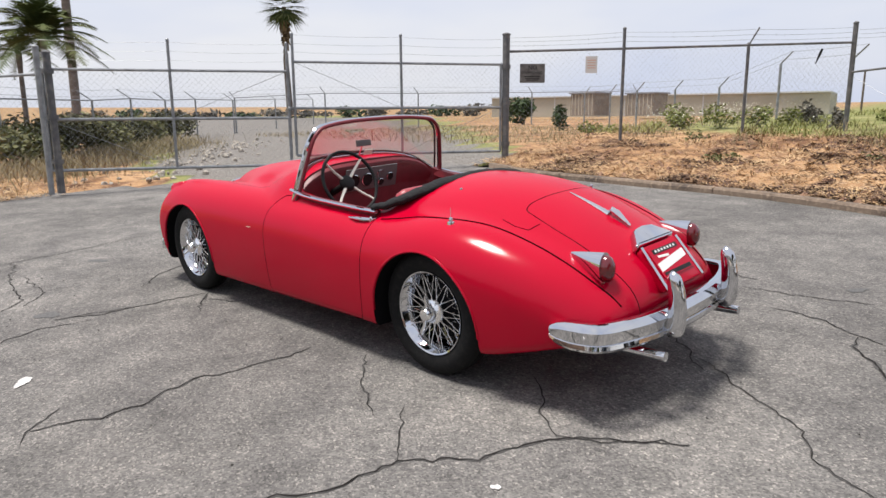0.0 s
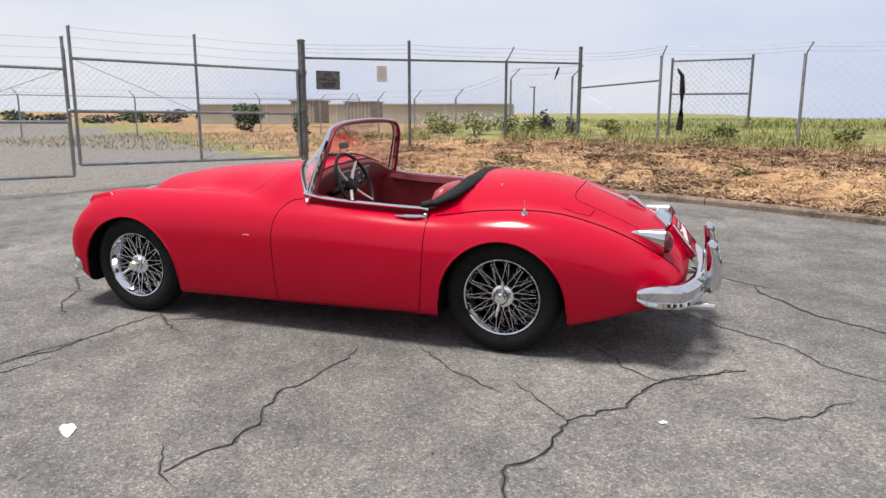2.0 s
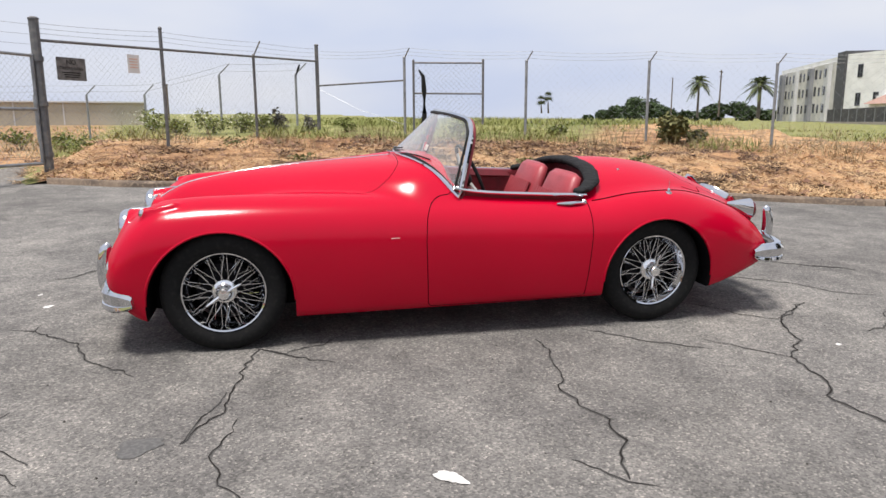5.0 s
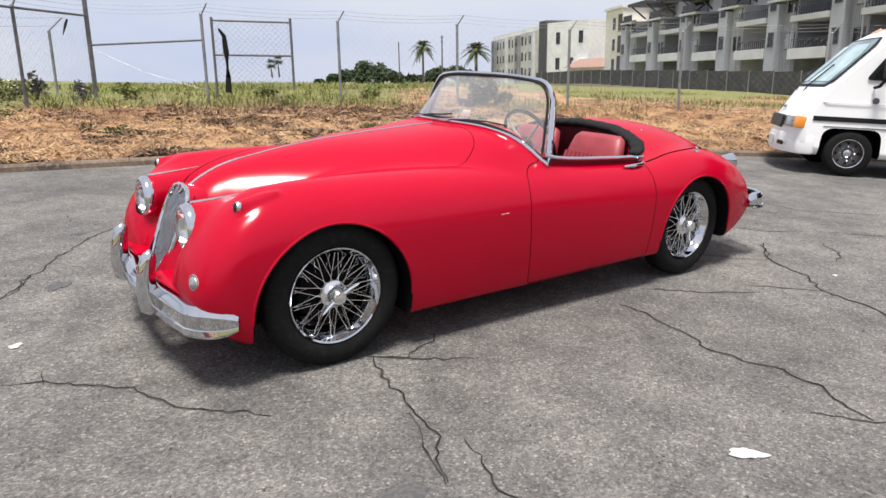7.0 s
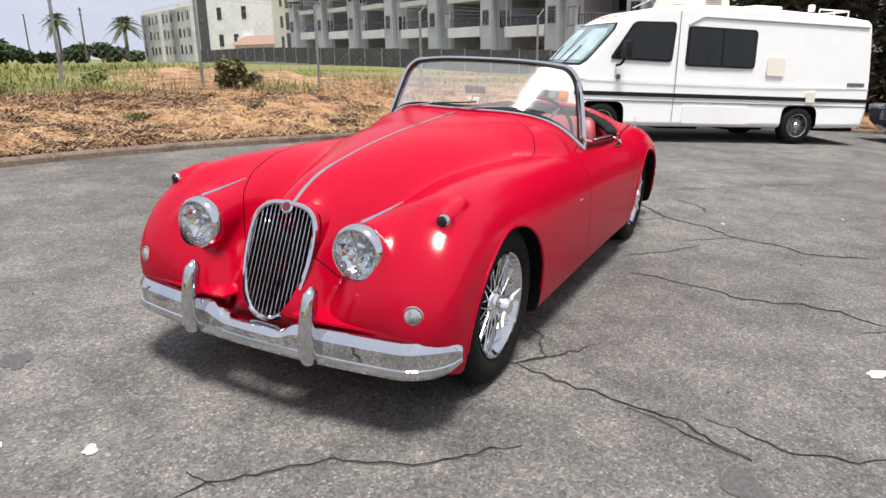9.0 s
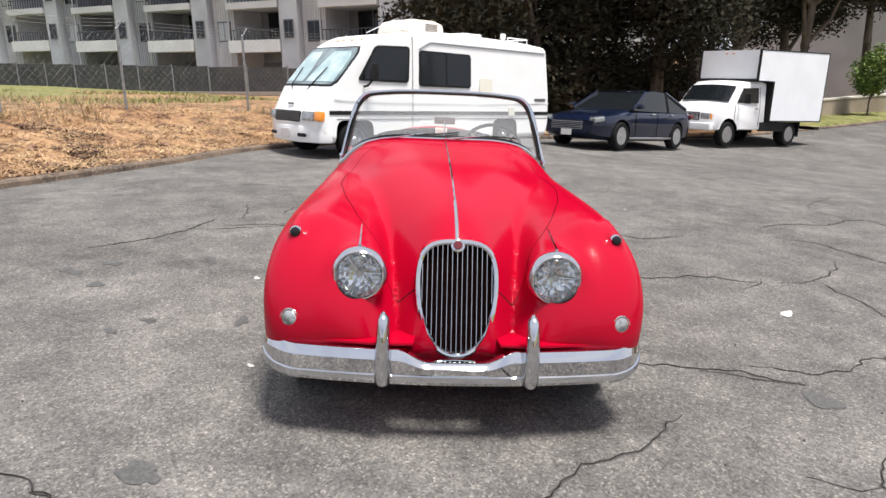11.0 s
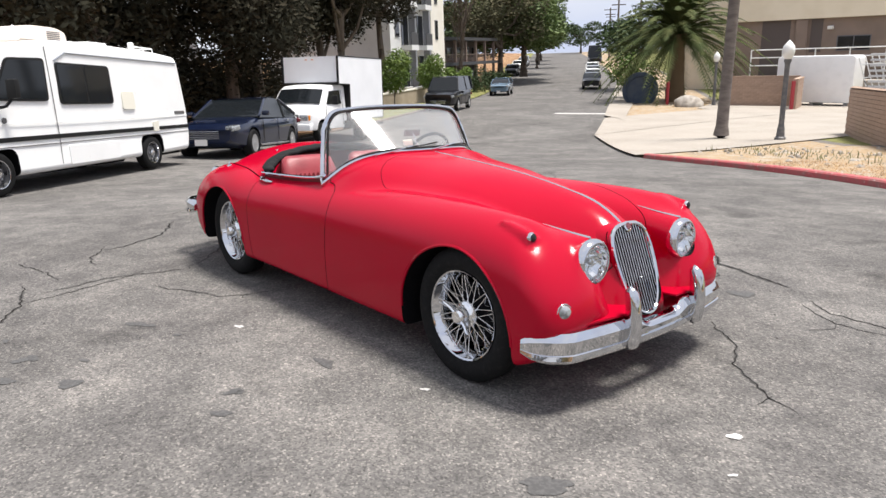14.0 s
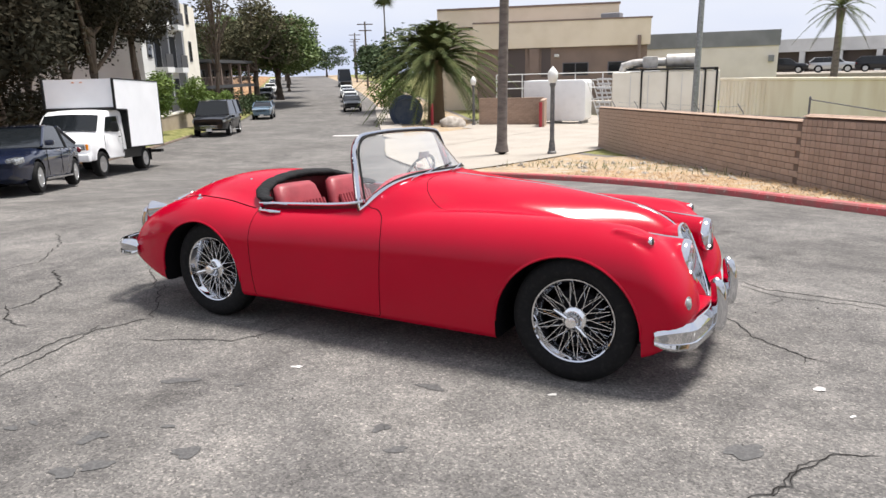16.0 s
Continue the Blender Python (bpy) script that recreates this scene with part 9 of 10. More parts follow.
def screen(u, v):
    """u from -1 to 1 across, v from 0 at the base to 1 at the top."""
    a = abs(u)
    w = 0.658 - 0.09 * v - 0.015 * v * v
    x = 0.210 - 0.300 * v - (0.27 - 0.19 * v) * a ** 2.3
    z0 = float(SCUTTLE(a)) + 0.009
    z1 = 1.288 - 0.04 * a ** 3
    return Vector((x, u * w, z0 + (z1 - z0) * v))


_us = np.linspace(-1, 1, 41)


def screen_rim(d=0.0):
    """The outline of the screen; d draws it in."""
    def at(u, v):
        return screen(u * (1 - d), d + v * (1 - 2.2 * d))

    top = [at(u, 1.0) for u in np.linspace(-0.84, 0.84, 33)]
    right = [at(1.0 - 0.16 * t ** 2.2, 0.70 + 0.30 * math.sin(t * math.pi / 2)) for t in np.linspace(1, 0, 9)[1:]]
    right += [at(1.0, v) for v in np.linspace(0.62, 0.0, 8)]
    base = [at(u, 0.0) for u in np.linspace(0.95, -0.95, 37)]
    left = [Vector((p.x, -p.y, p.z)) for p in right[::-1]]
    return top + right + base + left


_rim = screen_rim()
part("windscreen_frame", tube(_rim, [0.0090 + 0.0065 * min(1, max(0, abs(p.y) - 0.40) / 0.18) for p in _rim], 8, closed=True, flat=1.2), M["chrome"], car, "bright curved windscreen frame")
_in = [p + Vector((-0.021, 0, -0.004)) for p in _rim]
part("frame_lining", tube([Vector((p.x, p.y * 0.985, p.z - 0.004)) for p in _in], 0.012, 8, closed=True), M["lining"], car, "dark red inner frame lining")
_gk = [p + Vector((0.006, 0, 0.004)) for p in screen_rim(0.036)]
part("screen_gasket", tube(_gk, 0.0075, 6, closed=True), M["black"], car, "black rubber screen gasket")
_bm = bmesh.new()
add_rings(_bm, [[screen(u * (1 - 0.15 * max(0, v - 0.7) / 0.3), v) for u in _us] for v in np.linspace(0.01, 0.99, 14)], closed_ring=False)
_gl = part("windscreen", finish(_bm), M["screen"], car, "curved one-piece windscreen glass")
_gl.visible_shadow = False
for y, tip in ((-0.02, 0.36), (-0.40, -0.02)):
    u0, u1 = y / 0.655, tip / 0.655
    a, b = screen(u0, -0.02), screen((u0 * 0.3 + u1 * 0.7), 0.10)
    wp = part("wiper", tube([a + Vector((0.03, 0, -0.01)), a + Vector((0.045, 0, 0.012)), (a + b) / 2 + Vector((0.035, 0, 0.005)), b + Vector((0.022, 0, 0))], 0.004, 6), M["chrome"], car, "chrome windscreen wiper")
    part("wiper_blade", tube([screen(u1 - 0.26, 0.07) + Vector((0.018, 0, 0)), screen(u1, 0.11) + Vector((0.016, 0, 0)), screen(u1 + 0.16, 0.15) + Vector((0.018, 0, 0))], 0.0045, 6), M["black"], wp)
# mirror on the dash top
part("mirror", box(0.012, 0.13, 0.045, T(0.02, 0.0, 1.115) @ pose(0, 0, 0, 0, 10, 0), 0.005, 2), M["panel"], car)
part("mirror_stem", tube([(0.03, 0, 1.11), (0.06, 0, 1.06), (0.09, 0, 1.01)], 0.005, 6), M["chrome"], car)
part("sun_label", box(0.004, 0.075, 0.04, T(-0.0, -0.02, 1.05) @ pose(0, 0, 0, 0, -25, 0), 0.001), M["cream"], car)

# ---- door furniture ----
def door_trim(s):
    top = [(x, side) for x, side in ((-0.03, 0.66), (-0.15, 0.655), (-0.35, 0.652), (-0.6, 0.650), (-0.86, 0.652))]
    zs = spline([(-0.03, 0.872), (-0.12, 0.853), (-0.25, 0.839), (-0.45, 0.828), (-0.65, 0.819), (-0.86, 0.812)])
    part("door_top_strip", tube([(x, s * 0.655, float(zs(x)) + 0.004) for x in np.linspace(-0.03, -0.86, 16)], 0.013, 8, flat=0.8), M["chrome"], car, "chrome strip along the door top")
    rail = [[Vector((x, s * (0.655 + dy), float(zs(x)) + dz)) for dy, dz in ((-0.004, -0.004), (-0.012, 0.010), (-0.05, 0.004), (-0.065, -0.04), (-0.03, -0.06))] for x in np.linspace(-0.03, -0.84, 12)]
    part("door_capping", finish(add_rings(bmesh.new(), rail)), M["hide"], car, "dark red leather door capping")
    p0, p1 = on_side(-0.66, 0.772, s), on_side(-0.84, 0.775, s)
    out = Vector((0, s, 0))
    h = part("door_handle", tube([p0 + out * 0.018, p0 * 0.6 + p1 * 0.4 + out * 0.030, p0 * 0.2 + p1 * 0.8 + out * 0.028, p1 + out * 0.020], [0.006, 0.011, 0.011, 0.009], 8), M["chrome"], car, "chrome door handle")
    part("handle_lock", lathe([(0.017, -0.01), (0.017, 0.018), (0.012, 0.024)], 16, T(*p1) @ pose(0, 0, 0, -90 * s, 0, 0)), M["chrome"], h)
    q = on_side(-0.075, 0.83, s, 0.002)
    _t = bmesh.new()
    for dx, dz in ((-0.022, 0.0), (0.0, 0.0), (0.022, 0.0)):
        add_box(_t, 0.030, 0.004, 0.007, T(q.x + dx, q.y, q.z + dz), 0.001)
    add_box(_t, 0.007, 0.004, 0.022, T(q.x, q.y, q.z), 0.001)
    part("door_emblem", _t, M["chrome"], car)
    k = on_top(-1.425, s * 0.642)
    part("wing_knob", lathe([(0.022, -0.008), (0.020, 0.004), (0.010, 0.008), (0.011, 0.018), (0.007, 0.026), (0.002, 0.028)], 16, T(*k)), M["chrome"], car)


both(door_trim)
part("aerial", tube([on_top(-1.425, 0.642, 0.02), on_top(-1.425, 0.642, 0.075)], 0.002, 5), M["chrome"], car)
# raised seam between rear wings and deck, and the fuel flap
for s in (1, -1):
    part("wing_seam", tube([on_top(x, s * y, 0.0) for x, y in zip(np.linspace(-0.90, -2.27, 34), spline([(-0.90, 0.655), (-1.1, 0.625), (-1.4, 0.607), (-1.61, 0.555), (-1.83, 0.525), (-2.01, 0.503), (-2.17, 0.472), (-2.27, 0.44)])(np.linspace(-0.90, -2.27, 34)))], 0.0045, 6), M["gap"], car)
    part("deck_stud", lathe([(0.010, -0.004), (0.009, 0.004), (0.003, 0.007)], 12, T(*on_top(-1.22, s * 0.34))), M["chrome"], car)
part("fuel_flap_seam", tube([on_top(x, y, 0.0) for x, y in ((-1.62, 0.47), (-1.70, 0.475), (-1.765, 0.455), (-1.784, 0.387))], 0.0025, 5), M["gap"], car)
part("bonnet_scratch", tube([on_side(0.36, 0.615, 1, 0.0005), on_side(0.31, 0.616, 1, 0.0003)], 0.0011, 4), M["cream"], car)

# ---- cockpit ----
def seat(y):
    s = bmesh.new()
    rings = []
    for t in np.linspace(0, 1, 7):
        zc, w, d = 0.42 + 0.47 * t, 0.255 * (1 - 0.22 * t ** 3), 0.075 - 0.02 * t
        xc = -0.70 - 0.17 * t
        n = 24
        rings.append([Vector((xc + d * (abs(math.cos(a)) ** 0.7) * (1 if math.cos(a) > 0 else -1), y + w * (abs(math.sin(a)) ** 0.55) * (1 if math.sin(a) > 0 else -1), zc)) for a in np.linspace(0, 2 * math.pi, n, endpoint=False)])
    top = [Vector((-0.875 + 0.03 * math.cos(a), y + 0.17 * math.sin(a), 0.915)) for a in np.linspace(0, 2 * math.pi, 24, endpoint=False)]
    add_rings(s, rings + [top])
    b = part("seat_back", finish(s), M["seat"], car, "rounded sun-faded red leather seat back", angle=60)
    for k in range(-5, 6):
        yy = y + k * 0.036
        part("seat_flute", tube([(-0.62 - 0.17 * t, yy, 0.45 + 0.40 * t) for t in np.linspace(0.1, 0.86, 6)], 0.0145, 6), M["seat"], b)
    part("seat_cushion", prism(rounded([(-0.22, y - 0.25), (-0.22, y + 0.25), (-0.72, y + 0.25), (-0.72, y - 0.25)], 0.08, 4), 0.36, 0.50, "xy", Matrix(), 0.04, 3), M["seat"], car)


seat(0.29)
seat(-0.29)
part("tunnel_armrest", prism(rounded([(-0.10, -0.06), (-0.10, 0.06), (-0.85, 0.06), (-0.85, -0.06)], 0.03, 3), 0.28, 0.52, "xy", Matrix(), 0.02), M["hide"], car)
# dash with instrument panel
_dr = []
for y in np.linspace(-0.59, 0.59, 25):
    _t = top_z(0.0, y)
    _dr.append([Vector((x, y, z)) for x, z in ((0.06, _t - 0.012), (0.0, _t - 0.010), (-0.025, _t - 0.014), (-0.045, _t - 0.03), (-0.05, _t - 0.055), (0.0, 0.74), (0.06, 0.72))])
part("dashboard", finish(add_rings(bmesh.new(), _dr)), M["hide"], car, "padded dark red leather dashboard")
_dp = part("instrument_panel", box(0.012, 0.46, 0.16, T(-0.045, 0.0, 0.875) @ pose(0, 0, 0, 0, -14, 0), 0.005, 2), M["panel"], car, "grey instrument panel")
for y, z, r in ((0.165, 0.87, 0.048), (0.05, 0.87, 0.048), (-0.07, 0.90, 0.026), (-0.07, 0.84, 0.026), (-0.16, 0.87, 0.03)):
    g = part("gauge", lathe([(r, 0), (r, 0.008), (r * 0.9, 0.010)], 20, T(-0.052, y, z) @ pose(0, 0, 0, 0, -104, 0), caps=False), M["chrome"], _dp)
    part("gauge_face", lathe([(r * 0.93, 0.0), (r * 0.93, 0.004)], 20, T(-0.052, y, z) @ pose(0, 0, 0, 0, -104, 0)), M["black"], g)
# steering wheel
_sw = T(-0.22, 0.325, 0.90) @ pose(0, 0, 0, 0, -66, 0)
_w = part("steering_wheel", tube([_sw @ Vector((0.205 * math.cos(a), 0.205 * math.sin(a), 0)) for a in np.linspace(0, 2 * math.pi, 40, endpoint=False)], 0.0115, 8, closed=True), M["black"], car, "thin black-rimmed steering wheel with bright spokes")
for k in range(4):
    a = math.pi / 4 + k * math.pi / 2
    part("spoke", tube([_sw @ Vector((r * math.cos(a), r * math.sin(a), z)) for r, z in ((0.03, -0.03), (0.11, -0.022), (0.20, 0))], [0.012, 0.010, 0.009], 8, flat=0.8), M["cream"], _w)
part("horn_boss", lathe([(0.052, -0.05), (0.055, -0.03), (0.045, -0.015), (0.03, -0.008), (0.003, -0.006)], 24, _sw), M["black"], _w)
part("steering_column", tube([_sw @ Vector((0, 0, -0.04)), _sw @ Vector((0, 0, -0.30))], 0.022, 10), M["black"], car)
part("gear_lever", tube([(-0.14, 0.0, 0.50), (-0.17, 0.0, 0.66)], 0.006, 6), M["chrome"], car)
part("gear_knob", lathe([(0.004, -0.02), (0.02, -0.012), (0.024, 0.004), (0.016, 0.02), (0.002, 0.024)], 14, T(-0.172, 0, 0.672)), M["black"], car)
# folded hood bundled round the back of the cockpit
_loop = [(-0.80, 0.632), (-0.88, 0.60), (-0.955, 0.52), (-1.00, 0.38), (-1.025, 0.19), (-1.03, 0.0)]
_loop += [(x, -y) for x, y in _loop[-2::-1]]
_hp = []
for i in range(len(_loop) - 1):
    for t in np.linspace(0, 1, 5, endpoint=False):
        x, y = (_loop[i][k] * (1 - t) + _loop[i + 1][k] * t for k in (0, 1))
        _hp.append((x, y))
_hp.append(_loop[-1])
_rs = np.random.RandomState(4)
_hpt = [Vector((x, y, 0.832 + 0.118 * (1 - (abs(y) / 0.632) ** 2.6) + 0.002 * _rs.randn())) for x, y in _hp]
_rad = [0.036 + 0.022 * math.sin(math.pi * i / (len(_hpt) - 1)) + 0.0015 * _rs.randn() for i in range(len(_hpt))]
_rad[0] = _rad[-1] = 0.022
part("folded_hood", tube(_hpt, _rad, 14, flat=0.52), M["cloth"], car, "folded black soft top bundled behind the seats", angle=70)


# ---- driveway, pavements and the block wall ----
def slab(name, pts, up, mat, label, category="pavement", n=24):
    """A thin paved sheet laid on the land, with a real edge."""
    bm = bmesh.new()
    a, b, c, d = (Vector(p) for p in pts)
    rows = []
    for i in range(n + 1):
        t = i / n
        l, r = a.lerp(d, t), b.lerp(c, t)
        rows.append([Vector((*q, float(lot_z(*q)) + up)) for q in (l.lerp(r, k / n) for k in range(n + 1))])
    vs = [[bm.verts.new(p) for p in r] for r in rows]
    for i in range(n):
        for k in range(n):
            bm.faces.new((vs[i][k], vs[i][k + 1], vs[i + 1][k + 1], vs[i + 1][k]))
    ob = part(name, finish(bm), M[mat], None, label, smooth=False)
    return tagged(ob, category=category, kind="structure")


slab("driveway", ((-6.9, 13.3), (-12.6, 19.2), (-9.6, 42), (-1.5, 34)), 0.075, "concrete", "pale concrete driveway into the yard")
slab("pavement", ((-12.6, 19.2), (-16.6, 25.4), (-15.0, 37.0), (-10.5, 33.0)), 0.085, "concrete", "pale concrete pavement corner")
slab("pavement", ((-17.4, 26.5), (-15.2, 25.0), (-36.0, 58.5), (-38.0, 57.0)), 0.10, "concrete", "pale concrete pavement along the street")
slab("yard_floor", ((-16.5, 34), (-4, 30), (8, 48), (-22, 50)), 0.07, "concrete", "pale concrete yard floor")
slab("pavement", ((-34.4, 30.6), (-35.6, 29.7), (-50, 47.5), (-48.6, 49)), 0.10, "concrete", "pale pavement strip behind the street trees")
slab("crossing_line", ((-20.8, 26.6), (-16.9, 28.9), (-17.2, 29.5), (-21.1, 27.2)), 0.012, "whitepaint", "faded white stop line across the street", "road marking", 4)

# tan block wall in courses, stepped once; its pieces stand a little proud of the joints
WALL_A, WALL_B = Vector((-5.05, 23.1)), Vector((3.45, 7.3))
_d = (WALL_B - WALL_A).normalized()
_nn = Vector((_d.y, -_d.x))
if _nn.dot(Vector((-1, -0.5))) < 0:
    _nn = -_nn
WL = (WALL_B - WALL_A).length
block_wall_root = tagged(new("wall_blocks"), "long tan concrete block wall with dark joints along the yard", "wall", kind="structure")


def wall_base(u):
    p = WALL_A + _d * u
    return float(lot_z(p.x, p.y)) + 0.10


def core_ring(u, z1):
    p = WALL_A + _d * u
    q = p - _nn * 0.20
    z0 = wall_base(u) - 0.3
    return [Vector((p.x, p.y, z0)), Vector((p.x, p.y, z1)), Vector((q.x, q.y, z1)), Vector((q.x, q.y, z0))]


STEP = 15.35
TOP = lambda u: (0.12 + 0.033 * u) if u < STEP else (0.715 + 0.035 * (u - STEP))
for lo, hi in ((0.0, STEP), (STEP, WL)):
    bm = add_rings(bmesh.new(), [core_ring(u, TOP(min(u, STEP - 0.001)) if hi == STEP else TOP(u)) for u in np.linspace(lo, hi, 9)])
    part("wall_core", finish(bm), M["mortar"], block_wall_root, smooth=False)
BW, BH = 0.31, 0.118
_spots = []
for course in range(18):
    for lo, hi, bw, bond in ((0.0, STEP, BW, True), (STEP, WL, BW / 2, False)):
        u = lo - (bw / 2 if bond and course % 2 else 0.0)
        while u < hi - 0.05:
            c = u + bw / 2
            z = TOP(c if bond is False else min(c, STEP - 0.001)) - 0.015 - BH * (course + 0.5)
            if c > lo + 0.05 and c < hi - 0.03 and z > wall_base(c) - BH * 0.7:
                p = WALL_A + _d * c + _nn * 0.004
                sl = math.degrees(math.atan(0.033 if c < STEP else 0.035))
                _spots.append((c, bw, T(p.x, p.y, z) @ Matrix.Rotation(math.atan2(_d.y, _d.x), 4, "Z") @ Matrix.Rotation(radians(-sl), 4, "Y")))
            u += bw
_spots.sort(key=lambda q: -q[0])
_kind = {}
_rest = bmesh.new()
for i, (c, bw, m) in enumerate(_spots):
    if i >= 300 and bw in _kind and i > 320:
        add_box(_rest, bw - 0.012, 0.022, BH - 0.012, m)
    elif bw in _kind:
        share("block", _kind[bw], block_wall_root, m)
    else:
        _kind[bw] = part("block", box(bw - 0.012, 0.022, BH - 0.012, Matrix(), 0.003), M["block"], block_wall_root, smooth=False)
        _kind[bw].matrix_local = m
if BW not in _kind:
    _kind[BW] = part("block", box(BW - 0.012, 0.022, BH - 0.012, Matrix(), 0.003), M["block"], block_wall_root, smooth=False)
_blk = _kind[BW]
tagged(part("far_blocks", _rest, M["block"], block_wall_root, smooth=False), kind="stuff")
for lo, hi in ((0.0, STEP), (STEP, WL)):
    pts = [(*(WALL_A + _d * u - _nn * 0.10), (TOP(min(u, STEP - 0.001)) if hi == STEP else TOP(u)) + 0.03) for u in np.linspace(lo, hi, 7)]
    bm = bmesh.new()
    add_tube(bm, pts, 0.135, 4, flat=0.3)
    part("wall_cap", finish(bm), M["block"], block_wall_root, smooth=False)
wf = root("barbed_wire_fence", Matrix(), "rusty wire on bent brackets above the block wall", "fence")
for u in (2.0, 4.9, 7.6, 10.2, 12.7):
    p = WALL_A + _d * u - _nn * 0.1
    part("bracket", tube([(p.x, p.y, TOP(u)), (p.x, p.y, TOP(u) + 0.12), (p.x - 0.12, p.y - 0.02, TOP(u) + 0.30)], 0.012, 5), M["oldgalv"], wf)
p0, p1 = WALL_A + _d * 12.8 - _nn * 0.1, WALL_A + _d * 15.3 - _nn * 0.1
part("rail", tube([(p0.x, p0.y, TOP(12.8) + 0.06), (p1.x, p1.y, TOP(15.3) + 0.08)], 0.012, 6), M["oldgalv"], wf)
post("post", wf, p1.x, p1.y, TOP(15.0), TOP(15.3) + 0.42, 0.018, "oldgalv")
p2 = WALL_A + _d * WL - _nn * 0.1
part("rail", tube([(p1.x, p1.y, TOP(15.3) + 0.40), (p2.x, p2.y, TOP(WL) + 0.10)], 0.010, 5), M["oldgalv"], wf)
for k in range(2):
    strands(wf, [(*(WALL_A + _d * u - _nn * (0.1 + 0.05 * k)), TOP(u) + 0.14 + 0.12 * k) for u in (2.0, 4.9, 7.6, 10.2, 12.7)], 0.04, 0.003)
# low return walls by the driveway
def low_wall(a, b, h, label):
    a, b = Vector(a), Vector(b)
    L = (b - a).length
    d = (b - a) / L
    n = Vector((d.y, -d.x))
    o = root("low_block_wall", Matrix(), label, "wall")
    z = float(lot_z(*a)) + 0.05
    part("core", prism([tuple(a), tuple(b), tuple(b - n * 0.2), tuple(a - n * 0.2)], z - 0.3, z + h, "xy"), M["block"], o, smooth=False)
    for c in range(int(h / BH)):
        u = 0.0 if c % 2 else -BW / 2
        while u < L:
            m = u + BW / 2
            if 0.1 < m < L - 0.1:
                for s in (1, -1):
                    p = a + d * m + n * (0.005 if s > 0 else -0.205)
                    share("block", _blk, o, T(p.x, p.y, z + BH * (c + 0.5)) @ Matrix.Rotation(math.atan2(d.y, d.x), 4, "Z"))
            u += BW
    part("cap", prism([tuple(a - n * -0.03), tuple(b - n * -0.03), tuple(b - n * 0.23), tuple(a - n * 0.23)], z + h, z + h + 0.06, "xy"), M["block"], o, smooth=False)


low_wall((-17.0, 37.6), (-12.9, 38.6), 1.65, "tan block wall at the back of the pavement")
low_wall((-12.9, 38.6), (-12.0, 35.6), 1.6, "tan block wall returning to the driveway")


# ---- cracks, stains and paint blots on the asphalt ----
def ragged(pts, rng, wob=0.022, step=0.035):
    """A jagged line through points, as (place, sideways) rows."""
    line = []
    for (x0, y0), (x1, y1) in zip(pts, pts[1:]):
        n = max(2, int(math.hypot(x1 - x0, y1 - y0) / step))
        line += [(x0 + (x1 - x0) * k / n, y0 + (y1 - y0) * k / n) for k in range(n)]
    line.append(pts[-1])
    out, off = [], 0.0
    for i, (x, y) in enumerate(line):
        off = 0.78 * off + rng.gauss(0, wob * 0.5)
        e = min(1, i / 3, (len(line) - 1 - i) / 3)
        a, b = line[max(i - 1, 0)], line[min(i + 1, len(line) - 1)]
        d = Vector((b[0] - a[0], b[1] - a[1]))
        d = d.normalized() if d.length else Vector((1, 0))
        n = Vector((-d.y, d.x))
        out.append((Vector((x, y)) + n * off * e, n))
    return out


def ribbon(rows, w, mat, name, rng, up):
    """A thin strip of uneven width over the asphalt along rows."""
    bm = bmesh.new()
    vs = []
    for i, (q, n) in enumerate(rows):
        hw = w * rng.uniform(0.3, 1.3) * (0.25 + 0.75 * min(1, (i + 1) / 6, (len(rows) - i) / 6))
        k = rng.uniform(-0.3, 0.3) * hw
        vs.append([bm.verts.new((p.x, p.y, float(lot_z(p.x, p.y)) + up)) for p in (q + n * (hw + k), q - n * (hw - k))])
    for a, b in zip(vs, vs[1:]):
        bm.faces.new((a[0], a[1], b[1], b[0]))
    bmesh.ops.recalc_face_normals(bm, faces=bm.faces[:])
    return part(name, bm, M[mat], road, smooth=False)


RC = random.Random(21)


def crack(*pts, w=0.008):
    rows = ragged(pts, RC)
    ribbon(rows, w * 0.44, "crack", "crack", RC, 0.0042)
    ribbon(rows, w * 1.1, "seal", "crack_edge", RC, 0.0022)


crack((-2.19, 0.82), (-2.05, 0.72), (-1.89, 0.51), (-1.75, 0.40), w=0.006)
crack((-2.65, 0.52), (-2.21, 0.80), (-2.02, 1.21), (-1.81, 1.41), (-1.78, 1.74), (-1.65, 1.93), (-1.74, 2.14), (-1.79, 2.37), w=0.010)
crack((-2.19, 0.82), (-2.39, 0.72), (-2.65, 0.53), w=0.006)
crack((-1.81, 1.41), (-1.70, 1.29), (-1.48, 1.07), w=0.006)
crack((-0.83, 0.77), (-1.04, 1.00), (-1.45, 1.23), w=0.006)
crack((-0.32, 2.37), (-0.44, 2.09), (-0.45, 1.87), (-0.37, 1.76), (-0.36, 1.51), (-0.45, 1.40), (-0.49, 1.06), (-0.48, 0.90), w=0.009)
crack((-0.41, 2.43), (-0.32, 2.37), (-0.16, 2.19), w=0.006)
crack((-2.60, 1.12), (-2.83, 1.03), (-3.12, 0.77), w=0.006)
crack((1.38, 1.76), (1.25, 1.46), (1.18, 1.07), (1.10, 0.76), w=0.008)
crack((1.10, 0.76), (0.70, 1.03), w=0.006)
crack((2.57, 0.16), (2.39, 0.25), (2.15, 0.46), (2.02, 0.70), (1.85, 0.91), (1.71, 1.02), w=0.007)
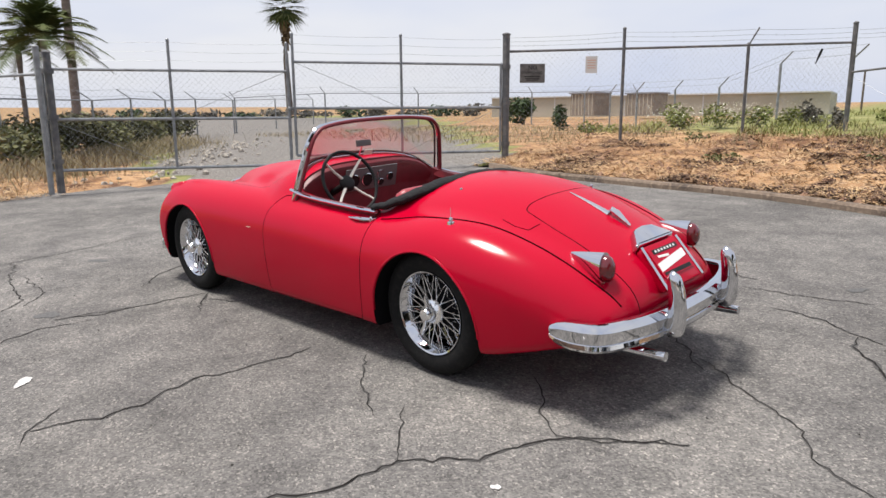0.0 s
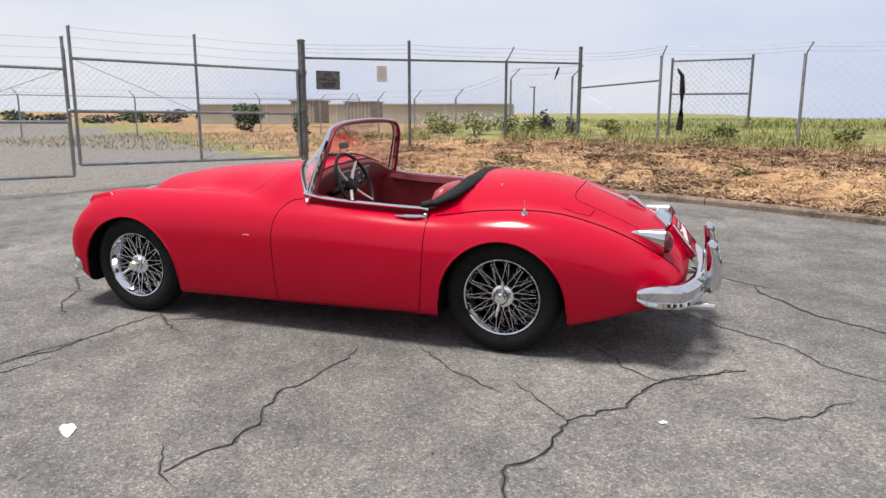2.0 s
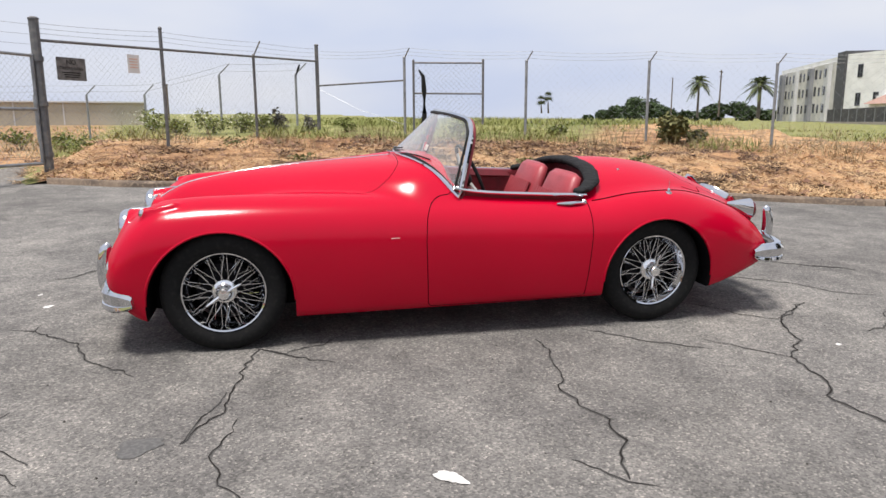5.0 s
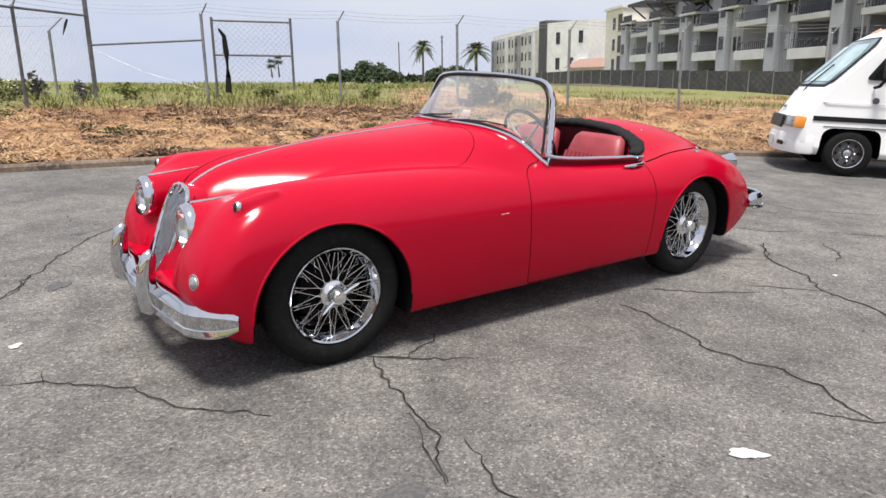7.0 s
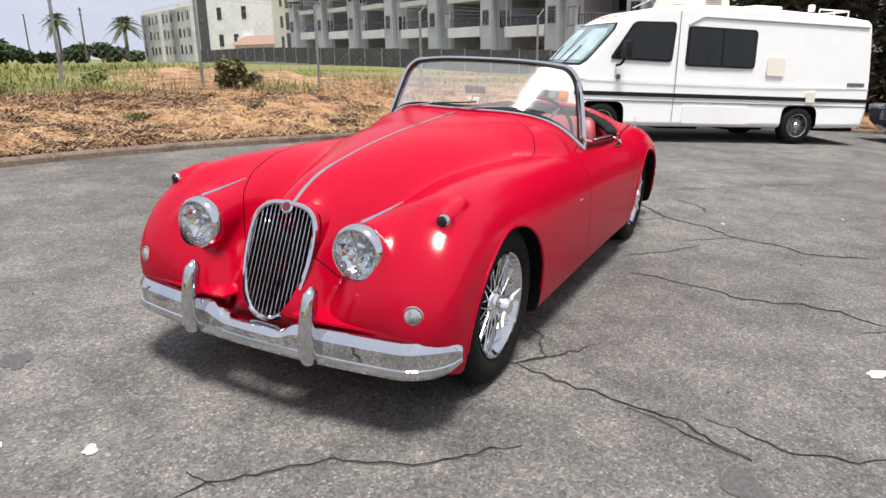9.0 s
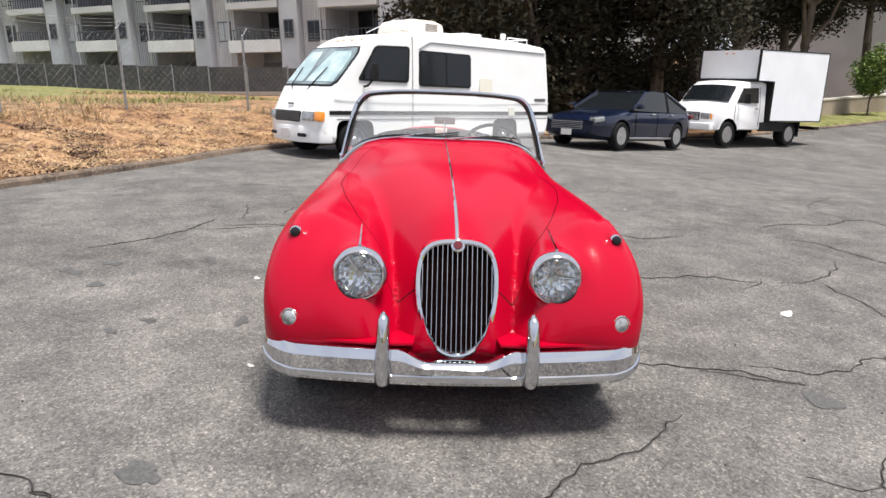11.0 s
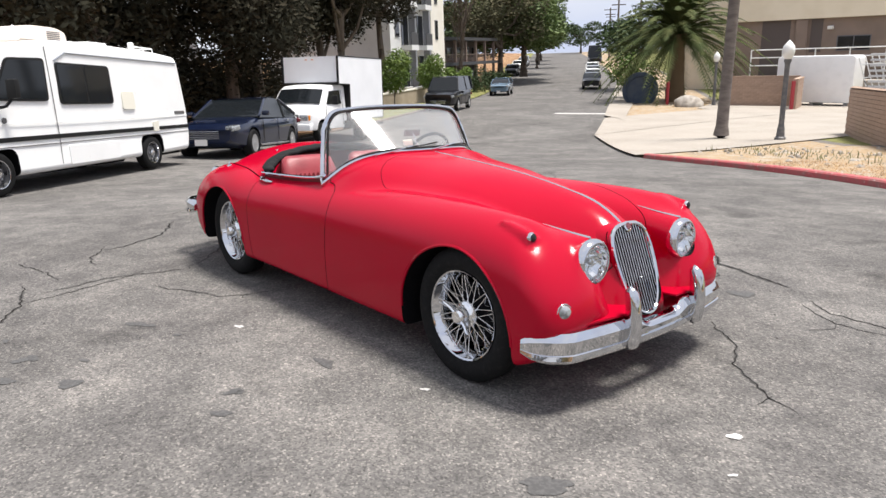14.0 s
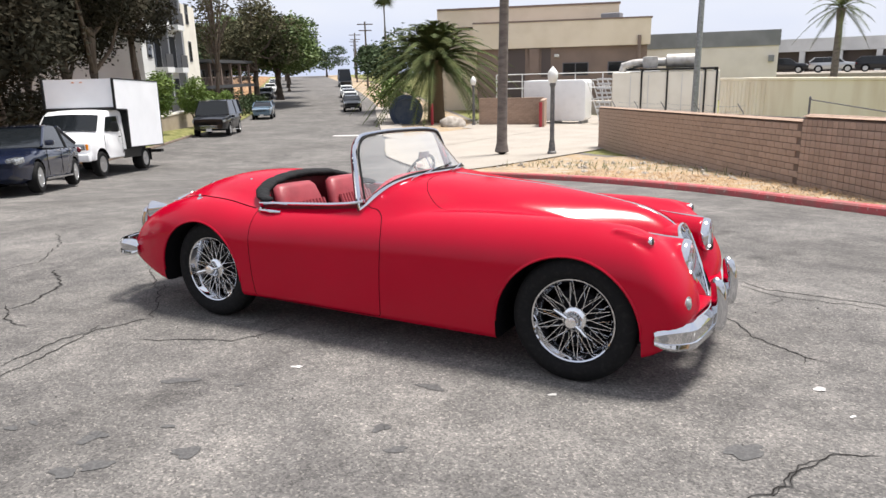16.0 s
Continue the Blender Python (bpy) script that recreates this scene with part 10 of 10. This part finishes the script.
crack((3.60, 1.48), (2.51, 1.74), (2.13, 1.74), (1.93, 1.96), w=0.006)
crack((3.61, 1.56), (3.68, 0.79), (3.83, 0.08), w=0.006)
crack((2.50, -1.04), (2.13, -1.79), (1.65, -2.46), w=0.006)
crack((-2.29, -0.37), (-2.59, -0.15), (-2.77, -0.03), (-2.96, 0.10), (-3.06, 0.29), (-3.34, 0.43), w=0.006)
crack((-1.99, -1.80), (-2.36, -1.83), (-2.82, -1.95), w=0.006)
crack((-0.80, -2.68), (-1.09, -2.38), (-1.50, -2.11), (-1.98, -2.04), w=0.011)
crack((-1.50, -2.11), (-1.64, -1.60), (-1.85, -1.22), w=0.006)
crack((-1.35, -1.31), (-0.78, -1.07), (-0.63, -0.68), w=0.006)
crack((-4.29, -0.49), (-4.32, -0.09), (-5.17, 0.67), (-5.97, 1.13), w=0.006)
crack((-1.67, -1.98), (-1.80, -1.55), (-1.74, -1.20), (-1.66, -0.94), (-2.37, -0.24), w=0.006)
crack((2.32, -1.45), (2.42, -1.18), (2.52, -0.97), (2.70, -0.92), w=0.006)
crack((1.94, 1.81), (2.22, 1.57), (2.92, 1.54), w=0.006)
crack((-3.56, 0.60), (-4.56, 1.47), (-5.40, 2.21), w=0.006)
crack((1.13, 0.72), (0.99, 0.86), (0.75, 0.77), (0.63, 0.62), w=0.006)
crack((-2.29, 3.35), (-2.57, 3.65), (-2.62, 4.25), (-2.95, 4.67), (-3.05, 5.01), (-2.62, 5.0), (-2.16, 4.69), w=0.012)
crack((-3.67, 4.67), (-4.25, 5.03), (-5.01, 5.78), (-5.17, 6.62), w=0.006)
crack((-3.66, 4.62), (-3.32, 4.68), (-2.96, 4.85), w=0.006)
crack((-5.88, 7.74), (-4.7, 6.84), (-4.5, 6.88), (-3.48, 5.94), (-2.54, 5.03), w=0.006)
crack((-1.9, 3.28), (-1.67, 3.6), (-1.29, 3.73), (-0.85, 3.89), (-0.55, 3.93), w=0.009)
crack((-1.06, 3.41), (-0.74, 3.22), (-0.55, 2.99), (-0.35, 2.74), (-0.35, 2.55), w=0.006)
crack((-0.43, 2.84), (-0.04, 2.86), (0.24, 2.88), (0.42, 2.87), w=0.006)
crack((0.42, 2.87), (0.59, 2.81), (0.84, 2.76), (0.98, 2.5), (1.07, 2.43), (1.36, 2.31), (1.71, 2.16), w=0.022)
crack((1.02, 2.46), (1.05, 2.31), (1.18, 2.13), (1.24, 1.84), (1.17, 1.57), w=0.006)
crack((1.24, 1.29), (1.32, 1.49), (1.39, 1.76), w=0.006)
crack((2.23, 1.58), (2.24, 1.48), (2.17, 1.32), w=0.006)
crack((-0.39, 3.78), (-0.2, 3.72), (-0.17, 3.99), w=0.006)
crack((-0.17, 3.65), (0.05, 3.28), w=0.006)
crack((2.42, 0.25), (2.41, 0.11), w=0.006)
crack((-2.28, -1.46), (-2.58, -1.42), (-2.84, -1.24), (-2.99, -1.19), w=0.009)
crack((-2.84, -1.24), (-2.87, -1.08), (-3.19, -0.65), (-3.83, -0.26), w=0.014)


def blot(x, y, r, mat, name, label, rng, squash=1.0, turn=0.0, up=0.005):
    bm = bmesh.new()
    n = 28
    ring = []
    ph = [rng.uniform(0, 6.28) for _ in range(4)]
    for k in range(n):
        a = 2 * math.pi * k / n
        q = r * (0.9 + 0.16 * math.sin(2 * a + ph[0]) + 0.12 * math.sin(3 * a + ph[1]) + 0.08 * math.sin(5 * a + ph[2]) + 0.06 * math.sin(9 * a + ph[3]))
        u, v = q * math.cos(a), q * squash * math.sin(a)
        px, py = x + u * math.cos(turn) - v * math.sin(turn), y + u * math.sin(turn) + v * math.cos(turn)
        ring.append(bm.verts.new((px, py, float(lot_z(px, py)) + up)))
    bm.faces.new(ring)
    return part(name, bm, M[mat], road, smooth=False)


for x, y, r, s, t in ((0.35, 2.22, 0.072, 0.55, -0.9), (2.485, -0.262, 0.04, 0.6, 0.5), (-0.12, -1.235, 0.035, 0.6, 0.2), (1.29, -0.95, 0.03, 0.4, 0.6), (-2.24, 1.29, 0.022, 0.8, 0), (2.62, -0.55, 0.02, 0.5, 1.0), (-3.1, 2.2, 0.03, 0.4, 0.8)):
    blot(x, y, r, "whitepaint", "paint_blot", "", RC, s, t)
for x, y, r, s, t in ((-0.56, -1.67, 0.14, 0.42, 0.6), (0.70, -1.12, 0.05, 0.6, 0.3), (0.72, -1.64, 0.06, 0.6, 1.0), (0.11, -2.23, 0.07, 0.7, 0.2), (-0.39, -2.32, 0.09, 0.6, 1.2), (-0.22, -2.56, 0.08, 0.8, 0), (-0.81, -2.42, 0.06, 0.5, 0.4), (2.2, -1.13, 0.16, 0.5, 0.8), (3.0, 0.9, 0.15, 0.6, 0.3), (1.9, -2.4, 0.10, 0.6, 0.6), (-2.6, -2.2, 0.12, 0.5, 0.9), (1.55, 1.75, 0.16, 0.6, 0.3), (-0.77, -2.34, 0.05, 0.5, 0.0), (-0.39, -2.28, 0.08, 0.5, 0.3), (0.09, -2.21, 0.11, 0.5, 0.6), (-0.23, -1.57, 0.05, 0.5, 0.9), (0.71, -1.65, 0.08, 0.5, 1.2), (0.69, -1.14, 0.11, 0.5, 0.0), (-0.17, -2.08, 0.05, 0.5, 0.3), (0.88, -1.79, 0.08, 0.5, 0.6), (-0.15, -2.46, 0.11, 0.5, 0.9), (-2.46, -3.17, 0.05, 0.5, 1.2)):
    blot(x, y, r * 0.72, "stain", "oil_stain", "", RC, s, t, 0.003)
# pebbles and grit
_bm = bmesh.new()
for k in range(420):
    x, y = RC.uniform(-4.5, 4.5), RC.uniform(-4.2, 4.6)
    s = RC.uniform(0.003, 0.009)
    add_box(_bm, s, s * RC.uniform(0.6, 1.2), s * 0.7, T(x, y, float(lot_z(x, y)) + s * 0.3) @ pose(0, 0, 0, RC.uniform(0, 60), RC.uniform(0, 60), RC.uniform(0, 180)))
tagged(part("grit", _bm, M["gritdark"], None, "scattered dark grit on the asphalt", smooth=False), category="gravel", kind="stuff")


# ---- straw, weeds and stones on the earth ----
def strewn(name, label, category, count, place, blade_, mat, rng):
    """Thin blades or chips as one object; place gives (x, y, z), blade_ gives (length, width, uprightness)."""
    vs, fs = [], []
    for _ in range(count):
        p = place(rng)
        if p is None:
            continue
        L, w, upr = blade_(rng)
        az = rng.uniform(0, 2 * math.pi)
        d = Vector((math.cos(az), math.sin(az), upr * rng.uniform(0.5, 1.5))).normalized()
        s = Vector((-math.sin(az), math.cos(az), rng.uniform(-0.3, 0.3))) * w
        b = Vector(p)
        i = len(vs)
        m = b + d * L * 0.55 + Vector((0, 0, 0.06 * L))
        e = b + d * L + Vector((rng.gauss(0, 0.08), rng.gauss(0, 0.08), -0.10)) * L
        vs += [b - s, b + s, m + s * 0.8, m - s * 0.8, e]
        fs += [(i, i + 1, i + 2, i + 3), (i + 3, i + 2, i + 4)]
    me = bpy.data.meshes.new(name)
    me.from_pydata([tuple(v) for v in vs], [], fs)
    me.materials.append(M[mat])
    return tagged(new(name, me), label, category, kind="stuff")


_NL = len(LE)


def on_bank(rng, lo, hi, x0=-16.0, x1=4.6, clump=None):
    """A random spot on the left bank between two distances from the kerb."""
    for _ in range(20):
        i = rng.randrange(_NL - 1)
        if x0 < LE[i][0] < x1 and LE[i][1] < 4:
            break
    else:
        return None
    t = rng.random()
    x, y, ox, oy = (LE[i][k] * (1 - t) + LE[i + 1][k] * t for k in range(4))
    w = lo + (hi - lo) * rng.random() ** 1.3
    px, py = x + ox * w, y + oy * w
    if clump is not None and noise.noise(Vector((px * clump, py * clump, 7.7))) < 0.02:
        return None
    return (px, py, bank_z(px, py, w, float(lot_z(x, y))) - 0.005)


RS = random.Random(33)
strewn("dry_straw", "dry straw and mown stalks strewn over the earth bank", "straw", 38000, lambda r: on_bank(r, 0.15, 5.4), lambda r: (r.uniform(0.06, 0.30), r.uniform(0.004, 0.010), 0.22), "straw", RS)
strewn("dark_mulch", "dark chips and dead stalks on the bank", "mulch", 40000, lambda r: on_bank(r, 0.2, 4.8, x0=-6.8, clump=0.8), lambda r: (r.uniform(0.04, 0.18), r.uniform(0.006, 0.014), 0.22), "mulch", RS)


def clods(name, label, count, place, mat, rng, lo, hi):
    """Broken lumps of earth as one object."""
    vs, fs = [], []
    for _ in range(count):
        p = place(rng)
        if p is None:
            continue
        s = lo + (hi - lo) * rng.random() ** 3
        az = rng.uniform(0, 6.283)
        i = len(vs)
        for u, v, w in ((1, 0, 0), (0.3, 0.9, 0.1), (-0.8, 0.5, 0), (-0.7, -0.6, 0), (0.4, -0.9, 0.1), (0.1, 0.05, 0.75)):
            u, v, w = (c * rng.uniform(0.7, 1.3) * s for c in (u, v, w))
            vs.append((p[0] + u * math.cos(az) - v * math.sin(az), p[1] + u * math.sin(az) + v * math.cos(az), p[2] + w - 0.12 * s))
        fs += [(i + k, i + (k + 1) % 5, i + 5) for k in range(5)]
    me = bpy.data.meshes.new(name)
    me.from_pydata(vs, [], fs)
    me.materials.append(M[mat])
    return tagged(new(name, me), label, "earth", kind="stuff")


clods("earth_clods", "broken brown clods of earth on the bank", 3000, lambda r: on_bank(r, 0.15, 5.2), "clod", RS, 0.015, 0.09)
strewn("bleached_grass", "bleached tufts of grass along the fence", "grass", 11000, lambda r: on_bank(r, 3.4, 8.5, clump=0.7), lambda r: (r.uniform(0.10, 0.42), 0.004, 1.6), "drygrass", RS)
strewn("green_weeds", "green weeds along the fence and in the field", "weeds", 15000, lambda r: on_bank(r, 4.4, 12.0, x0=-6.5, clump=0.45), lambda r: (r.uniform(0.08, 0.32), 0.008, 1.2), "weed", RS)
for x, y, w, h in ((3.2, -11.5, 0.45, 0.5), (2.6, -12.1, 0.5, 0.6), (3.9, -12.8, 0.5, 0.55), (2.0, -12.5, 0.45, 0.5), (4.7, -13.4, 0.5, 0.6), (1.5, -13.1, 0.4, 0.45), (5.4, -12.4, 0.5, 0.5), (6.2, -13.6, 0.6, 0.6), (7.4, -14.6, 0.5, 0.55), (-0.6, -12.9, 0.4, 0.4), (-3.1, -11.2, 0.35, 0.4), (-5.2, -10.4, 0.3, 0.35)):
    bush("weed", "leafy green weed with small pale flowers along the fence", x, y, w, h, "weed", 420, 0.045, RS)
strewn("pale_flowers", "small white weed flowers along the fence", "flowers", 500, lambda r: (lambda x, y: (x, y, land_z(x, y) + r.uniform(0.25, 0.55)))(2.9 + r.gauss(0, 1.0), -12.3 + r.gauss(0, 0.6)), lambda r: (0.035, 0.014, 0.3), "flower", RS)
strewn("field_weeds", "tall weeds across the field", "weeds", 17000, lambda r: on_bank(r, 10, 34, clump=0.2), lambda r: (r.uniform(0.10, 0.26), 0.014, 1.3), "weed", RS)


def on_verge(rng, lo, hi, x0=-7.2):
    for _ in range(20):
        i = rng.randrange(len(RE) - 1)
        if RE[i][0] > x0:
            break
    t = rng.random()
    x, y, ox, oy = (RE[i][k] * (1 - t) + RE[i + 1][k] * t for k in range(4))
    w = rng.uniform(lo, hi)
    px, py = x + ox * w, y + oy * w
    return (px, py, float(lot_z(px, py)) + 0.11)


strewn("verge_straw", "yellow straw and weeds behind the red kerb", "straw", 7000, lambda r: on_verge(r, 0.15, 1.9, -3.2), lambda r: (r.uniform(0.04, 0.16), 0.005, 0.45), "straw", RS)
strewn("verge_weeds", "small dark weeds along the block wall", "weeds", 900, lambda r: on_verge(r, 1.8, 4.0), lambda r: (r.uniform(0.06, 0.25), 0.008, 1.4), "weedbush", RS)


def track_side(rng):
    t = rng.random()
    x, y = 10.8 + 8 * t + rng.gauss(0, 0.8), -0.4 - 6.6 * t + rng.gauss(0, 0.8)
    return (x, y, float(land_fast(x, y)))


def land_fast(x, y):
    a = min(LE[-30:], key=lambda r: abs((r[0] - x) * r[3] - (r[1] - y) * r[2]) + (100 if (x - r[0]) * r[2] + (y - r[1]) * r[3] < 0 else 0))
    w = max(0, (x - a[0]) * a[2] + (y - a[1]) * a[3])
    return bank_z(x, y, w, float(lot_z(a[0], a[1])))


strewn("gate_straw", "dry straw over the earth beside the gate post", "straw", 5000, lambda r: (lambda x, y: (x, y, float(land_fast(x, y)) + 0.004))(8.9 + r.uniform(-0.5, 3.4), 0.3 + r.gauss(0, 0.8)), lambda r: (r.uniform(0.05, 0.22), 0.006, 0.25), "straw", RS)
strewn("field_grass", "dry brown grass behind the gate", "grass", 6000, lambda r: (lambda x, y: (x, y, float(land_fast(x, y))))((lambda q: 6.5 + q * 15)(r.random()), r.uniform(-22, -11.5)), lambda r: (r.uniform(0.06, 0.28), 0.009, 1.0), "drygrass", RS)
strewn("track_grass", "long dry grass beside the gravel track", "grass", 6000, track_side, lambda r: (r.uniform(0.15, 0.6), 0.006, 1.6), "drygrass", RS)
# stones on the track and behind the red kerb
_bm = bmesh.new()
for k in range(420):
    if k < 260:
        t = RS.random()
        x, y = 9.0 + 9 * t + RS.gauss(0, 0.6), -2.2 - 6.8 * t + RS.gauss(0, 0.6)
        z, s = float(land_fast(x, y)), RS.uniform(0.03, 0.10)
    else:
        x, y, z = on_verge(RS, 1.0, 6.0)
        s = RS.uniform(0.03, 0.10)
    bmesh.ops.create_icosphere(_bm, subdivisions=1, radius=s, matrix=T(x, y, z) @ pose(0, 0, 0, RS.uniform(0, 90), RS.uniform(0, 90), 0) @ Matrix.Diagonal((1, 0.8, 0.6, 1)))
tagged(part("stones", _bm, M["rock"], None, "loose pale stones on the gravel", smooth=False), category="stones", kind="stuff")
# a few named weeds on the bank
for x, y, w, h in ((-3.2, -6.9, 0.28, 0.16), (-1.4, -7.9, 0.30, 0.18), (0.6, -7.6, 0.34, 0.18), (-5.0, -6.3, 0.22, 0.14), (-2.6, -9.2, 0.35, 0.3), (1.9, -9.4, 0.4, 0.35)):
    bush("weed", "low green weed growing on the bank", x, y, w, h, "weedbush", 130, 0.035, RS)
